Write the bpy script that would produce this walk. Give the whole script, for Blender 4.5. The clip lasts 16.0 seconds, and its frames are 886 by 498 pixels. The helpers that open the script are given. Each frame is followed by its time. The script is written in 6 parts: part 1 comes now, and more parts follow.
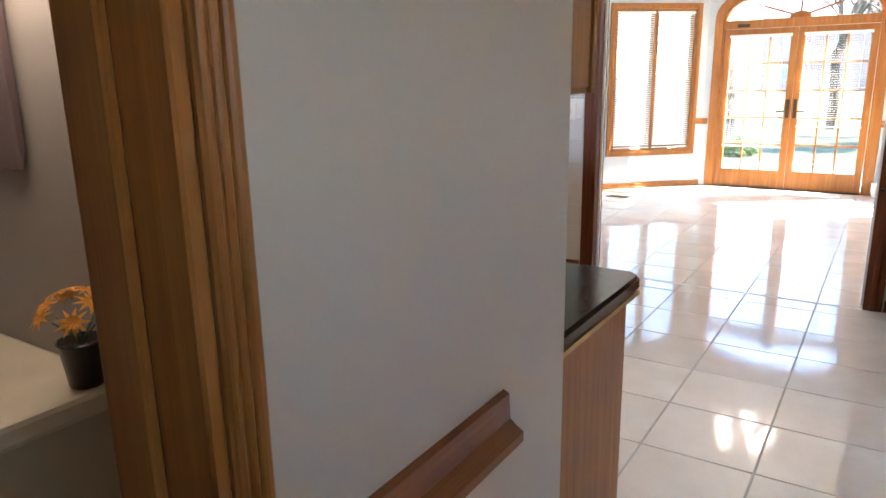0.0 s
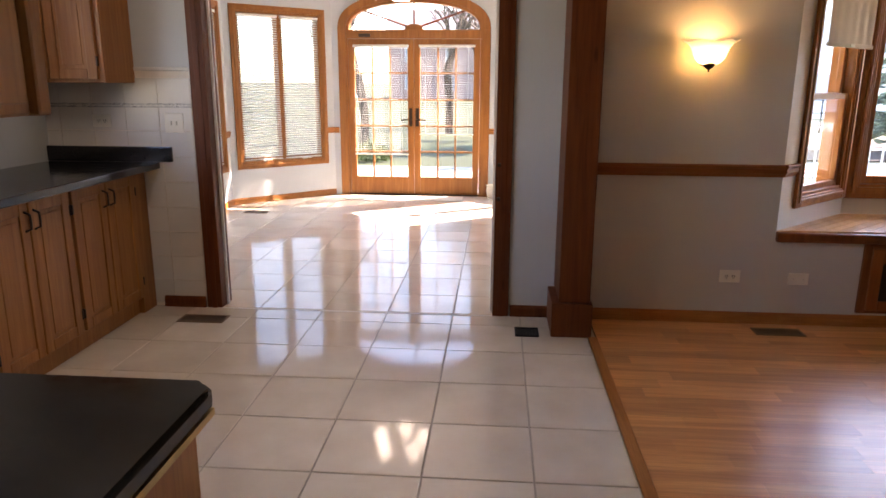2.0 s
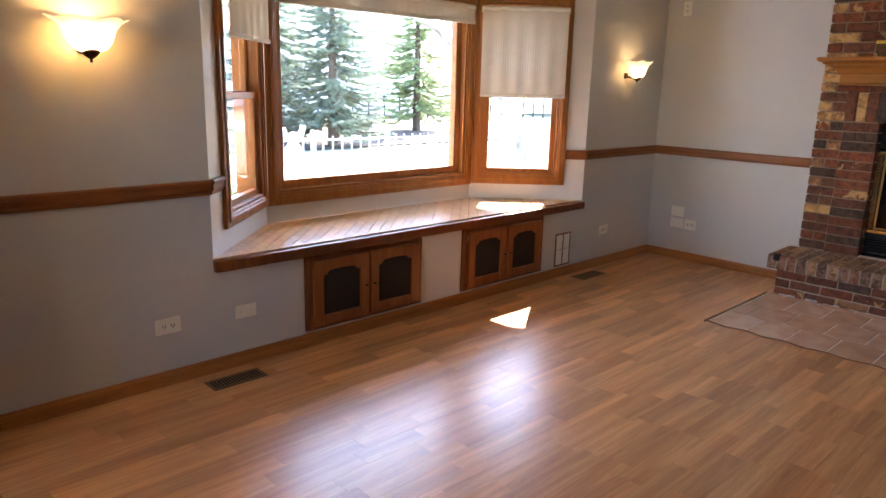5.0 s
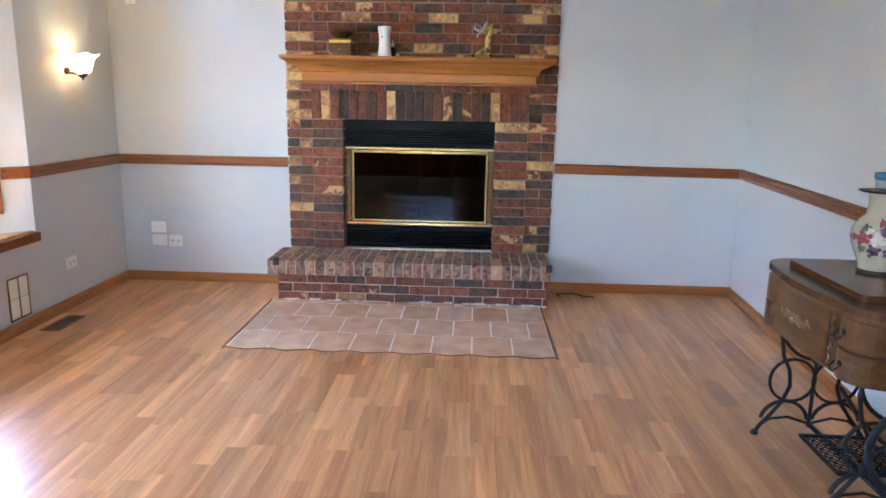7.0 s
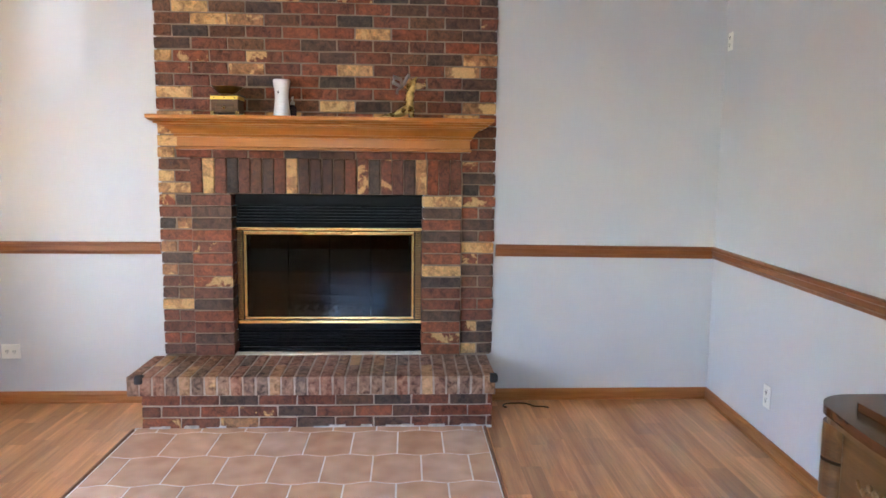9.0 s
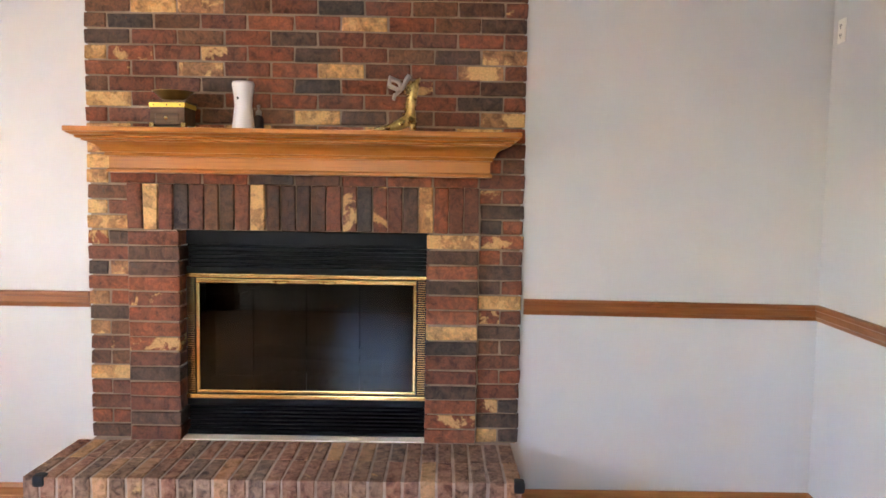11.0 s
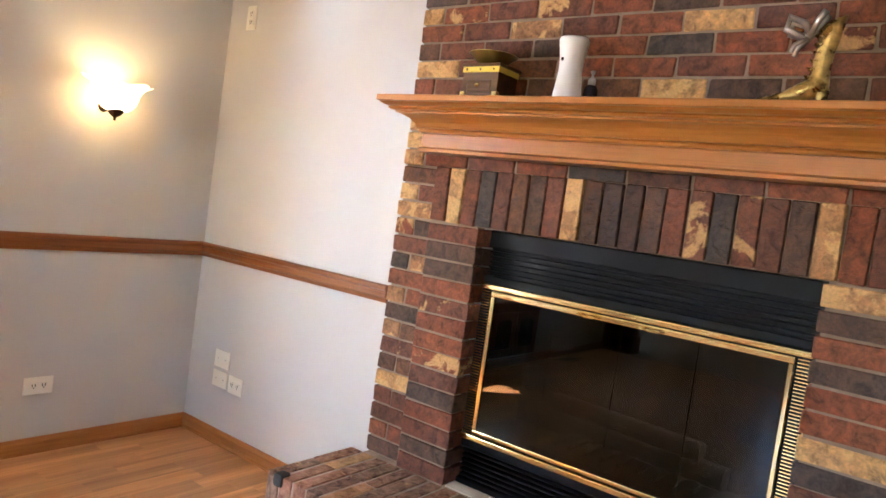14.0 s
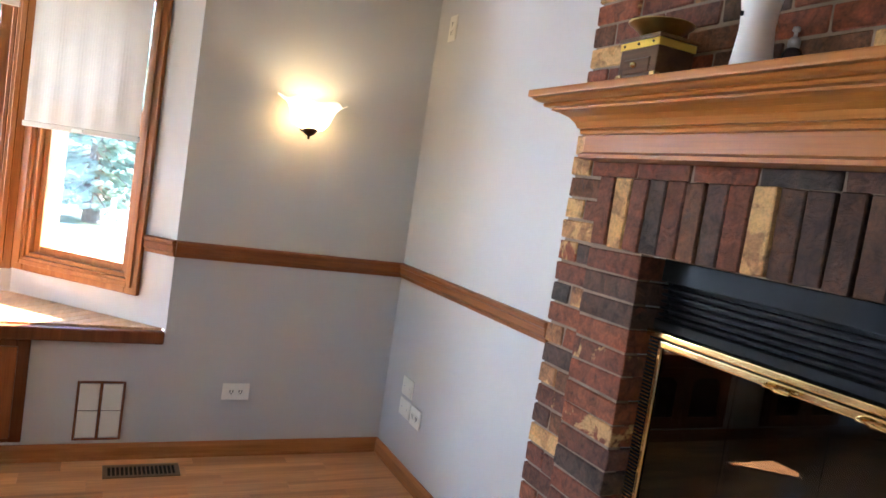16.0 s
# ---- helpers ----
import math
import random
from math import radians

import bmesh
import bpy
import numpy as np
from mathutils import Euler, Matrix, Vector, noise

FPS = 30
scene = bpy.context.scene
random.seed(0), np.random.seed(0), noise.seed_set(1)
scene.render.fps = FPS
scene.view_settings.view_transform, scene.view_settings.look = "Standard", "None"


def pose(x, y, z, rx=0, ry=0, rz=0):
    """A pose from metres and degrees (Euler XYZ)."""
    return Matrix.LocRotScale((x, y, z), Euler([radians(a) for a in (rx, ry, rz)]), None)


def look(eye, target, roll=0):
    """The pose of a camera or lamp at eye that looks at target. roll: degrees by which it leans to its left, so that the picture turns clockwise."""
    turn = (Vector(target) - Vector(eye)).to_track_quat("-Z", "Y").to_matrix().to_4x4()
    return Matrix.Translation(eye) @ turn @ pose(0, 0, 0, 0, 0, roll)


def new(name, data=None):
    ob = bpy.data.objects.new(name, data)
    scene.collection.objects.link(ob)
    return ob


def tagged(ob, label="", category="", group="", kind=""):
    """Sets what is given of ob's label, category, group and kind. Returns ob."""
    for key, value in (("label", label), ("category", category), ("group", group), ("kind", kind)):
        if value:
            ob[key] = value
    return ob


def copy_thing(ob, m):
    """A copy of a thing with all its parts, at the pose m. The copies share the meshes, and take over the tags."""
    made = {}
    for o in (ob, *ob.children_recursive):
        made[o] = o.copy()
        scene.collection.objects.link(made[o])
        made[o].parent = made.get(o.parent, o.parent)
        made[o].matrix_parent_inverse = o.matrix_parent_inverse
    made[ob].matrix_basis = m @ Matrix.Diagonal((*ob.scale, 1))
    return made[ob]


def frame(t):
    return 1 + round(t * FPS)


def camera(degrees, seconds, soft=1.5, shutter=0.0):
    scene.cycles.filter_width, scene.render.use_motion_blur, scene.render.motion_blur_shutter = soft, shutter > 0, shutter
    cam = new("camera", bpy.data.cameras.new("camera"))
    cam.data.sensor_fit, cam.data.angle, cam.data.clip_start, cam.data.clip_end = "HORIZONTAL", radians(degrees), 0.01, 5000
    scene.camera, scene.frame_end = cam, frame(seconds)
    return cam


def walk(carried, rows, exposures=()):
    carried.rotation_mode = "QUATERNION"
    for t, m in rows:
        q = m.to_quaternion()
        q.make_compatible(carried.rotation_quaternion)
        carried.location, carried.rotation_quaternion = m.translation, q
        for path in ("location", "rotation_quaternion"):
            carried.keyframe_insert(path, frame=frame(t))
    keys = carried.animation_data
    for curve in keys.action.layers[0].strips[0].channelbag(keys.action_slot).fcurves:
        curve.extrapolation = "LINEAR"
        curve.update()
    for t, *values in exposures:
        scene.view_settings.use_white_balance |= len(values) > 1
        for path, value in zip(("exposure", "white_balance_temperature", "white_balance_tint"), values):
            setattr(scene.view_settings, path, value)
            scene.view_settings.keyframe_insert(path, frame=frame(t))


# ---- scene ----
cam = camera(65.5, 16.0, soft=1.6)

PATH = [
    (0, (-5.602, -4.635, 1.385), (-6.663, -3.01, 0.902), -1.0),
    (0.5, (-5.611, -4.516, 1.388), (-6.463, -2.771, 0.911), -0.7),
    (1, (-5.658, -4.358, 1.384), (-6.302, -2.525, 0.909), -0.5),
    (1.5, (-5.68, -4.206, 1.374), (-6.039, -2.297, 0.899), 0.0),
    (2, (-5.636, -4.017, 1.386), (-5.785, -2.079, 0.914), 0.3),
    (2.5, (-5.599, -3.838, 1.383), (-5.591, -1.894, 0.915), 0.4),
    (3, (-5.601, -3.653, 1.394), (-5.334, -1.727, 0.922), 0.5),
    (3.5, (-5.569, -3.493, 1.394), (-5.023, -1.628, 0.921), 0.6),
    (4, (-5.539, -3.303, 1.395), (-4.803, -1.503, 0.926), 0.9),
    (4.5, (-5.494, -3.159, 1.383), (-4.575, -1.445, 0.918), 1.0),
    (5, (-5.437, -3.02, 1.393), (-4.082, -1.624, 0.93), 1.5),
    (7.5, (-4.744, -2.561, 1.337), (-2.779, -2.61, 0.965), 0.7),
    (8, (-4.497, -2.633, 1.341), (-2.526, -2.74, 1.017), 0.7),
    (8.5, (-4.22, -2.643, 1.344), (-2.242, -2.752, 1.071), 0.6),
    (9, (-3.982, -2.646, 1.366), (-1.998, -2.752, 1.137), 0.6),
    (9.5, (-3.719, -2.684, 1.41), (-1.731, -2.791, 1.228), 0.7),
    (12, (-2.673, -2.862, 1.321), (-0.692, -2.613, 1.205), 1.3),
    (12.5, (-2.527, -2.911, 1.298), (-0.591, -2.421, 1.189), 2.2),
    (13, (-2.387, -2.976, 1.29), (-0.535, -2.232, 1.174), 6.4),
    (13.5, (-2.191, -3.013, 1.282), (-0.455, -2.029, 1.16), 7.3),
    (14, (-2.043, -3.004, 1.264), (-0.442, -1.811, 1.151), 8.0),
    (14.5, (-1.851, -3.051, 1.264), (-0.422, -1.657, 1.133), 7.9),
    (15, (-1.637, -3.097, 1.269), (-0.379, -1.548, 1.135), 8.5),
    (15.5, (-1.436, -3.064, 1.276), (-0.332, -1.403, 1.138), 8.7),
    (16, (-1.33, -3.048, 1.295), (-0.435, -1.265, 1.14), 8.7),
]
EXPOSURES = [(0.0, 4.8, 6700, 14), (0.5, 4.25, 7000, 16), (1.2, 3.95, 7500, 25), (2.1, 3.95, 7900, 29), (3.0, 3.7, 8000, 30), (4.2, 4.0, 8300, 32), (5.2, 4.45, 6600, 20), (7.3, 5.65, 5450, 11), (9.7, 5.65, 6250, 15),
             (11.8, 5.8, 6750, 18), (13.5, 5.8, 6700, 18), (14.5, 5.65, 6200, 16), (16.0, 5.3, 5700, 13)]
walk(cam, [(t, look(eye, target, roll)) for t, eye, target, roll in PATH], EXPOSURES)

# ---------------------------------------------------------------- light
SUN_EL, SUN_X, SUN_Y = radians(44.3), 0.827, 0.562
world = bpy.data.worlds.new("world")
scene.world = world
world.use_nodes = True
wn = world.node_tree
sky = wn.nodes.new("ShaderNodeTexSky")
sky.sky_type, sky.sun_disc = "NISHITA", False
sky.dust_density, sky.ozone_density = 0.4, 2.0
sky.sun_elevation, sky.sun_rotation = SUN_EL, math.atan2(SUN_X, SUN_Y)
wn.links.new(sky.outputs[0], wn.nodes["Background"].inputs[0])
wn.nodes["Background"].inputs[1].default_value = 0.15

sun_data = bpy.data.lights.new("sun", "SUN")
sun_data.energy, sun_data.angle, sun_data.color = 3.3, radians(0.53), (1.0, 0.95, 0.87)
sun = new("sun", sun_data)
sun.matrix_world = look((12, 9, 14), (12 - SUN_X * math.cos(SUN_EL), 9 - SUN_Y * math.cos(SUN_EL), 14 - math.sin(SUN_EL)))


# ---------------------------------------------------------------- materials
def base(name, rough=0.5, metal=0.0, spec=0.5, coat=0.0):
    m = bpy.data.materials.new(name)
    m.use_nodes = True
    nt = m.node_tree
    b = nt.nodes["Principled BSDF"]
    b.inputs["Roughness"].default_value = rough
    b.inputs["Metallic"].default_value = metal
    b.inputs["Specular IOR Level"].default_value = spec
    b.inputs["Coat Weight"].default_value = coat
    return m, nt, b


def node(nt, kind, **values):
    n = nt.nodes.new(kind)
    for key, value in values.items():
        n.inputs[key.replace("_", " ")].default_value = value
    return n


def coords(nt, scale, per_object=True):
    tc = nt.nodes.new("ShaderNodeTexCoord")
    mp = nt.nodes.new("ShaderNodeMapping")
    mp.inputs["Scale"].default_value = scale
    nt.links.new(tc.outputs["Object"], mp.inputs["Vector"])
    if per_object:
        oi = nt.nodes.new("ShaderNodeObjectInfo")
        mul = nt.nodes.new("ShaderNodeMath")
        mul.operation = "MULTIPLY"
        mul.inputs[1].default_value = 37.0
        nt.links.new(oi.outputs["Random"], mul.inputs[0])
        nt.links.new(mul.outputs[0], mp.inputs["Location"])
    return mp


def ramp(nt, fac, stops, constant=False):
    r = nt.nodes.new("ShaderNodeValToRGB")
    r.color_ramp.interpolation = "CONSTANT" if constant else "LINEAR"
    while len(r.color_ramp.elements) < len(stops):
        r.color_ramp.elements.new(0.5)
    for e, (p, c) in zip(r.color_ramp.elements, stops):
        e.position, e.color = p, (*c, 1)
    nt.links.new(fac, r.inputs[0])
    return r


def mix(nt, fac, a, b, kind="MIX"):
    m = nt.nodes.new("ShaderNodeMix")
    m.data_type, m.blend_type = "RGBA", kind
    for slot, v in ((0, fac), (6, a), (7, b)):
        if hasattr(v, "links"):
            nt.links.new(v, m.inputs[slot])
        else:
            m.inputs[slot].default_value = v if slot == 0 else (*v, 1)
    return m.outputs[2]


def bump(nt, b, height, strength, distance=0.002):
    n = nt.nodes.new("ShaderNodeBump")
    n.inputs["Strength"].default_value, n.inputs["Distance"].default_value = strength, distance
    nt.links.new(height, n.inputs["Height"])
    nt.links.new(n.outputs[0], b.inputs["Normal"])


def plain(name, colour, rough=0.5, metal=0.0, vary=0.12, scale=3.0, grain=200.0, relief=0.05, spec=0.5, coat=0.0):
    """Paint, metal, plaster: soft blotches, a fine grain in relief and uneven gloss."""
    m, nt, b = base(name, rough, metal, spec, coat)
    mp = coords(nt, (1, 1, 1))
    big = node(nt, "ShaderNodeTexNoise", Scale=scale, Detail=4.0)
    fine = node(nt, "ShaderNodeTexNoise", Scale=grain, Detail=2.0)
    for n in (big, fine):
        nt.links.new(mp.outputs[0], n.inputs["Vector"])
    lo, hi = [c * (1 - vary) for c in colour], [min(1, c * (1 + vary)) for c in colour]
    r = ramp(nt, big.outputs["Fac"], [(0.3, lo), (0.7, hi)])
    nt.links.new(r.outputs[0], b.inputs["Base Color"])
    rr = ramp(nt, big.outputs["Fac"], [(0.2, [max(0, rough - 0.06)] * 3), (0.8, [min(1, rough + 0.06)] * 3)])
    nt.links.new(rr.outputs[0], b.inputs["Roughness"])
    bump(nt, b, fine.outputs["Fac"], relief)
    return m


def wood(name, dark, light, rough=0.35, along="x", grain=1.0, spread=0.0, knots=False, coat=0.0, island=False, figure=False, spec=0.5):
    """Timber with long fibres along one axis; spread shifts the tone from piece to piece."""
    m, nt, b = base(name, rough, spec=spec, coat=coat)
    b.inputs["Coat Roughness"].default_value = 0.12
    s = {"x": (1.5, 26, 26), "y": (26, 1.5, 26), "z": (26, 26, 1.5)}[along]
    mp = coords(nt, [v * grain for v in s])
    f = node(nt, "ShaderNodeTexNoise", Scale=1.0, Detail=6.0, Roughness=0.62, Distortion=0.7)
    nt.links.new(mp.outputs[0], f.inputs["Vector"])
    s2 = {"x": (5, 230, 230), "y": (230, 5, 230), "z": (230, 230, 5)}[along]
    mp2 = coords(nt, s2)
    pores = node(nt, "ShaderNodeTexNoise", Scale=1.0, Detail=2.0)
    nt.links.new(mp2.outputs[0], pores.inputs["Vector"])
    c = ramp(nt, f.outputs["Fac"], [(0.28, dark), (0.5, [(a + d) / 2 for a, d in zip(dark, light)]), (0.68, light)]).outputs[0]
    p = ramp(nt, pores.outputs["Fac"], [(0.33, (0.80, 0.77, 0.74)), (0.52, (1, 1, 1))])
    c = mix(nt, 0.7, c, p.outputs[0], "MULTIPLY")
    if knots:
        v = node(nt, "ShaderNodeTexVoronoi", Scale=1.0)
        mp3 = coords(nt, {"x": (1.3, 7, 7), "y": (7, 1.3, 7), "z": (7, 7, 2.2)}[along])
        nt.links.new(mp3.outputs[0], v.inputs["Vector"])
        k = ramp(nt, v.outputs["Distance"], [(0.04, (0.25, 0.18, 0.15)), (0.13, (1, 1, 1))])
        c = mix(nt, 1.0, c, k.outputs[0], "MULTIPLY")
    if figure:
        wv = nt.nodes.new("ShaderNodeTexWave")
        wv.bands_direction = "Y"
        for key, value in (("Scale", 7.0), ("Distortion", 7.0), ("Detail", 2.0), ("Detail Scale", 1.4)):
            wv.inputs[key].default_value = value
        nt.links.new(coords(nt, (0.55, 1.6, 1.0)).outputs[0], wv.inputs["Vector"])
        fg = ramp(nt, wv.outputs["Fac"], [(0.0, (0.62, 0.55, 0.5)), (0.22, (0.95, 0.93, 0.92)), (1.0, (1.06, 1.06, 1.06))])
        c = mix(nt, 0.16, c, fg.outputs[0], "MULTIPLY")
    if spread:
        oi = nt.nodes.new("ShaderNodeNewGeometry" if island else "ShaderNodeObjectInfo")
        t = ramp(nt, oi.outputs["Random Per Island" if island else "Random"], [(0.0, [1 - spread] * 3), (0.5, (1, 1 - spread * 0.2, 1 - spread * 0.3)), (1.0, [1 + spread] * 3)])
        c = mix(nt, 1.0, c, t.outputs[0], "MULTIPLY")
    nt.links.new(c, b.inputs["Base Color"])
    bump(nt, b, pores.outputs["Fac"], 0.12, 0.0008)
    return m


def brick_material(name, tones, worn=0.66, dust_light=0.0, soot=0.0, flake=(0.60, 0.36, 0.15)):
    """Fired clay: tones differ from brick to brick; worn is how rarely the glaze has flaked to tan."""
    m, nt, b = base(name, 0.85)
    oi = nt.nodes.new("ShaderNodeObjectInfo")
    tone = ramp(nt, oi.outputs["Random"], [(k / len(tones), c) for k, c in enumerate(tones)], True)
    mp = coords(nt, (1, 1, 1))
    n = node(nt, "ShaderNodeTexNoise", Scale=26.0, Detail=7.0, Roughness=0.68, Distortion=0.6)
    patch = node(nt, "ShaderNodeTexNoise", Scale=10.0, Detail=6.0, Roughness=0.62, Distortion=0.35)
    fine = node(nt, "ShaderNodeTexNoise", Scale=120.0, Detail=4.0)
    for q in (n, patch, fine):
        nt.links.new(mp.outputs[0], q.inputs["Vector"])
    v = ramp(nt, n.outputs["Fac"], [(0.30, (0.34, 0.32, 0.33)), (0.50, (0.98, 0.98, 0.98)), (0.70, (1.6, 1.45, 1.3))])
    c = mix(nt, 1.0, tone.outputs[0], v.outputs[0], "MULTIPLY")
    tan = ramp(nt, patch.outputs["Fac"], [(worn, (0, 0, 0)), (worn + 0.05, (1, 1, 1))])
    c = mix(nt, tan.outputs[0], c, flake)
    dark = ramp(nt, patch.outputs["Fac"], [(0.27, (0.8, 0.8, 0.8)), (0.36, (0, 0, 0))])
    c = mix(nt, dark.outputs[0], c, (0.075, 0.05, 0.045))
    g = ramp(nt, fine.outputs["Fac"], [(0.3, (0.78, 0.78, 0.78)), (0.6, (1.08, 1.05, 1.03))])
    c = mix(nt, 1.0, c, g.outputs[0], "MULTIPLY")
    # pale film: dust, and window light painted into the brick colour
    if dust_light:
        film = ramp(nt, n.outputs["Fac"], [(0.35, (0, 0, 0)), (0.75, (dust_light, dust_light, dust_light))])
        c = mix(nt, film.outputs[0], c, (0.54, 0.35, 0.245))
    if soot:
        film = ramp(nt, patch.outputs["Fac"], [(0.30, (soot, soot, soot)), (0.62, (soot * 0.35, soot * 0.35, soot * 0.35))])
        c = mix(nt, film.outputs[0], c, (0.022, 0.016, 0.016))
    nt.links.new(c, b.inputs["Base Color"])
    bump(nt, b, n.outputs["Fac"], 1.0, 0.008)
    return m


def tile_material(name, a, c2, rough, relief, scale, wavy=0.0):
    m, nt, b = base(name, rough, spec=0.6)
    mp = coords(nt, (1, 1, 1))
    n = node(nt, "ShaderNodeTexNoise", Scale=scale, Detail=5.0, Roughness=0.55)
    f = node(nt, "ShaderNodeTexNoise", Scale=90.0, Detail=3.0)
    w = node(nt, "ShaderNodeTexNoise", Scale=11.0, Detail=1.0)
    for q in (n, f, w):
        nt.links.new(mp.outputs[0], q.inputs["Vector"])
    r = ramp(nt, n.outputs["Fac"], [(0.32, a), (0.68, c2)])
    oi = nt.nodes.new("ShaderNodeObjectInfo")
    t = ramp(nt, oi.outputs["Random"], [(0.0, (0.93, 0.92, 0.91)), (1.0, (1.03, 1.03, 1.03))])
    nt.links.new(mix(nt, 1.0, r.outputs[0], t.outputs[0], "MULTIPLY"), b.inputs["Base Color"])
    rr = ramp(nt, n.outputs["Fac"], [(0.2, [rough * 0.7] * 3), (0.8, [rough * 1.35] * 3)])
    nt.links.new(rr.outputs[0], b.inputs["Roughness"])
    add = nt.nodes.new("ShaderNodeMath")
    add.operation = "MULTIPLY_ADD"
    nt.links.new(w.outputs["Fac"], add.inputs[0])
    add.inputs[1].default_value = wavy
    nt.links.new(f.outputs["Fac"], add.inputs[2])
    bump(nt, b, add.outputs[0], relief, 0.001)
    return m


def terracotta(name):
    m, nt, b = base(name, 0.24)
    n = node(nt, "ShaderNodeTexNoise", Scale=9.0, Detail=1.5, Roughness=0.4)
    nt.links.new(coords(nt, (1, 1, 1)).outputs[0], n.inputs["Vector"])
    oi = nt.nodes.new("ShaderNodeObjectInfo")
    t = ramp(nt, oi.outputs["Random"], [(0.0, (0.60, 0.36, 0.22)), (0.5, (0.72, 0.49, 0.35)), (1.0, (0.64, 0.37, 0.21))])
    f = node(nt, "ShaderNodeTexNoise", Scale=55.0, Detail=4.0)
    nt.links.new(coords(nt, (1, 1, 1)).outputs[0], f.inputs["Vector"])
    bump(nt, b, f.outputs["Fac"], 0.15, 0.001)
    spots = ramp(nt, n.outputs["Fac"], [(0.25, (0, 0, 0)), (0.75, (1, 1, 1))])
    c = mix(nt, spots.outputs[0], (0.86, 0.80, 0.76), (1.15, 1.16, 1.17))
    nt.links.new(mix(nt, 1.0, t.outputs[0], c, "MULTIPLY"), b.inputs["Base Color"])
    return m


def glass(name, tint=(1, 1, 1), rough=0.0, gloss=0.08):
    """Clear pane: straight-through light with a weak mirror on top."""
    m = bpy.data.materials.new(name)
    m.use_nodes = True
    nt = m.node_tree
    nt.nodes.clear()
    out = nt.nodes.new("ShaderNodeOutputMaterial")
    t = nt.nodes.new("ShaderNodeBsdfTransparent")
    t.inputs[0].default_value = (*tint, 1)
    g = nt.nodes.new("ShaderNodeBsdfGlossy")
    g.inputs["Roughness"].default_value = rough
    lw = nt.nodes.new("ShaderNodeLayerWeight")
    lw.inputs[0].default_value = 0.5
    fr = ramp(nt, lw.outputs["Facing"], [(0.0, [gloss * 0.5] * 3), (0.6, [gloss] * 3), (0.85, [0.25] * 3), (1.0, [0.9] * 3)])
    mx = nt.nodes.new("ShaderNodeMixShader")
    nt.links.new(fr.outputs[0], mx.inputs[0])
    nt.links.new(t.outputs[0], mx.inputs[1])
    nt.links.new(g.outputs[0], mx.inputs[2])
    nt.links.new(mx.outputs[0], out.inputs[0])
    return m


def glowing(name, colour, power, rough=0.4):
    m, nt, b = base(name, rough)
    b.inputs["Base Color"].default_value = (0.9, 0.87, 0.8, 1)
    b.inputs["Emission Color"].default_value = (*colour, 1)
    b.inputs["Emission Strength"].default_value = power
    return m


def cloth(name, colour, through_light=0.35, glow=0.0):
    """Woven shade or frosted glass that lets some light through; glow for a lit lamp shade."""
    m, nt, b = base(name, 0.9)
    b.inputs["Emission Color"].default_value = (1.0, 0.82, 0.5, 1)
    b.inputs["Emission Strength"].default_value = glow / max(0.05, 1 - through_light)
    mp = coords(nt, (1, 1, 1))
    n = node(nt, "ShaderNodeTexNoise", Scale=6.0, Detail=4.0)
    w = node(nt, "ShaderNodeTexNoise", Scale=400.0, Detail=1.0)
    for q in (n, w):
        nt.links.new(mp.outputs[0], q.inputs["Vector"])
    r = ramp(nt, n.outputs["Fac"], [(0.3, [c * 0.92 for c in colour]), (0.7, colour)])
    nt.links.new(r.outputs[0], b.inputs["Base Color"])
    bump(nt, b, w.outputs["Fac"], 0.2, 0.0006)
    tr = nt.nodes.new("ShaderNodeBsdfTranslucent")
    nt.links.new(r.outputs[0], tr.inputs[0])
    mx = nt.nodes.new("ShaderNodeMixShader")
    mx.inputs[0].default_value = through_light
    nt.links.new(b.outputs[0], mx.inputs[1])
    nt.links.new(tr.outputs[0], mx.inputs[2])
    nt.links.new(mx.outputs[0], nt.nodes["Material Output"].inputs[0])
    return m


PAINT = plain("wall_paint", (0.60, 0.59, 0.58), 0.62, vary=0.03, scale=1.2, grain=260, relief=0.10)
PAINT_BLUE = plain("pale_blue_paint", (0.62, 0.67, 0.69), 0.6, vary=0.03, scale=1.2, grain=260, relief=0.10)
# wall paint with the warmth of lamplight mixed into its colour
PAINT_LAMPLIT = plain("lamplit_grey_paint", (0.61, 0.56, 0.52), 0.62, vary=0.03, scale=1.2, grain=260, relief=0.10)
TAUPE = plain("taupe_paint", (0.36, 0.305, 0.27), 0.62, vary=0.03, scale=1.2, grain=260, relief=0.10)
CEIL = plain("ceiling_paint", (0.86, 0.86, 0.84), 0.8, vary=0.02, grain=150, relief=0.2)
WHITE = plain("white_plastic", (0.84, 0.82, 0.74), 0.35, vary=0.02, relief=0.02)
WHITE_PAINT = plain("white_paint", (0.78, 0.78, 0.76), 0.45, vary=0.03)
OAK = wood("oak_trim", (0.30, 0.104, 0.024), (0.46, 0.185, 0.048), 0.36, "x", spec=0.35)
OAK_Y = wood("oak_trim_across", (0.30, 0.104, 0.024), (0.46, 0.185, 0.048), 0.36, "y", spec=0.35)
OAK_Z = wood("oak_trim_upright", (0.30, 0.104, 0.024), (0.46, 0.185, 0.048), 0.36, "z", spec=0.35)
RAIL = wood("chair_rail_oak", (0.21, 0.066, 0.017), (0.31, 0.108, 0.030), 0.36, "x", spec=0.35)
RAIL_Y = wood("chair_rail_oak_across", (0.21, 0.066, 0.017), (0.31, 0.108, 0.030), 0.36, "y", spec=0.35)
CASING = wood("dark_stained_casing", (0.10, 0.025, 0.008), (0.18, 0.048, 0.014), 0.42, "z", knots=True, spec=0.25)
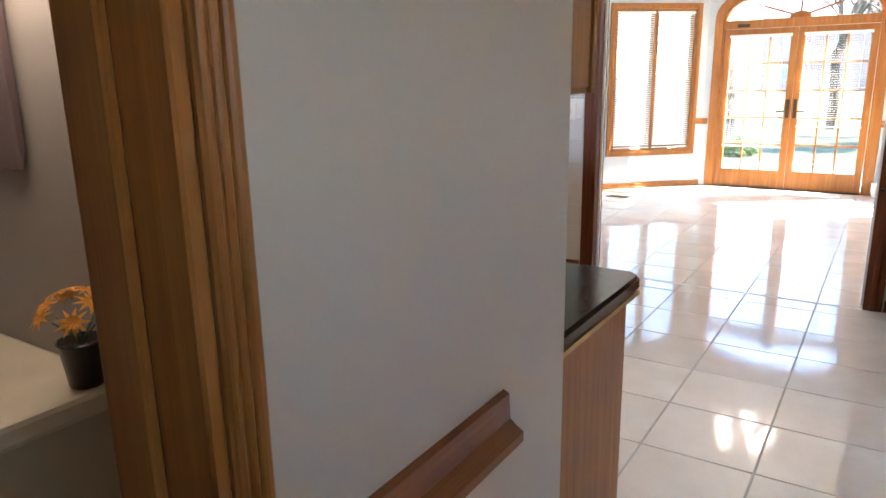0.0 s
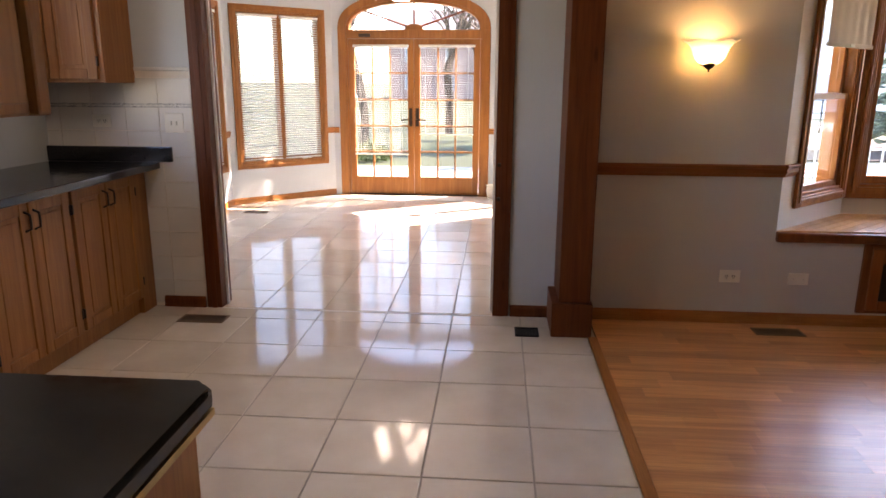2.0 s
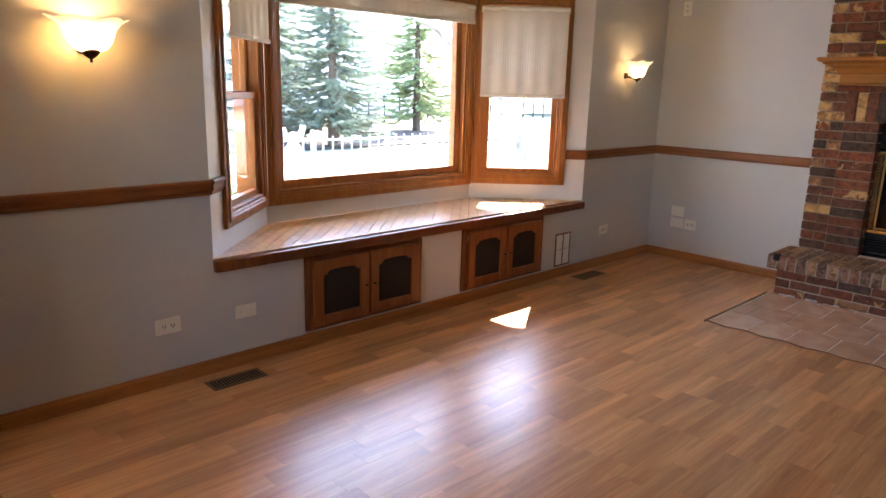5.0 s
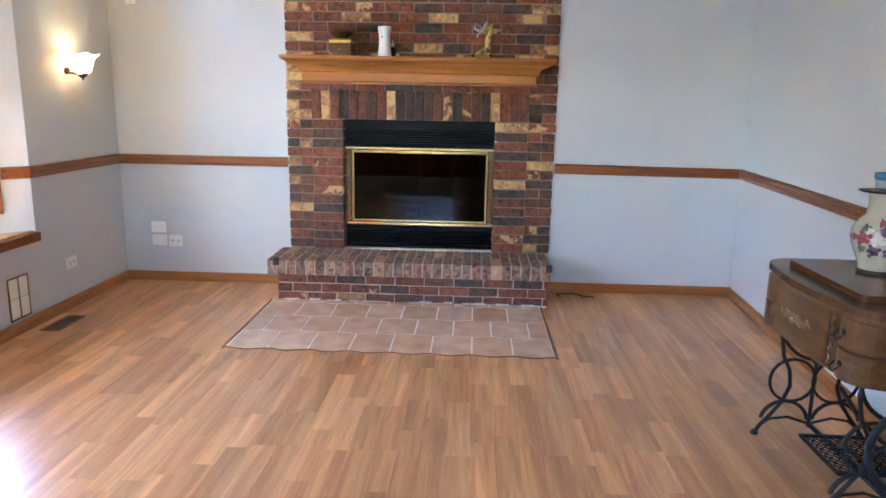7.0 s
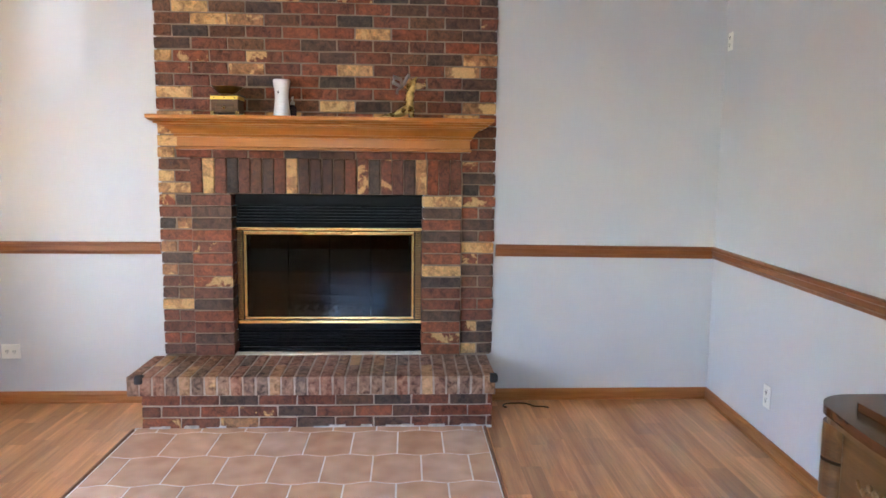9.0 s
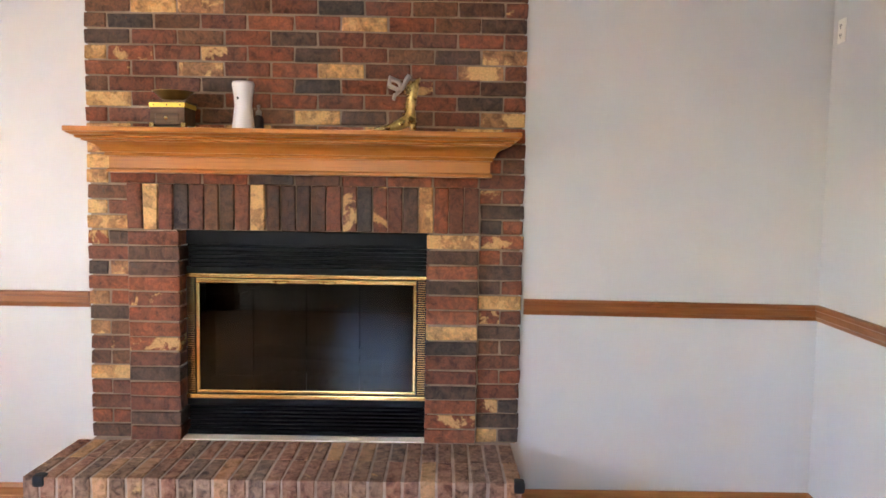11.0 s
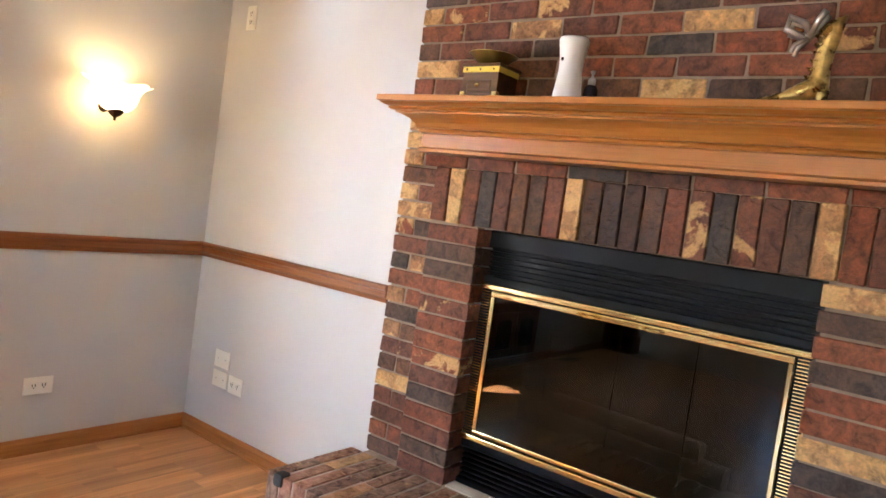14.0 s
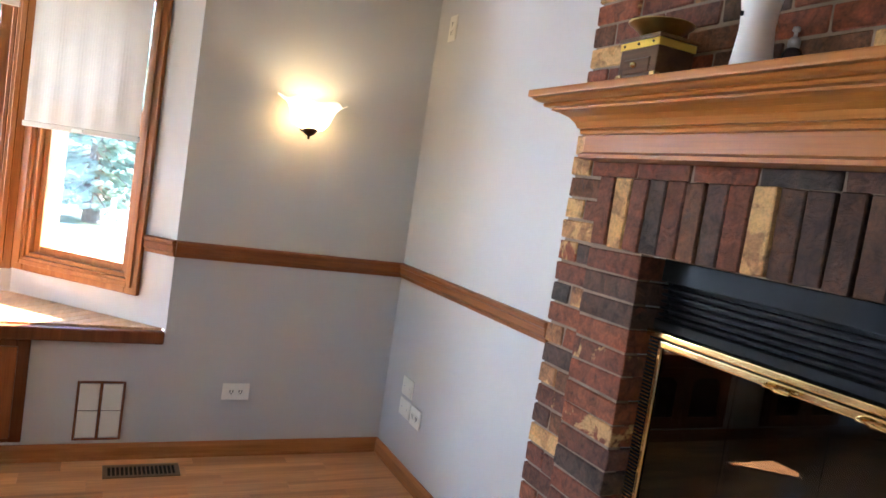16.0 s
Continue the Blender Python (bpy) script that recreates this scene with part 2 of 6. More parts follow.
KNOTTY = wood("knotty_pine_stained", (0.105, 0.026, 0.007), (0.20, 0.053, 0.014), 0.45, "z", knots=True, spec=0.25)
CABINET = wood("cabinet_oak", (0.28, 0.100, 0.024), (0.43, 0.18, 0.052), 0.42, "z", grain=0.9, spec=0.35)
BAY_PINE = wood("bay_seat_pine", (0.46, 0.24, 0.10), (0.66, 0.40, 0.19), 0.3, "y", spread=0.15, knots=True)
BAY_CAB = wood("bay_cabinet_pine", (0.14, 0.038, 0.011), (0.235, 0.076, 0.022), 0.38, "z", spec=0.32)
MANTEL = wood("mantel_oak", (0.42, 0.155, 0.028), (0.475, 0.182, 0.035), 0.36, "y", grain=0.5, spec=0.35)
PLANK = wood("laminate_plank", (0.46, 0.185, 0.064), (0.80, 0.415, 0.175), 0.29, "x", grain=0.5, spread=0.18, coat=0.0, figure=True)
PLANK_FAR = wood("laminate_plank_joined", (0.46, 0.185, 0.064), (0.80, 0.415, 0.175), 0.29, "x", grain=0.5, spread=0.18, coat=0.0, island=True, figure=True)
BAY_DOOR = wood("bay_cabinet_door_pine", (0.20, 0.060, 0.017), (0.34, 0.115, 0.034), 0.36, "z", spec=0.35)
SEW = wood("sewing_cabinet_oak", (0.085, 0.034, 0.010), (0.19, 0.086, 0.027), 0.32, "x", spec=0.35)
SEW_TOP = wood("sewing_cabinet_top", (0.075, 0.03, 0.013), (0.14, 0.06, 0.026), 0.2, "x")
GRANITE = plain("black_granite", (0.012, 0.012, 0.014), 0.12, vary=0.6, scale=60, grain=400, relief=0.01, spec=0.6)
IRON = plain("cast_iron", (0.018, 0.018, 0.02), 0.45, 0.3, vary=0.2, scale=20)
BLACK = plain("black_enamel", (0.007, 0.007, 0.009), 0.45, 0.0, vary=0.2, scale=8, spec=0.12)
BRASS = plain("polished_brass", (0.80, 0.60, 0.27), 0.17, 1.0, vary=0.08, scale=9, relief=0.02)
BRASS_OLD = plain("aged_brass", (0.55, 0.39, 0.15), 0.33, 1.0, vary=0.25, scale=14, relief=0.05)
BRONZE = plain("dark_bronze", (0.07, 0.045, 0.03), 0.4, 0.8, vary=0.2)
STEEL = plain("steel", (0.5, 0.5, 0.5), 0.3, 1.0, vary=0.1)
RED_TONES = [(0.21, 0.064, 0.030), (0.155, 0.052, 0.029), (0.245, 0.078, 0.035), (0.18, 0.063, 0.035), (0.225, 0.066, 0.029), (0.14, 0.054, 0.033)]
DARK_TONES = [(0.086, 0.052, 0.039), (0.098, 0.054, 0.038), (0.068, 0.048, 0.041), (0.105, 0.051, 0.034)]
TAN_TONES = [(0.50, 0.28, 0.105), (0.40, 0.21, 0.086), (0.34, 0.17, 0.075), (0.53, 0.31, 0.125)]
BROWN_TONES = [(0.155, 0.068, 0.035), (0.12, 0.056, 0.032), (0.17, 0.08, 0.041)]
BRICKS = {"R": brick_material("red_brick", RED_TONES, 0.70), "P": brick_material("flaked_red_brick", RED_TONES, 0.53), "D": brick_material("dark_fired_brick", DARK_TONES, 0.66, flake=(0.21, 0.075, 0.038)),
          "T": brick_material("tan_brick", TAN_TONES, 0.50, flake=(0.66, 0.40, 0.16)), "B": brick_material("brown_brick", BROWN_TONES, 0.70)}
SOOTED = {"B": brick_material("soot_stained_brown_brick", BROWN_TONES, 0.75, soot=0.55), "D": brick_material("soot_stained_dark_brick", DARK_TONES, 0.8, soot=0.75)}
# hearth cap bricks, paled for dust and for daylight falling on top
CAPS = {"R": brick_material("dusty_lit_red_brick", RED_TONES, 0.64, dust_light=0.8), "D": brick_material("dusty_lit_dark_brick", DARK_TONES, 0.7, dust_light=0.7),
        "B": brick_material("dusty_lit_brown_brick", BROWN_TONES, 0.64, dust_light=0.8), "T": brick_material("dusty_lit_tan_brick", TAN_TONES, 0.6, dust_light=0.7)}
HEARTH_MORTAR = plain("pale_mortar", (0.44, 0.34, 0.27), 0.92, vary=0.25, scale=14, grain=180, relief=0.5)
MORTAR = plain("mortar", (0.28, 0.20, 0.14), 0.92, vary=0.2, scale=12, grain=180, relief=0.5)
TILE = tile_material("floor_tile", (0.66, 0.60, 0.52), (0.76, 0.71, 0.63), 0.075, 0.10, 3.5, 1.6)
GROUT = plain("grout", (0.42, 0.39, 0.34), 0.85, vary=0.12, scale=8)
HTILE = terracotta("terracotta_tile")
HGROUT = plain("pale_grout", (0.84, 0.78, 0.70), 0.85, vary=0.1, scale=9)
WTILE = tile_material("wall_tile", (0.70, 0.69, 0.66), (0.76, 0.75, 0.72), 0.2, 0.03, 4.0)
PANE = glass("window_glass", (0.96, 0.985, 1.0))
# grey tint added to dim the nook's daylight and its view outdoors
PANE_TINTED = glass("dimming_window_glass", (0.62, 0.65, 0.66))
FIRE_GLASS = glass("smoked_glass", (0.16, 0.15, 0.15), gloss=0.065)
SHADE = cloth("roller_shade_cloth", (0.70, 0.63, 0.54), 0.33)
SLAT = cloth("blind_slat", (0.80, 0.79, 0.75), 0.25)
SCREEN = plain("dark_mesh", (0.028, 0.022, 0.02), 0.7, spec=0.2, vary=0.2, grain=700, relief=0.4)
SCONCE = cloth("lit_glass_shade", (0.92, 0.84, 0.68), 0.75, glow=0.03)
BULB = glowing("lit_bulb", (1.0, 0.78, 0.45), 8.0)
FROST = glowing("lit_frosted_glass", (1.0, 0.93, 0.82), 0.9)
VENT = plain("brown_vent_metal", (0.20, 0.13, 0.08), 0.4, 0.5)


# ---------------------------------------------------------------- building helpers
def finish(bm, name, material, smooth=False):
    bmesh.ops.recalc_face_normals(bm, faces=bm.faces)
    me = bpy.data.meshes.new(name)
    if smooth:
        for f in bm.faces:
            f.smooth = True
    bm.to_mesh(me)
    bm.free()
    me.materials.append(material)
    return me


def part(name, bm, material, parent, label="", smooth=False):
    ob = new(name, finish(bm, name, material, smooth))
    ob.parent = parent
    return tagged(ob, label) if label else ob


def piece(name, me, parent, at, turn=0.0):
    """One brick, plank or tile on a shared mesh."""
    ob = new(name, me)
    ob.parent = parent
    ob.matrix_basis = pose(*at, 0, 0, turn)
    return ob


def thing(name, label, category, at=(0, 0, 0), turn=0.0, group="", kind=""):
    ob = new(name)
    ob.empty_display_size = 0.1
    ob.matrix_world = pose(*at, 0, 0, turn)
    return tagged(ob, label, category, group, kind)


def solid(name, bm, material, label, category, at=(0, 0, 0), turn=0.0, kind="", group="", smooth=False):
    ob = new(name, finish(bm, name, material, smooth))
    ob.matrix_world = pose(*at, 0, 0, turn)
    return tagged(ob, label, category, group, kind)


def box(bm, x0, x1, y0, y1, z0, z1, bevel=0.0):
    made = bmesh.ops.create_cube(bm, size=1.0, matrix=Matrix.LocRotScale(((x0 + x1) / 2, (y0 + y1) / 2, (z0 + z1) / 2), None, (abs(x1 - x0), abs(y1 - y0), abs(z1 - z0))))
    if bevel:
        edges = list({e for v in made["verts"] for e in v.link_edges})
        bmesh.ops.bevel(bm, geom=edges, offset=bevel, segments=1 if bevel < 0.004 else 2, profile=0.6, affect="EDGES")
    return bm


def boxes(*rows, bevel=0.0):
    bm = bmesh.new()
    for r in rows:
        box(bm, *r, bevel=bevel)
    return bm


def rod(bm, a, b, r0, r1=None, n=12):
    a, b = Vector(a), Vector(b)
    r1 = r0 if r1 is None else r1
    m = Matrix.Translation((a + b) / 2) @ (b - a).to_track_quat("Z", "Y").to_matrix().to_4x4()
    bmesh.ops.create_cone(bm, cap_ends=True, segments=n, radius1=r0, radius2=r1, depth=(b - a).length, matrix=m)
    return bm


def tube(bm, points, r, n=8):
    """A round bar bent through points."""
    pts = [Vector(p) for p in points]
    rings = []
    for i, p in enumerate(pts):
        d = (pts[min(i + 1, len(pts) - 1)] - pts[max(i - 1, 0)]).normalized()
        q = d.to_track_quat("Z", "Y")
        rings.append([bm.verts.new(p + q @ Vector((r * math.cos(k * math.tau / n), r * math.sin(k * math.tau / n), 0))) for k in range(n)])
    for a, b in zip(rings, rings[1:]):
        s = min(range(n), key=lambda k: (a[0].co - b[k].co).length)
        for k in range(n):
            bm.faces.new((a[k], a[(k + 1) % n], b[(k + 1 + s) % n], b[(k + s) % n]))
    bm.faces.new(rings[0])
    bm.faces.new(rings[-1][::-1])
    return bm


def lathe(bm, profile, at=(0, 0, 0), n=28, squash=1.0, ripple=0.0, petals=0, arc=math.tau):
    """Turn (radius, height) pairs about z; ripple waves the rim."""
    rings = []
    top = max(z for _, z in profile)
    for r, z in profile:
        ring = []
        for k in range(n):
            a = k * arc / n
            w = 1 + ripple * math.cos(petals * a) * (z / top if top else 0) ** 2
            ring.append(bm.verts.new((at[0] + r * w * math.cos(a), at[1] + r * w * squash * math.sin(a), at[2] + z + (ripple * 0.12 * math.cos(petals * a) * (z / top if top else 0) ** 3))))
        rings.append(ring)
    for a, b in zip(rings, rings[1:]):
        for k in range(n):
            bm.faces.new((a[k], a[(k + 1) % n], b[(k + 1) % n], b[k]))
    for ring in (rings[0], rings[-1]):
        if (ring[0].co - ring[n // 2].co).length > 1e-4:
            bm.faces.new(ring)
    return bm


def sweep(bm, profile, a, b):
    """Moulding: (out, up) profile run from a to b; out lies to the right of the way."""
    a, b = Vector(a), Vector(b)
    d = (b - a).normalized()
    out = Vector((d.y, -d.x, 0))
    ends = [[bm.verts.new(p + out * o + Vector((0, 0, u))) for o, u in profile] for p in (a, b)]
    k = len(profile)
    for i in range(k):
        bm.faces.new((ends[0][i], ends[0][(i + 1) % k], ends[1][(i + 1) % k], ends[1][i]))
    bm.faces.new(ends[0])
    bm.faces.new(ends[1][::-1])
    return bm


RAIL_PROFILE = [(0, -0.034), (0.010, -0.034), (0.013, -0.02), (0.020, -0.012), (0.020, 0.012), (0.026, 0.018), (0.026, 0.03), (0.018, 0.036), (0, 0.036)]
WIDE_RAIL = [(0, -0.062), (0.010, -0.062), (0.024, -0.056), (0.034, -0.045), (0.034, -0.03), (0.022, -0.022), (0.012, -0.014), (0.010, 0.026), (0, 0.03)]
BASE_PROFILE = [(0, 0), (0.019, 0), (0.019, 0.010), (0.015, 0.016), (0.014, 0.050), (0.008, 0.061), (0.006, 0.068), (0, 0.068)]


def moulding(name, profile, a, b, material, label, category="trim"):
    return solid(name, sweep(bmesh.new(), profile, a, b), material, label, category, kind="structure")


_shared = {}


_uneven = random.Random(77)


def chip(w, d, h, material, bevel=0.003, name="brick"):
    """Shared chamfered block of w x d x h, resting on z = 0, centred; bricks come in four uneven casts."""
    cast = _uneven.randrange(4) if name == "brick" else 0
    key = (round(w, 4), round(d, 4), round(h, 4), material.name, bevel, cast)
    if key not in _shared:
        bm = box(bmesh.new(), -w / 2, w / 2, -d / 2, d / 2, 0, h)
        if name == "brick":
            for v in bm.verts:
                v.co += Vector((_uneven.uniform(-0.0015, 0.0015), _uneven.uniform(-0.0028, 0.0028), _uneven.uniform(-0.0022, 0.0022)))
        if bevel:
            bmesh.ops.bevel(bm, geom=list(bm.edges), offset=bevel, segments=1 if bevel < 0.004 else 2, profile=0.6, affect="EDGES")
        _shared[key] = finish(bm, name, material)
    return _shared[key]


def wall(name, a, b, z0, z1, material, openings=(), thick=0.14, label="painted plaster wall"):
    """Wall from a to b with its room face on that line; the room lies to the right of the way."""
    a, b = Vector((*a, 0)), Vector((*b, 0))
    d = b - a
    length, turn = d.length, math.degrees(math.atan2(d.y, d.x))
    bm = bmesh.new()
    u = 0.0
    for u0, u1, o0, o1 in sorted(openings):
        if u0 > u:
            box(bm, u, u0, 0, thick, z0, z1)
        if o0 > z0:
            box(bm, u0, u1, 0, thick, z0, o0)
        if o1 < z1:
            box(bm, u0, u1, 0, thick, o1, z1)
        u = u1
    if u < length:
        box(bm, u, length, 0, thick, z0, z1)
    return solid(name, bm, material, label, "wall", tuple(a), turn, kind="structure")


def mitred(bm, x0, x1, z0, z1, w, y0, y1, sides="lrtb"):
    """Flat frame of width w inside the rectangle, from depth y0 to y1."""
    if "l" in sides:
        box(bm, x0, x0 + w, y0, y1, z0, z1, 0.003)
    if "r" in sides:
        box(bm, x1 - w, x1, y0, y1, z0, z1, 0.003)
    if "t" in sides:
        box(bm, x0 + w, x1 - w, y0 + 0.001, y1, z1 - w, z1, 0.003)
    if "b" in sides:
        box(bm, x0 + w, x1 - w, y0 + 0.001, y1, z0, z0 + w, 0.003)
    return bm


def window(name, at, turn, x0, x1, z0, z1, label, casing=0.07, sash=0.055, wood_mat=None, mullions=(), meeting=None, depth=0.14, pane=None):
    """Window in a wall: casing proud of the wall, jamb, sashes and panes. x runs along the wall, y outwards."""
    wm = wood_mat or OAK_Z
    w = thing(name, label, "window", at, turn, kind="structure")
    bm = mitred(bmesh.new(), x0 - casing, x1 + casing, z0 - casing, z1 + casing, casing, -0.022, -0.001)
    mitred(bm, x0 - casing * 0.55, x1 + casing * 0.55, z0 - casing * 0.55, z1 + casing * 0.55, casing * 0.35, -0.03, -0.0215)
    part("casing", bm, wm, w)
    part("jamb", mitred(bmesh.new(), x0 + 0.0005, x1 - 0.0005, z0 + 0.0005, z1 - 0.0005, 0.018, -0.012, depth), wm, w)
    edges = [x0 + 0.019, *mullions, x1 - 0.019]
    for i, (l, r) in enumerate(zip(edges, edges[1:])):
        l, r = l + (0.014 if i else 0), r - (0.014 if i < len(edges) - 2 else 0)
        rows = [(z0 + 0.019, z1 - 0.019, 0.03)] if meeting is None else [(z0 + 0.019, meeting + 0.02, 0.012), (meeting - 0.01, z1 - 0.019, 0.05)]
        for s0, s1, y in rows:
            s = part("sash", mitred(bmesh.new(), l, r, s0, s1, sash if meeting is None else sash * 0.75, y, y + 0.035), wm, w)
            inset = sash if meeting is None else sash * 0.75
            p = part("pane", boxes((l + inset - 0.005, r - inset + 0.005, y + 0.015, y + 0.019, s0 + inset - 0.005, s1 - inset + 0.005)), pane or PANE, s)
            p.visible_shadow = False
    if mullions:
        part("mullion", boxes(*[(m - 0.014, m + 0.014, 0.02, depth - 0.01, z0 + 0.018, z1 - 0.018) for m in mullions]), wm, w)
    return w


# ---------------------------------------------------------------- the rooms
CH = 2.6
# family room
wall("wall_fireplace", (0, 0), (0, -4.475), 0, CH, PAINT, [(1.64, 2.755, 0.28, 1.22)], 0.5, "light grey painted wall behind the fireplace")
wall("wall_right", (0.2, -4.4867), (-4.2, -4.23), 0, CH, PAINT, label="light grey painted wall with oak rail")
wall("wall_window", (-5.19, 0), (0.5, 0), 0.5, CH, PAINT, [(1.17, 4.155, 0.5, 2.12)], 0.14, "grey painted wall around the bay window")
wall("wall_under_bay", (-5.19, 0), (0.5, 0), 0, 0.5, PAINT, [(1.69, 2.46, 0.11, 0.47), (2.87, 3.64, 0.11, 0.47)], 0.14, "grey painted wall below the bay seat")
BA, BB, BC, BD = (-4.02, 0.0), (-3.39, 0.6), (-1.665, 0.6), (-1.035, 0.0)
AL = math.hypot(BB[0] - BA[0], BB[1] - BA[1])
wall("wall_bay_left", BA, BB, 0.56, 2.12, WHITE_PAINT, [(0.22, 0.79, 0.74, 1.98)], 0.1, "white painted side wall of the bay")
wall("wall_bay_middle", BB, BC, 0.56, 2.12, WHITE_PAINT, [(0.075, 1.65, 0.74, 1.98)], 0.1, "white painted back wall of the bay")
wall("wall_bay_right", BC, BD, 0.56, 2.12, WHITE_PAINT, [(0.08, 0.65, 0.74, 1.98)], 0.1, "white painted side wall of the bay")
solid("ceiling_bay", boxes((-4.1, -0.95, 0.005, 0.8, 2.121, 2.2)), CEIL, "white painted bay ceiling", "ceiling", kind="structure")
# unseen eave, added and sized so the sun leaves only a small patch
solid("bay_roof", boxes((-4.7, -0.56, 0.145, 1.44, 2.201, 2.27)), WHITE_PAINT, "unseen white eave added above the bay to cut the sun", "roof", kind="structure")
solid("bay_floor_slab", boxes((-4.1, -0.95, 0.145, 0.8, 0.36, 0.50)), WHITE_PAINT, "boxed underside of the bay", "wall", kind="structure")

# kitchen, hall and breakfast room
wall("wall_kitchen_end", (-8.48, 0), (-5.191, 0), 0, CH, PAINT_BLUE, [(1.06, 2.93, 0, 2.25)], 0.14, "pale blue painted wall with a wide opening")
# openings in the left and hall walls are added to admit fill daylight
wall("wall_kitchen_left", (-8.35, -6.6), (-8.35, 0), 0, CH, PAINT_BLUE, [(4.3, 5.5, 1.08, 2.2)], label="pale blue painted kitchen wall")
wall("wall_back", (-4.2, -6.6), (-8.35, -6.6), 0, CH, PAINT, label="grey painted wall")
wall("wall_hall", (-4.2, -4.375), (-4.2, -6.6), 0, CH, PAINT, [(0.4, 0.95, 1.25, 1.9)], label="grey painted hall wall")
wall("wall_nook_left", (-8.63, 0.14), (-8.63, 3.57), 0, 2.75, PAINT_BLUE, [(2.2, 3.25, 0.46, 2.14)], label="pale blue painted wall")
wall("wall_nook_corner_left", (-8.63, 3.57), (-7.65, 4.5), 0, 2.75, PAINT_BLUE, [(0.14, 1.19, 0.46, 2.14)], label="pale blue painted angled wall")
wall("wall_nook_corner_right", (-5.65, 4.5), (-4.67, 3.57), 0, 2.75, PAINT_BLUE, [(0.14, 1.19, 0.46, 2.14)], label="pale blue painted angled wall")
wall("wall_nook_right", (-4.67, 3.57), (-4.67, 0.14), 0, 2.75, PAINT_BLUE, label="pale blue painted wall")
# wall with an arched opening for the doors
bm = boxes((-7.65, -7.575, 4.5, 4.64, 0, 2.75), (-5.735, -5.65, 4.5, 4.64, 0, 2.75))
N = 24
prev = None
for i in range(N + 1):
    a = math.pi * i / N
    x, z = -6.655 - 0.92 * math.cos(a), 1.985 + 0.44 * math.sin(a) ** 0.8
    if prev:
        vs = [bm.verts.new((px, y, pz)) for y in (4.5, 4.64) for px, pz in ((prev[0], prev[1]), (x, z), (x, 2.75), (prev[0], 2.75))]
        for f in ((0, 1, 2, 3), (4, 5, 6, 7), (0, 1, 5, 4)):
            bm.faces.new([vs[k] for k in f])
    prev = (x, z)
solid("wall_nook_doors", bm, PAINT_BLUE, "pale blue painted wall around the arched doors", "wall", kind="structure")

# short wall beside the powder room doorway
HX = -6.045
wall("wall_powder", (HX, -4.303), (HX, -3.575), 0, CH, PAINT_LAMPLIT, thick=0.12, label="grey painted wall end beside the peninsula")
wall("wall_powder_rear", (HX, -6.6), (HX, -5.15), 0, CH, PAINT_LAMPLIT, thick=0.12, label="grey painted wall")
wall("wall_powder_head", (HX, -5.15), (HX, -4.303), 2.06, CH, PAINT_LAMPLIT, thick=0.12, label="grey painted wall above the doorway")
wall("wall_powder_inner", (-7.32, -3.93), (HX - 0.122, -3.93), 0, CH, TAUPE, thick=0.1, label="taupe painted powder room wall")
wall("wall_powder_far", (-7.32, -5.6), (-7.32, -3.85), 0, CH, TAUPE, thick=0.1, label="taupe painted powder room wall")
wall("wall_powder_side", (HX - 0.122, -5.6), (-7.32, -5.6), 0, CH, TAUPE, thick=0.1, label="taupe painted powder room wall")

solid("ceiling", boxes((-8.5, 0.6, -6.8, 0.141, CH + 0.001, CH + 0.12)), CEIL, "flat white painted ceiling", "ceiling", kind="structure")
solid("ceiling_nook", boxes((-8.8, -4.5, 0.142, 4.7, 2.751, 2.85)), CEIL, "flat white breakfast room ceiling", "ceiling", kind="structure")

# floors
floor_wood = solid("floor_wood", boxes((-5.06, 0.5, -6.7, 0.0, -0.12, -0.006)), plain("plank_joint", (0.13, 0.055, 0.025), 0.7), "warm brown laminate plank floor", "floor", kind="structure")
floor_tile = solid("floor_tile", boxes((-8.4, -5.0605, -6.7, 0.0, -0.12, -0.004)), GROUT, "glossy cream ceramic tile floor", "floor", kind="structure")
floor_nook = solid("floor_nook", boxes((-8.75, -4.6, 0.0005, 4.7, -0.12, -0.004)), GROUT, "glossy cream ceramic tile floor", "floor", kind="structure")
solid("threshold_strip", boxes((-5.105, -5.055, -6.6, -0.345, -0.004, 0.008), bevel=0.004), OAK_Y, "narrow oak strip between tile and laminate", "trim", kind="structure")
solid("caulk_line", boxes((-7.33, -5.64, -0.03, -0.012, -0.003, 0.003), bevel=0.002), WHITE_PAINT, "white caulk line across the opening", "trim", kind="structure")

# mouldings
RL, RYL = "stained oak chair rail", "stained oak chair rail"
RZ = 0.905
moulding("chair_rail_window_left", RAIL_PROFILE, (-5.10, -0.0005, RZ), (-4.02, -0.0005, RZ), RAIL, RL)
moulding("chair_rail_window_right", RAIL_PROFILE, (-1.035, -0.0005, RZ), (-0.0, -0.0005, RZ), RAIL, RL)
moulding("chair_rail_fire_left", RAIL_PROFILE, (-0.0005, 0, RZ), (-0.0005, -1.25, RZ), RAIL_Y, RYL)
moulding("chair_rail_fire_right", RAIL_PROFILE, (-0.0005, -3.165, RZ - 0.005), (-0.0005, -4.475, RZ - 0.015), RAIL_Y, RYL)
moulding("chair_rail_right_wall", RAIL_PROFILE, (0, -4.4745, RZ - 0.015), (-4.2, -4.2295, RZ - 0.045), RAIL, RL)
moulding("chair_rail_powder", WIDE_RAIL, (HX + 0.0005, -4.255, RZ), (HX + 0.0005, -3.80, RZ), RAIL_Y, RYL)
ux, uy = (BB[0] - BA[0]) / AL, (BB[1] - BA[1]) / AL
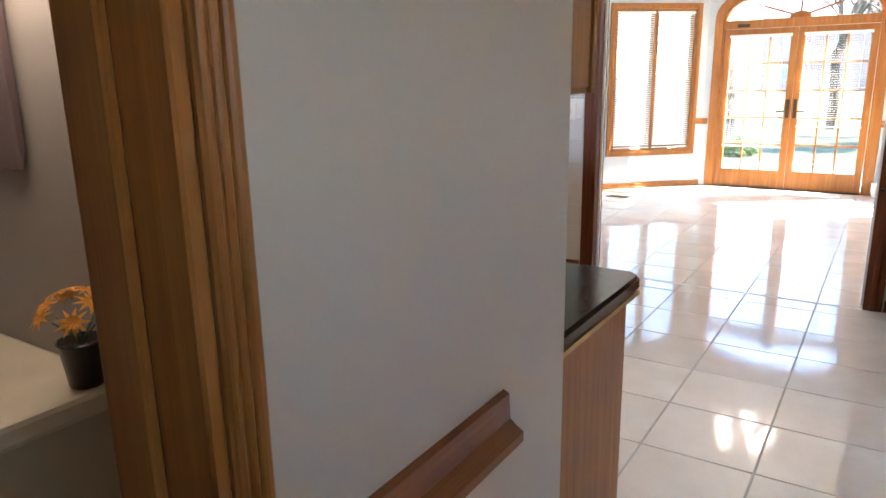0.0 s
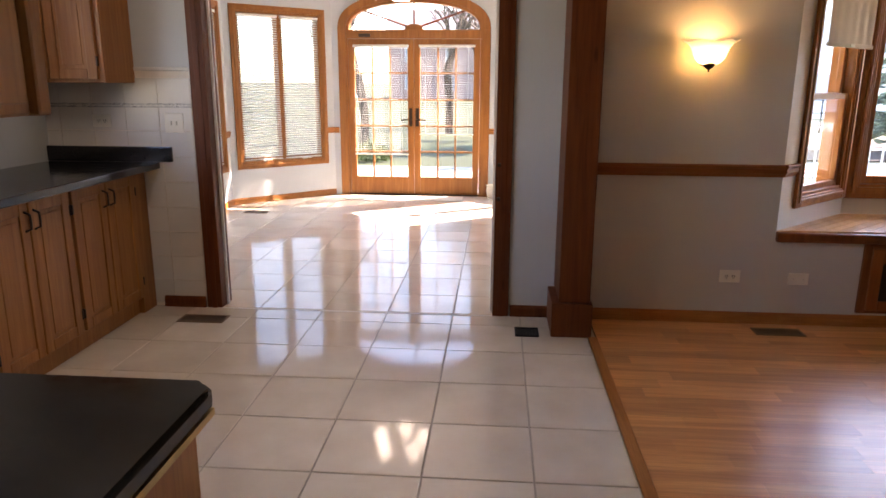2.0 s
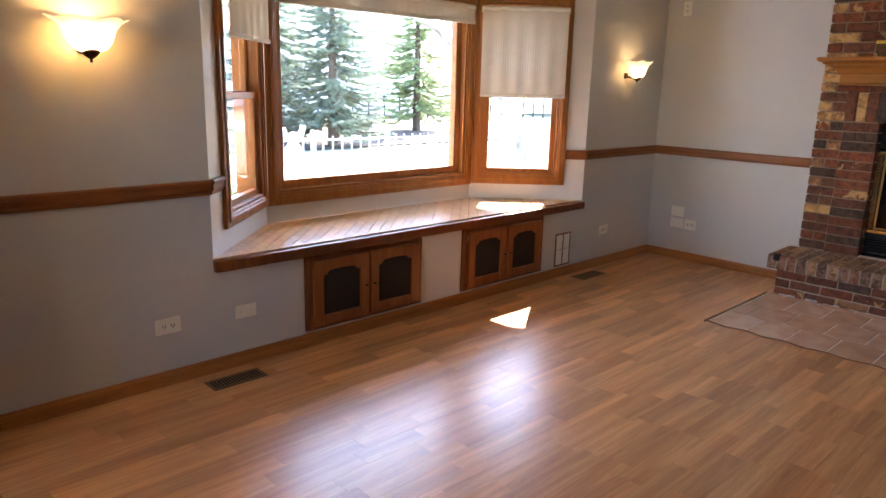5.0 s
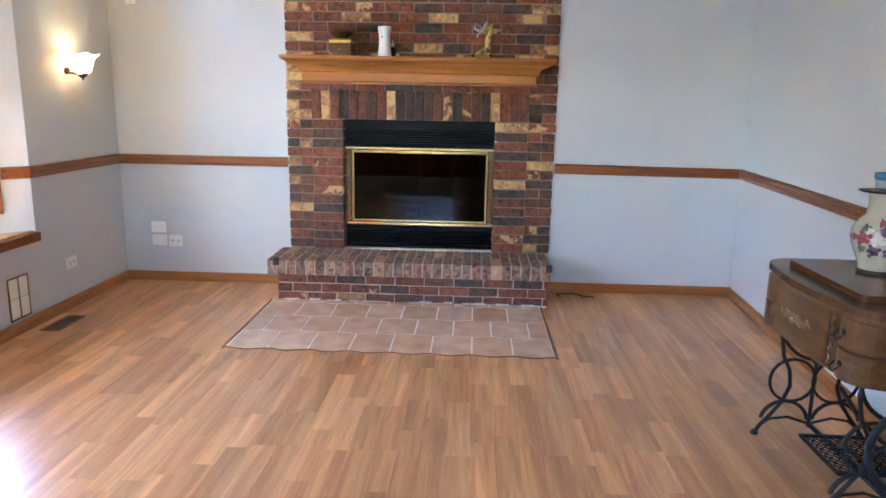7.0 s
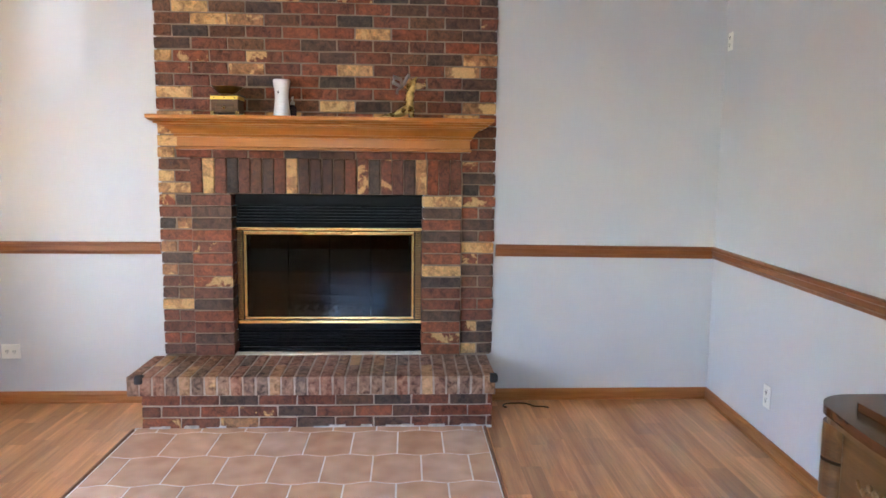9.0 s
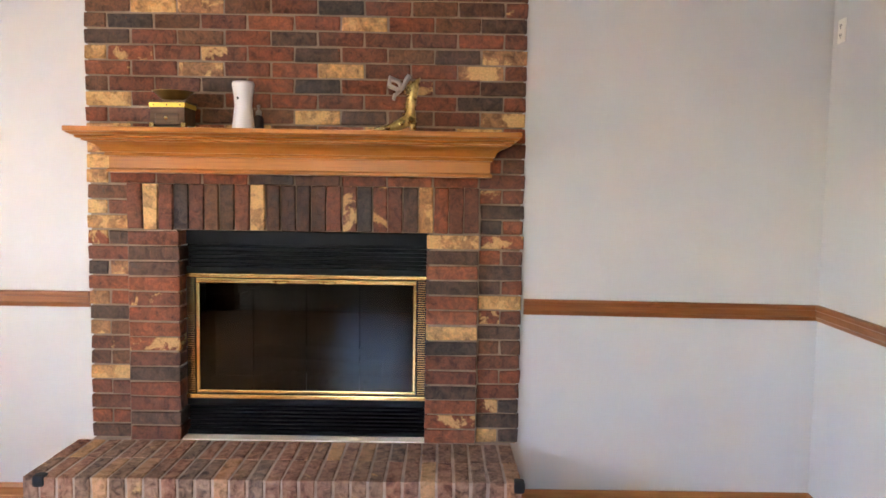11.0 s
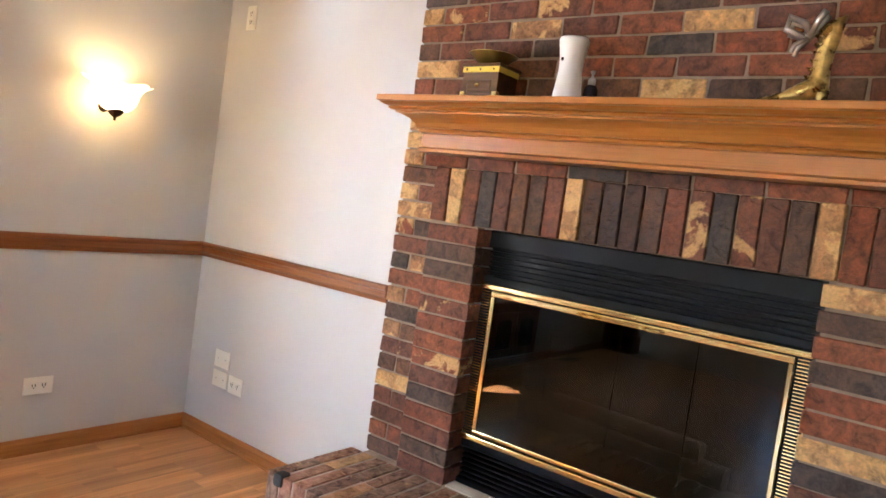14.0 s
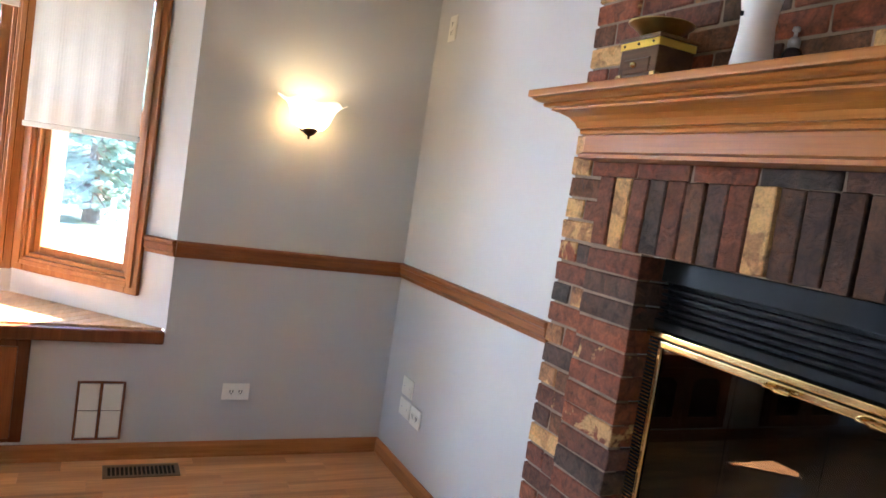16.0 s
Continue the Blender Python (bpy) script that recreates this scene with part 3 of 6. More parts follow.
moulding("chair_rail_bay_left", RAIL_PROFILE, (BA[0], BA[1] - 0.0005, RZ), (BA[0] + ux * 0.148, BA[1] + uy * 0.148, RZ), RAIL, RL)
moulding("chair_rail_bay_right", RAIL_PROFILE, (BD[0] - ux * 0.148, BD[1] + uy * 0.148, RZ), (BD[0], BD[1] - 0.0005, RZ), RAIL, RL)
BL2 = "honey oak baseboard with shoe moulding"
moulding("baseboard_window", BASE_PROFILE, (-5.10, -0.0005, 0), (0, -0.0005, 0), OAK, BL2)
moulding("baseboard_fire_left", BASE_PROFILE, (-0.0005, 0, 0), (-0.0005, -1.27, 0), OAK_Y, BL2)
moulding("baseboard_fire_right", BASE_PROFILE, (-0.0005, -3.125, 0), (-0.0005, -4.475, 0), OAK_Y, BL2)
moulding("baseboard_right", BASE_PROFILE, (0, -4.4745, 0), (-4.2, -4.2295, 0), OAK, BL2)
moulding("baseboard_stub", BASE_PROFILE, (-5.535, -0.0005, 0), (-5.305, -0.0005, 0), KNOTTY, "dark stained baseboard with shoe moulding")
moulding("baseboard_kitchen", BASE_PROFILE, (-7.70, -0.0075, 0), (-7.435, -0.0075, 0), KNOTTY, "dark stained baseboard with shoe moulding")
moulding("baseboard_nook_left", BASE_PROFILE, (-8.6295, 0.14, 0), (-8.6295, 3.57, 0), OAK_Y, BL2)
moulding("baseboard_nook_corner", BASE_PROFILE, (-8.63, 3.5695, 0), (-7.65, 4.4995, 0), OAK, BL2)
moulding("baseboard_powder", BASE_PROFILE, (HX + 0.0005, -4.27, 0), (HX + 0.0005, -3.575, 0), OAK_Y, BL2)
NZ = 0.80
moulding("chair_rail_nook", RAIL_PROFILE, (-7.735, 4.4185, NZ), (-7.65, 4.4995, NZ), OAK, "honey oak chair rail")
moulding("chair_rail_nook_door", RAIL_PROFILE, (-7.65, 4.4995, NZ), (-7.585, 4.4995, NZ), OAK, "honey oak chair rail")
moulding("chair_rail_nook_right", RAIL_PROFILE, (-5.74, 4.4995, NZ), (-5.65, 4.4995, NZ), OAK, "honey oak chair rail")
moulding("chair_rail_nook_left", RAIL_PROFILE, (-8.6295, 3.45, NZ), (-8.6295, 3.57, NZ), OAK, "honey oak chair rail")

# dark casing of the wide opening, with its jambs
oc = thing("opening_casing", "dark stained knotty wooden casing around the opening", "door frame", (-6.485, 0, 0), kind="structure")
for s in (-1, 1):
    x0, x1 = (-0.94, -0.845) if s < 0 else (0.845, 0.94)
    bm = boxes((x0, x1, -0.02, -0.0005, 0, 2.34), bevel=0.003)
    box(bm, x0 + 0.03, x1 - 0.03, -0.026, -0.019, 0, 2.31, 0.002)
    part("casing_board", bm, CASING, oc)
    part("jamb", boxes((s * 0.845, s * 0.8655, 0.0, 0.139, 0.0, 2.249), bevel=0.002), CASING, oc)
    part("jamb_strip", boxes((s * 0.83, s * 0.847, 0.06, 0.075, 0.0, 2.24), bevel=0.002), WHITE_PAINT, oc, "white weather strip")
part("head_board", boxes((-0.845, 0.845, -0.0205, -0.0005, 2.245, 2.34), bevel=0.003), CASING, oc)
for i, (x, z) in enumerate(((0.865, 0.92), (0.865, 0.72))):
    part("bolt", rod(bmesh.new(), (x, -0.034, z), (x, -0.018, z), 0.012), BRONZE, oc, "dark metal latch bolt")

post = thing("timber_post", "stained knotty pine post with a plain base block", "post", (-5.20, -0.17, 0), kind="structure")
part("shaft", boxes((-0.075, 0.098, -0.165, 0.1695, 0.2, CH - 0.001), bevel=0.008), KNOTTY, post)
part("base_block", boxes((-0.112, 0.112, -0.18, 0.1685, 0.0, 0.195), bevel=0.006), KNOTTY, post)

dc = thing("powder_door_casing", "golden oak fluted door casing", "door frame", (HX, -4.303, 0), kind="structure")
bm = boxes((0.0005, 0.016, 0.001, 0.040, 0, 2.12), bevel=0.003)
for y0, r0 in ((0.033, 0.007), (0.020, 0.005), (0.008, 0.005)):
    rod(bm, (0.015, y0, 0.0), (0.015, y0, 2.1), r0, n=10)
part("casing_board", bm, OAK_Z, dc)
part("jamb", boxes((-0.1275, 0.012, -0.018, 0.0, 0, 2.06), bevel=0.003), OAK_Z, dc)
part("door_stop", boxes((-0.09, -0.05, -0.03, -0.0185, 0, 2.05), bevel=0.003), OAK_Z, dc)
bm = boxes((-0.140, -0.1275, -0.014, 0.055, 0, 2.12), bevel=0.004)
part("inner_casing", bm, OAK_Z, dc)

# ---------------------------------------------------------------- windows
TB = math.degrees(math.atan2(0.6, 0.63))
window("window_1", (*BA, 0), TB, 0.22, 0.79, 0.74, 1.98, "oak framed double-hung side window of the bay", 0.065, 0.045, meeting=1.31)
window("window_2", (*BB, 0), 0, 0.075, 1.65, 0.74, 1.98, "oak framed picture window of the bay", 0.072, 0.05)
window("window_3", (*BC, 0), -TB, 0.08, 0.65, 0.74, 1.98, "oak framed double-hung side window of the bay", 0.065, 0.045, meeting=1.43)
TN = math.degrees(math.atan2(0.93, 0.98))
window("window_4", (-8.63, 3.57, 0), TN, 0.14, 1.19, 0.46, 2.14, "oak framed twin casement window", 0.062, 0.04, mullions=(0.665,), pane=PANE_TINTED)
window("window_5", (-8.63, 0.14, 0), 90, 2.2, 3.25, 0.46, 2.14, "oak framed twin casement window", 0.062, 0.04, mullions=(2.725,), pane=PANE_TINTED)
window("window_6", (-5.65, 4.5, 0), -TN, 0.14, 1.19, 0.46, 2.14, "oak framed twin casement window", 0.062, 0.04, mullions=(0.665,), pane=PANE_TINTED)

# two unseen windows, added only to brighten the interior with daylight
window("window_7", (-8.35, -6.6, 0), 90, 4.3, 5.5, 1.08, 2.2, "unseen oak framed window added over the worktop for fill light", 0.062, 0.045, mullions=(4.9,))
window("window_8", (-4.2, -4.375, 0), -90, 0.4, 0.95, 1.25, 1.9, "unseen oak framed window added in the hall for fill light", 0.062, 0.05)


def roller_shade(at, turn, x0, x1, top, bottom, y, label):
    s = thing("roller_shade", label, "window shade", at, turn)
    part("roller", rod(bmesh.new(), (x0, y, top), (x1, y, top), 0.022), WHITE, s, "cream roller tube")
    bm = bmesh.new()
    n = 40
    for i in range(n):
        a, b = x0 + 0.006 + (x1 - x0 - 0.012) * i / n, x0 + 0.006 + (x1 - x0 - 0.012) * (i + 1) / n
        wa, wb = (0.003 * math.sin(q * 55) + 0.002 * math.sin(q * 23) for q in (a, b))
        vs = [bm.verts.new(p) for p in ((a, y - 0.02 + wa * 0.3, top), (b, y - 0.02 + wb * 0.3, top), (b, y - 0.02 + wb, bottom), (a, y - 0.02 + wa, bottom))]
        bm.faces.new(vs)
        bm.faces.new([bm.verts.new(v.co + Vector((0, 0.002, 0))) for v in vs][::-1])
    bmesh.ops.remove_doubles(bm, verts=bm.verts, dist=0.0001)
    part("cloth", bm, SHADE, s)
    part("hem_bar", boxes((x0 + 0.004, x1 - 0.004, y - 0.028, y - 0.012, bottom - 0.012, bottom + 0.012), bevel=0.004), SHADE, s)
    c = (x0 + x1) / 2
    part("pull", boxes((c - 0.03, c + 0.03, y - 0.034, y - 0.027, bottom - 0.008, bottom + 0.006), bevel=0.002), WHITE, s, "clear plastic pull")


roller_shade((*BB, 0), 0, 0.06, 1.665, 1.93, 1.83, -0.045, "beige roller shade rolled almost up")
roller_shade((*BC, 0), -TB, 0.05, 0.68, 1.93, 1.33, -0.045, "beige roller shade drawn half down")
roller_shade((*BA, 0), TB, 0.19, 0.82, 1.93, 1.60, -0.045, "beige roller shade drawn a third down")


def blind(at, turn, x0, x1, top, bottom, y, tilt, pitch=0.026, wide=0.0115):
    b = thing("venetian_blind", "white horizontal slat blind hanging in the window", "window blind", at, turn, "breakfast room blinds")
    part("head_rail", boxes((x0, x1, y - 0.018, y + 0.018, top - 0.03, top), bevel=0.003), WHITE, b)
    bm = bmesh.new()
    z = top - 0.045
    c, s = wide * math.cos(tilt), wide * math.sin(tilt)
    while z > bottom + 0.02:
        vs = [bm.verts.new((x, y + k * c, z + k * s + (0.0012 if k == 0 else 0))) for x in (x0 + 0.004, x1 - 0.004) for k in (-1, 0, 1)]
        bm.faces.new((vs[0], vs[1], vs[4], vs[3]))
        bm.faces.new((vs[1], vs[2], vs[5], vs[4]))
        z -= pitch
    tagged(part("slats", bm, SLAT, b), kind="stuff")
    part("bottom_rail", boxes((x0 + 0.004, x1 - 0.004, y - 0.011, y + 0.011, bottom, bottom + 0.014), bevel=0.003), WHITE, b)
    for x in (x0 + 0.08, x1 - 0.08):
        part("cord", rod(bmesh.new(), (x, y - 0.013, bottom), (x, y - 0.013, top - 0.02), 0.0012, n=5), WHITE, b)


for x0, x1 in ((0.165, 0.647), (0.683, 1.165)):
    blind((-8.63, 3.57, 0), TN, x0, x1, 2.11, 0.49, 0.002, 0.75)
    blind((-5.65, 4.5, 0), -TN, x0, x1, 2.11, 0.49, 0.002, 0.75)
    blind((-8.63, 0.14, 0), 90, x0 + 2.06, x1 + 2.06, 2.11, 0.49, 0.002, 0.75)

# ---------------------------------------------------------------- french doors under a fan light
DX = -6.655
fd = thing("door_1", "closed oak french doors with a fan light above", "door", (DX, 4.5, 0), kind="structure")


def arch_band(bm, r0, r1, h0, h1, y0, y1, zc, n=28):
    prev = None
    for i in range(n + 1):
        a = math.pi * i / n
        s = max(0.0, math.sin(a)) ** 0.8
        q = [(-r0 * math.cos(a), zc + h0 * s), (-r1 * math.cos(a), zc + h1 * s)]
        ring = [bm.verts.new((x, y, z)) for y in (y0, y1) for x, z in q]
        if prev:
            for f in ((0, 1), (1, 3), (3, 2), (2, 0)):
                bm.faces.new((prev[f[0]], prev[f[1]], ring[f[1]], ring[f[0]]))
        prev = ring
    return bm


bm = boxes((-0.915, -0.82, -0.022, -0.001, 0, 1.985), (0.82, 0.915, -0.022, -0.001, 0, 1.985), bevel=0.004)
arch_band(bm, 0.82, 0.915, 0.345, 0.435, -0.022, -0.001, 1.985)
part("casing", bm, OAK_Z, fd)
bm = boxes((-0.9185, -0.80, 0.0, 0.13, 0, 1.985), (0.80, 0.9185, 0.0, 0.13, 0, 1.985), (-0.80, 0.80, -0.012, 0.12, 1.885, 1.985), bevel=0.003)
part("door_frame", bm, OAK_Z, fd)
part("arch_frame", arch_band(bmesh.new(), 0.79, 0.9185, 0.31, 0.438, 0.0, 0.12, 1.985), OAK, fd)
fan = bmesh.new()
for a in (40, 90, 140):
    r = radians(a)
    s = math.sin(r) ** 0.8
    rod(fan, (-0.10 * math.cos(r), 0.05, 1.985 + 0.06 * s), (-0.80 * math.cos(r), 0.05, 1.985 + 0.315 * s), 0.011, n=6)
part("fan_bars", fan, KNOTTY, fd)
part("fan_hub", arch_band(bmesh.new(), 0.001, 0.11, 0.001, 0.07, 0.02, 0.075, 1.985), OAK_Z, fd)
bm = bmesh.new()
ring = [bm.verts.new((-0.8 * math.cos(math.pi * i / 24), 0.06, 1.985 + 0.315 * max(0, math.sin(math.pi * i / 24)) ** 0.8)) for i in range(25)]
bm.faces.new(ring)
part("fan_pane", bm, PANE_TINTED, fd).visible_shadow = False
for s in (-1, 1):
    x0, x1 = (-0.797, -0.002) if s < 0 else (0.002, 0.797)
    bm = boxes((x0, x0 + 0.075, 0.01, 0.055, 0.012, 1.882), (x1 - 0.075, x1, 0.01, 0.055, 0.012, 1.882),
               (x0 + 0.075, x1 - 0.075, 0.011, 0.054, 0.012, 0.225), (x0 + 0.075, x1 - 0.075, 0.011, 0.054, 1.80, 1.882), bevel=0.004)
    leaf = part("door_leaf", bm, OAK_Z, fd)
    p = part("pane", boxes((x0 + 0.07, x1 - 0.07, 0.036, 0.04, 0.22, 1.805)), PANE_TINTED, leaf)
    p.visible_shadow = False
    w = (x1 - x0 - 0.15) / 3
    h = (1.80 - 0.225) / 5
    rows = [(x0 + 0.075 + w * k - 0.010, x0 + 0.075 + w * k + 0.010, 0.012, 0.034, 0.225, 1.80) for k in (1, 2)]
    rows += [(x0 + 0.075, x1 - 0.075, 0.0125, 0.0335, 0.225 + h * k - 0.010, 0.225 + h * k + 0.010) for k in range(1, 5)]
    part("glazing_bars", boxes(*rows), OAK_Z, leaf)
    hx = -0.04 if s < 0 else 0.04
    bm = boxes((hx - 0.02, hx + 0.02, -0.0, 0.011, 0.85, 1.07), bevel=0.004)
    tube(bm, [(hx, 0.0, 0.93), (hx, -0.045, 0.93), (hx + s * 0.03, -0.055, 0.935), (hx + s * 0.11, -0.05, 0.93)], 0.009)
    part("handle", bm, BRONZE, leaf, "dark bronze lever handle")
    blind((DX, 4.5, 0), 0, x0 + 0.06, x1 - 0.06, 1.815, 0.50 if s < 0 else 0.75, -0.006, 0.02, wide=0.006)
part("sill", boxes((-0.80, 0.80, -0.02, 0.13, 0.0, 0.011), bevel=0.003), BRONZE, fd)
part("closer", boxes((-0.66, -0.52, -0.03, -0.012, 1.90, 1.94), bevel=0.004), BRONZE, fd, "dark metal door stop")
solid("door_mat", boxes((DX - 0.78, DX + 0.62, 4.08, 4.40, 0.0, 0.008), bevel=0.003), plain("mat_weave", (0.62, 0.58, 0.50), 0.9, vary=0.1, grain=300, relief=0.5), "flat beige mat lying before the doors", "mat")

for at, turn, x in (((-8.63, 3.57, 0), TN, 0.42), ((-8.63, 3.57, 0), TN, 0.92), ((-8.63, 0.14, 0), 90, 2.48), ((-8.63, 0.14, 0), 90, 2.98)):
    ck = thing("window_crank", "small white casement crank on the window frame", "window crank", at, turn, "casement cranks")
    part("base", boxes((x - 0.03, x + 0.03, -0.03, -0.0125, 0.474, 0.50), bevel=0.004), WHITE, ck)
    part("handle", tube(bmesh.new(), [(x, -0.028, 0.487), (x + 0.02, -0.045, 0.492), (x + 0.075, -0.045, 0.486)], 0.006, 8), WHITE, ck)
wp = thing("white_pot", "small white ceramic pot on the floor beside the doors", "pot", (-5.68, 4.38, 0))
part("body", lathe(bmesh.new(), [(0.05, 0), (0.06, 0.006), (0.075, 0.09), (0.07, 0.14), (0.078, 0.16), (0.068, 0.16), (0.06, 0.13), (0, 0.12)], n=22), WHITE, wp, smooth=True)

# ---------------------------------------------------------------- bay seat and its cabinets
seat = thing("bay_seat", "varnished pine plank window seat with a dark oak edge", "window seat", (-2.53, 0, 0.5), kind="structure")
bm = boxes((-1.49, 1.49, -0.035, 0.004, 0.0, 0.055), bevel=0.008)
part("nosing", bm, BAY_CAB, seat, "dark oak front edge")
part("deck", boxes((-1.47, 1.47, 0.005, 0.59, 0.0, 0.05)), BAY_CAB, seat)


def clip_poly(poly, nx, ny, c):
    """Keep the part of a polygon where nx * x + ny * y <= c."""
    out = []
    for p, q in zip(poly, poly[1:] + poly[:1]):
        dp, dq = nx * p[0] + ny * p[1] - c, nx * q[0] + ny * q[1] - c
        if dp <= 0:
            out.append(p)
        if dp * dq < 0:
            k = dp / (dp - dq)
            out.append((p[0] + (q[0] - p[0]) * k, p[1] + (q[1] - p[1]) * k))
    return out


# boards run slantwise, parallel to the first side of the bay
cx, cy = 0.724, 0.69
for k in range(-40, 30):
    s0 = k * 0.057
    s1 = s0 + 0.0535
    strip = [(s * cy + t * cx, -s * cx + t * cy) for s, t in ((s0, -3), (s1, -3), (s1, 3), (s0, 3))]
    for nx, ny, c in ((0, -1, -0.006), (0, 1, 0.597), (-cy, cx, 1.488 * cy), (cy, cx, 1.488 * cy)):
        if strip:
            strip = clip_poly(strip, nx, ny, c)
    if len(strip) < 3:
        continue
    bm = bmesh.new()
    top = [bm.verts.new((x, y, 0.0625)) for x, y in strip]
    bot = [bm.verts.new((x, y, 0.0505)) for x, y in strip]
    bm.faces.new(top)
    for i in range(len(top)):
        bm.faces.new((bot[i], bot[(i + 1) % len(top)], top[(i + 1) % len(top)], top[i]))
    part("plank", bm, BAY_PINE, seat)


def bay_cabinet(x0, x1, label):
    c = thing("bay_cabinet", label, "cabinet", ((x0 + x1) / 2, 0, 0), group="cabinets under the bay seat")
    h = (x1 - x0) / 2
    part("face_frame", mitred(bmesh.new(), -h, h, 0.085, 0.497, 0.045, -0.02, -0.0005), BAY_CAB, c)
    part("body", boxes((-h + 0.03, h - 0.03, 0.30, 0.315, 0.11, 0.47), (-h + 0.03, -h + 0.042, 0.0, 0.30, 0.11, 0.47), (h - 0.042, h - 0.03, 0.0, 0.30, 0.11, 0.47),
                       (-h + 0.042, h - 0.042, 0.0, 0.30, 0.112, 0.122)), BAY_CAB, c)
    for s in (-1, 1):
        a, b = (-h + 0.04, -0.004) if s < 0 else (0.004, h - 0.04)
        z0, z1, w = 0.108, 0.474, 0.062
        bm = boxes((a, a + w, -0.04, -0.021, z0, z1), (b - w, b, -0.04, -0.021, z0, z1), (a + w, b - w, -0.039, -0.021, z0, z0 + 0.055), bevel=0.003)
        n = 14
        prev = None
        for i in range(n + 1):
            u = i / n
            px = a + w + (b - a - 2 * w) * u
            e = 0.014 + 0.012 * (1 - abs(2 * u - 1) ** 2.0) if 0.1 < u < 0.9 else 0.0
            zz = z1 - 0.085 + e
            ring = [bm.verts.new(p) for p in ((px, -0.039, zz), (px, -0.039, z1), (px, -0.021, z1), (px, -0.021, zz))]
            if prev:
                for f in ((0, 1), (1, 2), (2, 3), (3, 0)):
                    bm.faces.new((prev[f[0]], prev[f[1]], ring[f[1]], ring[f[0]]))
            prev = ring
        d = part("door", bm, BAY_DOOR, c)
        part("mesh_panel", boxes((a + w - 0.01, b - w + 0.01, -0.029, -0.025, z0 + 0.045, z1 - 0.04)), SCREEN, d, "dark mesh panel")
        kx = b - 0.025 if s < 0 else a + 0.025
        part("knob", lathe(bmesh.new(), [(0.005, 0), (0.011, 0.006), (0.009, 0.012), (0.002, 0.014)], (kx, -0.05, 0.28), 12), BRONZE, d)
    return c


bay_cabinet(-3.525, -2.70, "arched pine twin-door cabinet under the bay seat")
bay_cabinet(-2.345, -1.52, "arched pine twin-door cabinet under the bay seat")


# ---------------------------------------------------------------- wall plates, vents, sconces
def plate(name, at, turn, label, kind="outlet", w=0.072, h=0.115):
    """Plate on a wall: y points out of the room."""
    p = thing(name, label, "outlet" if kind == "outlet" else "wall plate", at, turn)
    part("cover", boxes((-w / 2, w / 2, -0.006, -0.0005, -h / 2, h / 2), bevel=0.002), WHITE, p)
    if kind == "outlet":
        spots = ((0, 0.02), (0, -0.02)) if h > w else ((-0.02, 0), (0.02, 0))
        for x, z in spots:
            face = part("socket", boxes((x - 0.016, x + 0.016, -0.0085, -0.0062, z - 0.014, z + 0.014), bevel=0.002), WHITE, p)
            for dx in (-0.006, 0.006):
                part("slot", boxes((x + dx - 0.0018, x + dx + 0.0018, -0.0092, -0.0086, z - 0.003, z + 0.008)), BLACK, face, "dark slot")
            part("slot", boxes((x - 0.0025, x + 0.0025, -0.0092, -0.0086, z - 0.011, z - 0.006)), BLACK, face, "dark slot")
    elif kind == "switch":
        part("toggle", boxes((-0.02, -0.012, -0.02, -0.0062, -0.012, 0.012), (0.012, 0.02, -0.02, -0.0062, -0.012, 0.012), bevel=0.002), WHITE, p)
    else:
        for x in (-0.028, 0.028):
            part("screw", rod(bmesh.new(), (x, -0.0076, 0), (x, -0.006, 0), 0.003, n=8), STEEL, p)
    return p


plate("wall_outlet", (-4.255, 0, 0.285), 0, "cream horizontal double outlet on the grey wall", w=0.118, h=0.075)
plate("blank_plate", (-3.865, 0, 0.277), 0, "cream blank wall plate", "blank", 0.115, 0.07)
plate("wall_outlet", (-0.715, 0, 0.293), 0, "cream horizontal double outlet on the grey wall", w=0.118, h=0.075)
plate("blank_plate", (0, -0.265, 0.405), -90, "white blank wall plate", "blank", 0.115, 0.085)
plate("wall_outlet", (0, -0.385, 0.305), -90, "white double outlet beside a coax plate", w=0.105, h=0.085)
plate("cable_plate", (0, -0.265, 0.308), -90, "white low-voltage plate beside an outlet", "blank", 0.115, 0.08)
plate("wall_outlet", (0, -0.17, 2.04), -90, "white double outlet high on the wall", w=0.07, h=0.115)
plate("wall_outlet", (-0.775, -4.4293, 0.27), 176.66, "white double outlet on the side wall", w=0.07, h=0.115)
plate("wall_outlet", (-0.08, -4.4698, 2.10), 176.66, "white small plate high on the wall", w=0.06, h=0.10)

jb = thing("speaker_plate_panel", "four white cover plates in a dark wooden frame", "wall plate", (-1.253, 0, 0.208))
part("frame", mitred(bmesh.new(), -0.09, 0.09, -0.125, 0.125, 0.008, -0.010, -0.0005), BAY_CAB, jb)
part("backing", boxes((-0.082, 0.082, -0.002, -0.0004, -0.117, 0.117)), BRONZE, jb, "dark recess")
part("divider", boxes((-0.004, 0.004, -0.0095, -0.0005, -0.117, 0.117)), BAY_CAB, jb)
for x in (-0.043, 0.043):
    for z in (-0.058, 0.058):
        part("cover_plate", boxes((x - 0.037, x + 0.037, -0.009, -0.0006, z - 0.056, z + 0.056), bevel=0.002), WHITE, jb, "white plastic plate")


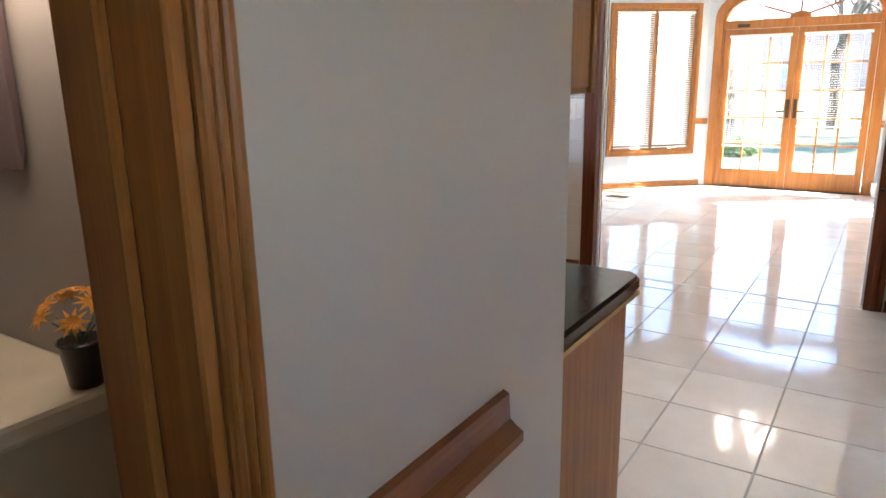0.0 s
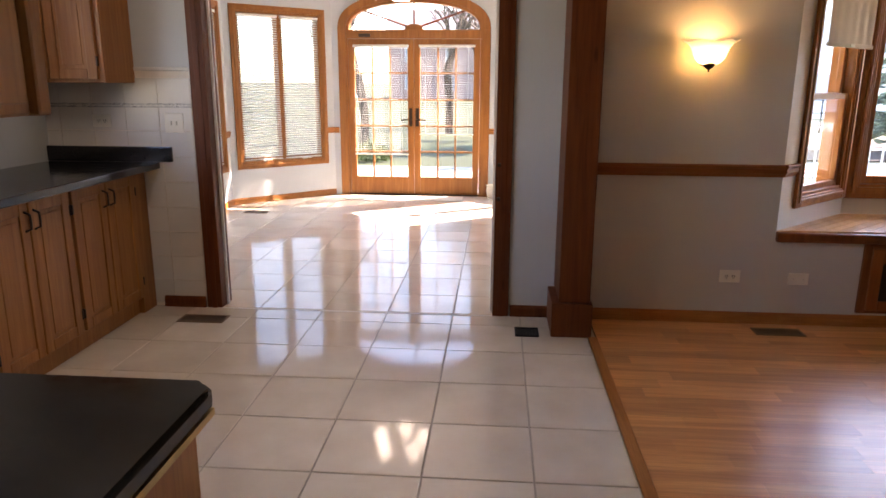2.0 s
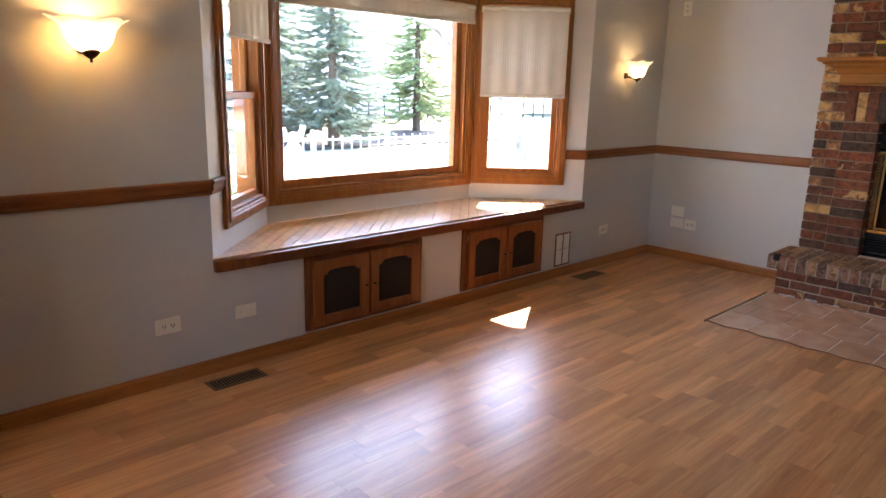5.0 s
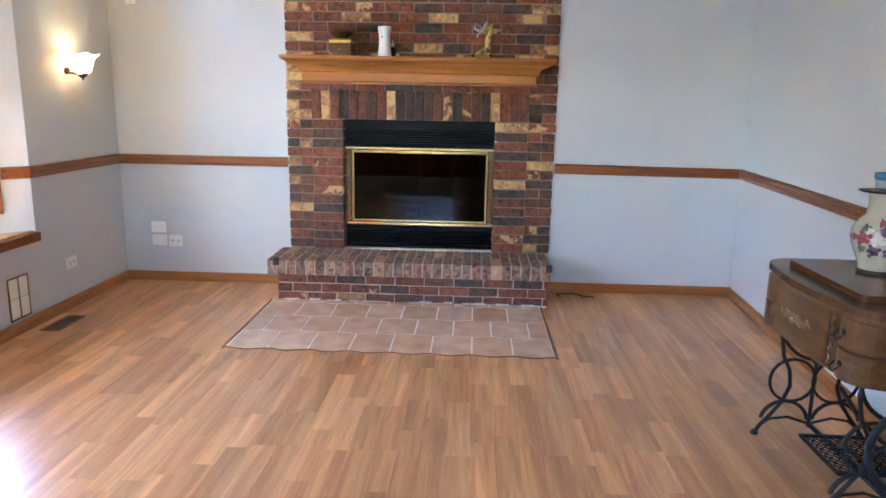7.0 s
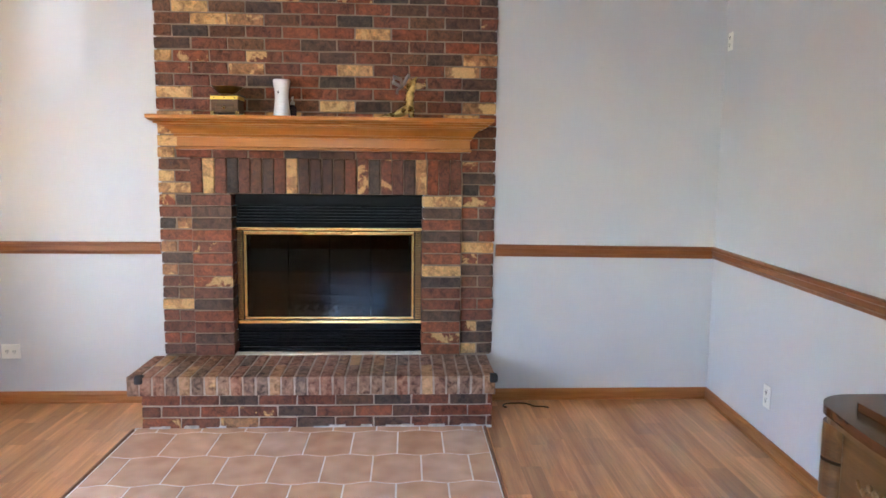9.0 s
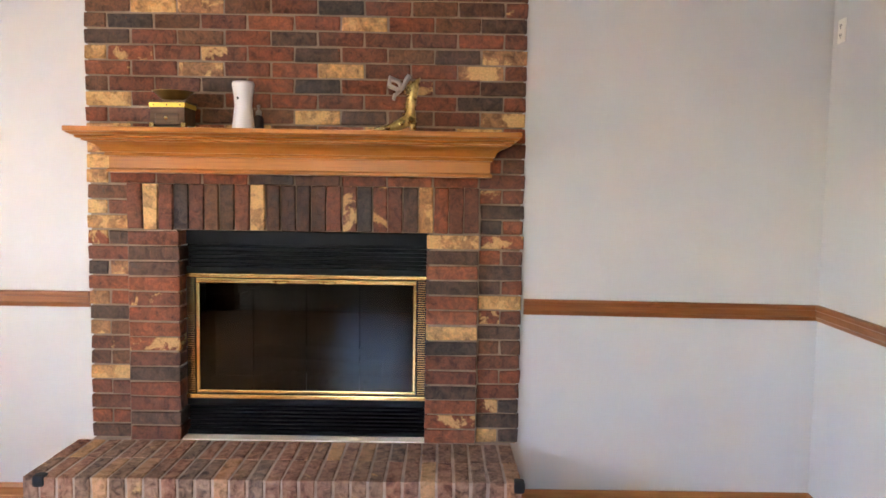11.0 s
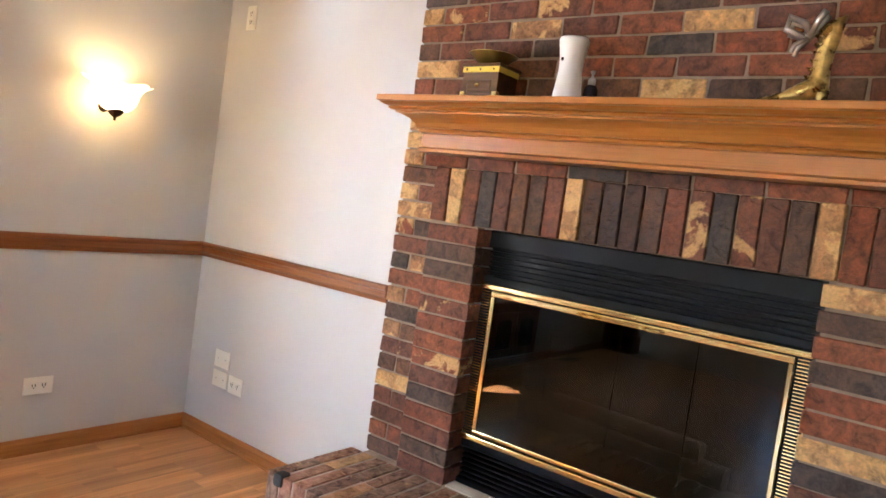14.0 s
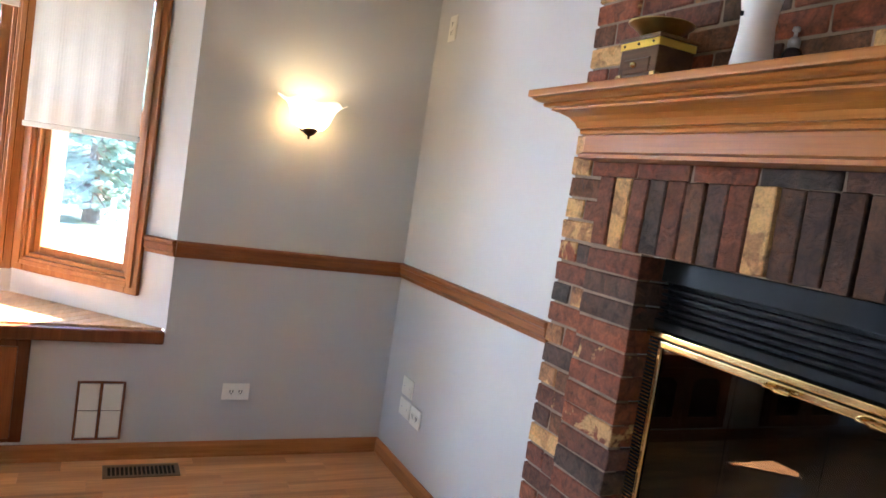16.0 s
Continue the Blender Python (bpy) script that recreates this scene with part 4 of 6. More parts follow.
def floor_vent(x0, x1, y0, y1, material, label):
    v = thing("floor_vent", label, "floor vent", ((x0 + x1) / 2, (y0 + y1) / 2, 0), group="floor registers")
    a, b = (x1 - x0) / 2, (y1 - y0) / 2
    bm = boxes((-a, a, -b, -b + 0.018, 0, 0.006), (-a, a, b - 0.018, b, 0, 0.006), (-a, -a + 0.018, -b + 0.018, b - 0.018, 0, 0.006), (a - 0.018, a, -b + 0.018, b - 0.018, 0, 0.006), bevel=0.002)
    part("frame", bm, material, v)
    part("duct", boxes((-a + 0.017, a - 0.017, -b + 0.017, b - 0.017, 0.0005, 0.0015)), BLACK, v, "dark duct opening")
    n = int(2 * a / 0.016)
    for i in range(1, n):
        x = -a + 2 * a * i / n
        part("louvre", boxes((x - 0.0025, x + 0.0025, -b + 0.018, b - 0.018, 0.0016, 0.005)), material, v)
    return v


floor_vent(-4.145, -3.87, -0.215, -0.10, VENT, "brown metal floor register in the laminate")
floor_vent(-1.22, -0.93, -0.20, -0.08, VENT, "brown metal floor register in the laminate")
floor_vent(-5.51, -5.375, -0.36, -0.215, BLACK, "black floor register beside the post")
floor_vent(-7.50, -7.22, -0.30, -0.17, VENT, "brown metal floor register in the tile")
floor_vent(-8.35, -8.1, 3.10, 3.22, VENT, "brown metal floor register in the tile")


def sconce(x, label, power, tint):
    s = thing("wall_sconce", label, "wall lamp", (x, -0.105, 1.47), group="glass wall sconces")
    part("backplate", rod(bmesh.new(), (0, 0.105, 0.03), (0, 0.09, 0.03), 0.024, 0.020, 20), BRONZE, s)
    bm = rod(bmesh.new(), (0, 0.09, 0.02), (0, 0.0, 0.012), 0.008)
    lathe(bm, [(0.0, -0.028), (0.007, -0.024), (0.004, -0.016), (0.022, -0.004), (0.034, 0.012), (0.034, 0.02), (0.0, 0.02)], n=20)
    part("holder", bm, BRONZE, s, "dark bronze cup and finial")
    out = [(0.034, 0.010), (0.060, 0.022), (0.080, 0.046), (0.090, 0.074), (0.099, 0.098), (0.118, 0.120), (0.146, 0.134)]
    inn = [(r - 0.004, z + 0.001) for r, z in reversed(out)]
    part("shade", lathe(bmesh.new(), out + inn, n=48, squash=0.6, ripple=0.06, petals=6), SCONCE, s, "lit frosted glass tulip shade", True)
    part("bulb", lathe(bmesh.new(), [(0.0, 0.0), (0.010, 0.003), (0.014, 0.02), (0.008, 0.032), (0, 0.036)], (0, 0, 0.021), 14), BULB, s, "lit bulb", True)
    lamp = bpy.data.lights.new("sconce_light", "POINT")
    lamp.energy, lamp.color, lamp.shadow_soft_size = power, tint, 0.03
    ob = new("sconce_light", lamp)
    ob.location = (x, -0.105, 1.47 + 0.085)


sconce(-4.515, "lit frosted glass tulip wall sconce on grey wall", 0.27, (1.0, 0.61, 0.22))
sconce(-0.57, "lit frosted glass tulip wall sconce near the corner", 0.05, (1.0, 0.66, 0.25))

# ---------------------------------------------------------------- fireplace
fp = thing("fireplace", "mixed red and brown brick fireplace with raised hearth", "fireplace", (0, -2.205, 0), kind="structure")
L, R = -0.95, 0.95        # local y runs to the room's right when negated; half width of the chimney breast
C = 0.0663
H0 = 0.285
bm = boxes((-0.016, 0.0, -0.936, -0.541, H0, CH), (-0.016, 0.0, 0.553, 0.936, H0, CH), (-0.016, 0.0, -0.541, 0.553, 1.222, CH))
box(bm, -0.044, -0.017, -0.757, -0.541, H0, 1.219)
box(bm, -0.044, -0.017, 0.553, 0.767, H0, 1.219)
box(bm, -0.036, -0.017, -0.757, 0.767, 1.2195, 1.4195)
surround = part("surround", bm, MORTAR, fp, "brick surround with pale joints")
rb = random.Random(11)


def lay(parent, x_face, y_from, y_to, z, length, height, depth, tones="", half=False, joint=0.008, ragged=0.0, mats=None):
    """One course along the wall from y_from down to y_to; a letter of tones for each brick, drawn by chance where they end."""
    y, k = y_from, 0
    while y > y_to + 0.02:
        step = length / 2 if half and k == 0 else length
        e = y - step if y - step > y_to + 0.03 else y_to
        tone = tones[k] if k < len(tones) else rb.choice("RRRRBBDDPT")
        out = ragged * rb.uniform(-1, 1) if k == 0 or e == y_to else 0.0
        piece("brick", chip(depth, round(y - e - joint, 3), height, (mats or BRICKS)[tone], 0.003), parent,
              (x_face + depth / 2 + rb.uniform(-0.002, 0.002), (y + e) / 2 + out, z + rb.uniform(-0.001, 0.001)), rb.uniform(-0.4, 0.4))
        y, k = e, k + 1


B = 0.2004
# tones read from the bottom course up: outer and inner bricks of both piers, then the breast above
LEFT_OUTER = ["D", "RR", "R", "RR", "T", "DB", "R", "TB", "D", "TR", "R", "DT", "R", "PD", "T", "TR", "B"]
LEFT_INNER = "RDRRDRPRRPRDDR"
RIGHT_INNER = "RPRDRRDTRRDRDT"
RIGHT_OUTER = ["TD", "D", "PD", "R", "RR", "R", "BD", "D", "PR", "T", "DR", "D", "RR", "P", "DR", "D", "PR"]
BREAST = {17: "TRRRDDRRRR", 20: "TRRTBRTRTR", 21: "RRRBBTDBRT", 22: "TRBRRRRRDR", 23: "BRRDRDRPRD", 24: "RRTRRTRRTR", 25: "TPRPRDRBDT", 26: "DRBRDRRRRR", 27: "BDBRRRTRBD"}
SOLDIERS = "RTRDRBDRTBDDBRPDPRDTRRR"
for n in range(33):
    z = H0 + 0.006 + C * n
    if n < 17:
        lay(surround, -0.022, 0.952, 0.767, z, 0.185 if n % 2 == 0 else 0.0925, C - 0.008, 0.03, LEFT_OUTER[n], ragged=0.003)
        lay(surround, -0.022, -0.757, -0.952, z, 0.0975 if n % 2 == 0 else 0.195, C - 0.008, 0.03, RIGHT_OUTER[n], ragged=0.003)
    else:
        lay(surround, -0.022, 0.952, -0.952, z, B, C - 0.008, 0.03, BREAST.get(n, ""), half=n % 2 == 1, ragged=0.003)
    if n < 14:
        # inner piers: one brick wide, standing proud
        lay(surround, -0.052, 0.767, 0.538, z, 0.229, C - 0.008, 0.12, LEFT_INNER[n])
        lay(surround, -0.052, -0.525, -0.757, z, 0.232, C - 0.008, 0.12, RIGHT_INNER[n])
for k, tone in enumerate(SOLDIERS):
    w = 0.0661
    stained = SOOTED if 9 <= k <= 12 else BRICKS
    piece("brick", chip(0.05, w - 0.006, 0.196, stained[tone], 0.003), surround, (-0.027 + rb.uniform(-0.002, 0.001), 0.765 - w * (k + 0.5), 1.222 + rb.uniform(-0.001, 0.001)), rb.uniform(-0.4, 0.4))

hearth = part("hearth", boxes((-0.436, -0.001, -0.895, 0.925, 0.0, 0.186), (-0.457, -0.001, -0.914, 0.942, 0.186, 0.2835)), HEARTH_MORTAR, fp, "raised brick hearth with rowlock cap")
for i in range(3):
    z, h = 0.004 + i * 0.0625, 0.0535
    lay(hearth, -0.443, 0.932, -0.902, z, B, h, 0.05, ("PRTRDRDRRP", "RRRPDRRDRR", "RRDRRBDRDRR")[i], half=i % 2 == 1)
    for yy in (-0.882, 0.912):
        for k in range(2):
            piece("brick", chip(0.185, 0.05, h, BRICKS["RD"[k]], 0.003), hearth, (-0.29 + 0.195 * k, yy + (0.002 if yy > 0 else -0.002), z), 0)
y = -0.918
while y < 0.94:
    for x0, d in ((-0.462, 0.205), (-0.252, 0.205)):
        piece("brick", chip(d, 0.0565, 0.10, CAPS[rb.choice("RRRRBBDDT")], 0.003), hearth, (x0 + d / 2, y + 0.033, 0.188 + rb.uniform(-0.002, 0.002)), rb.uniform(-0.5, 0.5))
    y += 0.0662
for yy in (-0.905, 0.935):
    bump_bm = boxes((-0.474, -0.425, yy - 0.022, yy + 0.022, 0.248, 0.296), bevel=0.014)
    solid("corner_guard", bump_bm, plain("black_rubber", (0.02, 0.02, 0.022), 0.7), "black foam corner guard on the hearth", "corner guard", (0, -2.205, 0))

fil = bmesh.new()
rr2 = random.Random(4)
y = -0.90
while y < 0.93:
    w = rr2.uniform(0.03, 0.09)
    box(fil, -0.452 - rr2.uniform(0, 0.008), -0.440, y, y + w, 0.0, rr2.uniform(0.006, 0.022))
    y += w
part("mortar_fillet", fil, plain("white_efflorescence", (0.62, 0.58, 0.55), 0.95, vary=0.25, scale=30), fp, "whitish mortar smears along the base")

ins = thing("fireplace_insert", "black metal fireplace insert with polished brass trim", "fireplace insert", (0, -2.205, 0))
YL, YR = -0.536, 0.546
part("firebox", boxes((0.40, 0.41, YL, YR, 0.29, 1.215), (0.06, 0.40, YL, YL + 0.01, 0.29, 1.215), (0.06, 0.40, YR - 0.01, YR, 0.29, 1.215), (0.06, 0.40, YL + 0.01, YR - 0.01, 1.03, 1.04), (0.06, 0.40, YL + 0.01, YR - 0.01, 0.455, 0.465)), BLACK, ins)
part("upper_panel", boxes((0.03, 0.06, YL, YR, 1.155, 1.216), bevel=0.003), BLACK, ins)
part("upper_backing", boxes((0.067, 0.075, YL, YR, 1.03, 1.155)), BLACK, ins)
part("upper_lip", boxes((0.028, 0.06, YL, YR, 1.027, 1.055), bevel=0.003), BLACK, ins)
part("lower_panel", boxes((0.03, 0.06, YL, YR, 0.425, 0.461), bevel=0.003), BLACK, ins)
part("lower_backing", boxes((0.067, 0.075, YL, YR, 0.313, 0.425)), BLACK, ins)
part("lower_lip", boxes((0.028, 0.06, YL, YR, 0.290, 0.312), bevel=0.003), BLACK, ins)
for z0, k in ((1.064, 5), (0.32, 6)):
    for i in range(k):
        part("louvre", boxes((0.032, 0.066, YL + 0.01, YR - 0.01, z0 + i * 0.018, z0 + i * 0.018 + 0.007), bevel=0.002), BLACK, ins)
part("ledge", boxes((-0.03, 0.10, YL, YR, 0.284, 0.289)), HGROUT, ins, "pale stone strip below the insert")
bm = boxes((0.008, 0.03, YL + 0.005, YR - 0.005, 1.008, 1.026), (0.008, 0.03, YL + 0.005, YR - 0.005, 0.462, 0.482), bevel=0.004)
part("brass_bar", bm, BRASS, ins, "polished brass bar")
for y0 in (YL + 0.006, YR - 0.048):
    part("grille_backing", boxes((0.0226, 0.03, y0, y0 + 0.042, 0.483, 1.007)), BLACK, ins)
    g = bmesh.new()
    for i in range(52):
        box(g, 0.017, 0.0225, y0 + 0.004, y0 + 0.038, 0.488 + i * 0.01, 0.488 + i * 0.01 + 0.0036)
    part("brass_grille", g, BRASS, ins, "pierced brass side grille")
fr = bmesh.new()
box(fr, 0.012, 0.028, YL + 0.05, YR - 0.05, 0.985, 1.004, 0.004)
box(fr, 0.012, 0.028, YL + 0.05, YR - 0.05, 0.487, 0.502, 0.004)
for y0 in (YL + 0.05, YR - 0.066):
    box(fr, 0.012, 0.028, y0, y0 + 0.016, 0.502, 0.985, 0.003)
part("glass_frame", fr, BRASS, ins, "polished brass door frame")
for i in range(4):
    w = (YR - YL - 0.132) / 4
    a = YL + 0.066 + w * i
    part("glass_door", boxes((0.020, 0.025, a + 0.001, a + w - 0.001, 0.502, 0.985)), FIRE_GLASS, ins, "dark smoked glass panel")
for yc in (-0.09, 0.12):
    part("pull", tube(bmesh.new(), [(0.012, yc - 0.035, 0.993), (-0.008, yc - 0.03, 0.992), (-0.012, yc, 0.990), (-0.008, yc + 0.03, 0.992), (0.012, yc + 0.035, 0.993)], 0.005), BRASS, ins)
part("grate", boxes(*[(0.15, 0.33, -0.25 + 0.06 * i, -0.235 + 0.06 * i, 0.50, 0.515) for i in range(9)]), BLACK, ins)
for i, (yy, zz, rr) in enumerate(((-0.05, 0.555, 0.04), (0.03, 0.615, 0.035))):
    part("log", rod(bmesh.new(), (0.22, yy - 0.27, zz), (0.25, yy + 0.27, zz + 0.015), rr, rr * 0.9, 12), plain("charred_log", (0.06, 0.045, 0.035), 0.95, vary=0.5, scale=18, relief=0.6), ins, "charred log")

# mantel shelf: crown profile swept along the front and returned at the ends
mant = thing("mantel_shelf", "honey oak crown mantel shelf on the brick", "mantel", (0, -2.192, 0))
prof = [(0.075, 1.462), (0.084, 1.464), (0.084, 1.474), (0.077, 1.479), (0.074, 1.482), (0.074, 1.530), (0.086, 1.532), (0.089, 1.539), (0.086, 1.546), (0.095, 1.548), (0.098, 1.554), (0.104, 1.564), (0.118, 1.576),
        (0.140, 1.586), (0.158, 1.590), (0.158, 1.596), (0.174, 1.598), (0.179, 1.604), (0.176, 1.609), (0.190, 1.611), (0.199, 1.615), (0.205, 1.620)]
bm = bmesh.new()
rings = []
HW = 0.808
for o, z in prof:
    e = HW + (o - 0.075) * 0.88
    rings.append([bm.verts.new((-0.024, -e, z)), bm.verts.new((-o - 0.014, -e, z)), bm.verts.new((-o - 0.014, e, z)), bm.verts.new((-0.024, e, z))])
for a, b in zip(rings, rings[1:]):
    for i in range(3):
        bm.faces.new((a[i], a[i + 1], b[i + 1], b[i]))
bm.faces.new(rings[0])
bm.faces.new(rings[-1][::-1])
part("crown", bm, MANTEL, mant)
part("top_board", boxes((-0.235, -0.024, -0.925, 0.925, 1.6205, 1.642), bevel=0.005), MANTEL, mant)

# terracotta apron in front of the hearth, wavy-edged tiles between wooden strips
apron = solid("hearth_apron", boxes((-1.385, -0.446, -3.058, -1.245, -0.005, 0.0065)), HGROUT, "terracotta wavy tile apron before the hearth", "floor", kind="structure")
_wavy = {}
AX, TW, TD, SWELL = -1.402, 0.226, 0.296, 0.011


def swell(v):
    return SWELL * math.cos(math.tau * v / TW)


def wavy_tile(off, w, d, cut):
    """Tile with bowed front and back; off is where the piece begins within a whole tile."""
    key = (round(off, 3), round(w, 3), round(d, 3), cut)
    if key not in _wavy:
        bm = bmesh.new()
        n = 12
        rows = []
        for i in range(n + 1):
            v = w * i / n
            s = swell(off + v)
            lo, hi = -d / 2 + s, d / 2 - (0 if cut else s)
            y = v - w / 2
            rows.append([bm.verts.new(p) for p in ((lo - 0.0015, y, 0), (lo, y, 0.007), (lo + 0.003, y, 0.009), (hi - 0.003, y, 0.009), (hi, y, 0.007), (hi + 0.0015, y, 0))])
        for p, q in zip(rows, rows[1:]):
            for j in range(5):
                bm.faces.new((p[j], p[j + 1], q[j + 1], q[j]))
            bm.faces.new((p[5], p[0], q[0], q[5]))
        for p in (rows[0], rows[-1]):
            bm.faces.new(p)
        _wavy[key] = finish(bm, "tile", HTILE)
    return _wavy[key]


for r in range(4):
    y0 = -3.058 - (TW / 2 if r % 2 else 0)
    d = TD - 0.008 if r < 3 else 0.066
    y = y0
    while y < -1.26:
        a, b = max(y, -3.056), min(y + TW, -1.25)
        if b - a > 0.03:
            piece("tile", wavy_tile(a - y, b - a - 0.008, d, r == 3), apron, (AX + TD * r + 0.004 + d / 2, (a + b) / 2, 0.0005))
        y += TW
# dark strip that draws the shadow line along the scalloped tile front
lip = bmesh.new()
y = -3.058
while y < -1.25:
    s = -swell(y + 3.058 + 0.01)
    box(lip, AX - 0.002 - s, AX + 0.03, y, y + 0.0199, 0.0002, 0.0055)
    y += 0.02
part("lip", lip, BAY_CAB, apron, "thin dark strip for the shadow line under the scalloped front")
for y0 in (-3.082, -1.240):
    solid("apron_strip", boxes((-1.41, -0.45, y0 + (0.008 if y0 < -2 else 0.002), y0 + (0.020 if y0 < -2 else 0.014), -0.004, 0.011), bevel=0.004), wood("strip_oak", (0.22, 0.09, 0.035), (0.34, 0.15, 0.06), 0.4), "dark wooden edging strip beside the terracotta", "trim", kind="structure")

part("edge_filler", boxes((-1.40, -0.45, -3.12, -3.076, -0.0055, -0.0015), (-1.40, -0.45, -1.236, -1.18, -0.0055, -0.0015)), PLANK_FAR, floor_wood)

# ---------------------------------------------------------------- things on the mantel
MZ = 1.6425
DARKBOX = wood("grinder_walnut", (0.085, 0.038, 0.015), (0.16, 0.075, 0.03), 0.4, spec=0.3)
YELLOW_BRASS = plain("bright_yellow_brass", (0.85, 0.60, 0.10), 0.4, 0.5, vary=0.1)
g = thing("coffee_grinder", "small dark wooden coffee grinder with brass bowl", "coffee grinder", (-0.13, -1.675, MZ), -93)
part("body", boxes((-0.072, 0.072, -0.055, 0.055, 0.012, 0.10), bevel=0.004), DARKBOX, g)
part("drawer", boxes((-0.05, 0.05, -0.060, -0.054, 0.02, 0.058), bevel=0.003), DARKBOX, g)
part("knob", lathe(bmesh.new(), [(0.0, -0.008), (0.008, -0.004), (0.008, 0.004), (0, 0.008)], (0, -0.066, 0.04), 12), BRASS, g, smooth=True)
part("brass_band", boxes((-0.075, 0.075, -0.058, 0.058, 0.084, 0.103), bevel=0.002), YELLOW_BRASS, g, "yellow brass band")
part("lid", boxes((-0.08, 0.08, -0.062, 0.062, 0.103, 0.113), bevel=0.004), DARKBOX, g)
for x in (-0.066, 0.066):
    for y in (-0.05, 0.05):
        part("foot", boxes((x - 0.010, x + 0.010, y - 0.010, y + 0.010, 0.0, 0.022), bevel=0.002), BRASS, g, "brass corner foot")
for x in (-0.055, 0, 0.055):
    part("rivet", lathe(bmesh.new(), [(0, -0.004), (0.004, 0), (0, 0.004)], (x, -0.0595, 0.093), 8), BRONZE, g)
part("bowl", lathe(bmesh.new(), [(0.03, 0.113), (0.04, 0.118), (0.062, 0.137), (0.078, 0.152), (0.082, 0.152), (0.074, 0.150), (0.05, 0.13), (0.0, 0.122)], n=28), BRASS_OLD, g, "shallow aged brass bowl", True)

cd = thing("white_flameless_candle", "tall waisted white pillar with a small dark spot", "candle", (-0.125, -1.965, MZ))
bm = bmesh.new()
pts = [(0.044, 0.0), (0.046, 0.01), (0.041, 0.05), (0.036, 0.10), (0.038, 0.14), (0.044, 0.175), (0.046, 0.19), (0.043, 0.198), (0.034, 0.196), (0.0, 0.19)]
lathe(bm, pts, n=26)
part("body", bm, plain("white_wax", (0.8, 0.78, 0.77), 0.45, vary=0.02), cd, smooth=True)
part("sensor", lathe(bmesh.new(), [(0, -0.006), (0.004, -0.004), (0.004, 0.004), (0, 0.006)], (-0.0385, 0.012, 0.128), 10), BLACK, cd, "small dark spot")
bt = thing("pump_bottle", "small dark bottle with a silver cap", "bottle", (-0.062, -2.012, MZ))
part("body", lathe(bmesh.new(), [(0.018, 0), (0.022, 0.004), (0.022, 0.055), (0.016, 0.066), (0.010, 0.07), (0, 0.07)], n=18), plain("dark_bottle", (0.03, 0.022, 0.03), 0.2), bt, smooth=True)
part("cap", lathe(bmesh.new(), [(0.012, 0.07), (0.013, 0.085), (0.009, 0.09), (0.004, 0.094), (0.004, 0.104), (0.008, 0.106), (0.007, 0.114), (0, 0.116)], n=14), STEEL, bt, "silver pump cap", True)

boot = thing("brass_boot", "polished brass lace-up ladies boot figurine", "figurine", (-0.13, -2.625, MZ), -90)
# boot outline in local x (toe to the left as seen from the room), z; loft of oval sections up the leg
bm = bmesh.new()
leg = [(0.026, 0.040, 0.028, 0.021), (0.031, 0.062, 0.028, 0.019), (0.036, 0.095, 0.021, 0.016), (0.038, 0.135, 0.022, 0.017), (0.042, 0.175, 0.026, 0.02), (0.046, 0.208, 0.03, 0.023)]
rings = []
for cx, z, rx, ry in leg:
    rings.append([bm.verts.new((cx + rx * math.cos(k * math.tau / 18), ry * math.sin(k * math.tau / 18), z + (0.018 * math.cos(k * math.tau / 18) if z > 0.2 else 0))) for k in range(18)])
for a, b in zip(rings, rings[1:]):
    for k in range(18):
        bm.faces.new((a[k], a[(k + 1) % 18], b[(k + 1) % 18], b[k]))
bm.faces.new(rings[0][::-1])
bm.faces.new(rings[-1])
foot = [(-0.115, 0.012, 0.004, 0.006), (-0.10, 0.014, 0.012, 0.009), (-0.075, 0.017, 0.019, 0.012), (-0.045, 0.022, 0.022, 0.017), (-0.015, 0.033, 0.021, 0.024), (0.015, 0.048, 0.021, 0.028), (0.045, 0.056, 0.02, 0.026), (0.058, 0.058, 0.012, 0.018)]
rings = []
for x, z, ry, rz in foot:
    rings.append([bm.verts.new((x, ry * math.cos(k * math.tau / 14), max(0.003, z + rz * math.sin(k * math.tau / 14)))) for k in range(14)])
for a, b in zip(rings, rings[1:]):
    for k in range(14):
        bm.faces.new((a[k], a[(k + 1) % 14], b[(k + 1) % 14], b[k]))
bm.faces.new(rings[0])
bm.faces.new(rings[-1][::-1])
rod(bm, (0.05, 0, 0.0), (0.045, 0, 0.045), 0.009, 0.018, 12)
part("boot_body", bm, plain("antique_brass", (0.44, 0.31, 0.11), 0.28, 1.0, vary=0.65, scale=38, grain=120, relief=0.3), boot, smooth=True)
la = bmesh.new()
for i in range(7):
    zz = 0.055 + i * 0.02
    xx = 0.002 + 0.014 * min(1, i / 4)
    tube(la, [(xx + 0.014, -0.018, zz), (xx - 0.003, -0.006, zz + 0.003), (xx - 0.003, 0.006, zz + 0.003), (xx + 0.014, 0.018, zz)], 0.0035, 6)
part("laces", la, BRASS, boot, "bright brass laces", True)
bw = bmesh.new()
for s in (-1, 1):
    tube(bw, [(0.0, 0, 0.176), (-0.014, s * 0.014, 0.208), (-0.05, s * 0.024, 0.222), (-0.054, s * 0.026, 0.192), (-0.006, 0, 0.170)], 0.009, 6)
    tube(bw, [(0.0, s * 0.006, 0.18), (0.016, s * 0.02, 0.215), (0.03, s * 0.022, 0.235)], 0.008, 6)
    tube(bw, [(-0.006, s * 0.006, 0.172), (-0.03, s * 0.018, 0.155), (-0.036, s * 0.02, 0.135)], 0.006, 6)
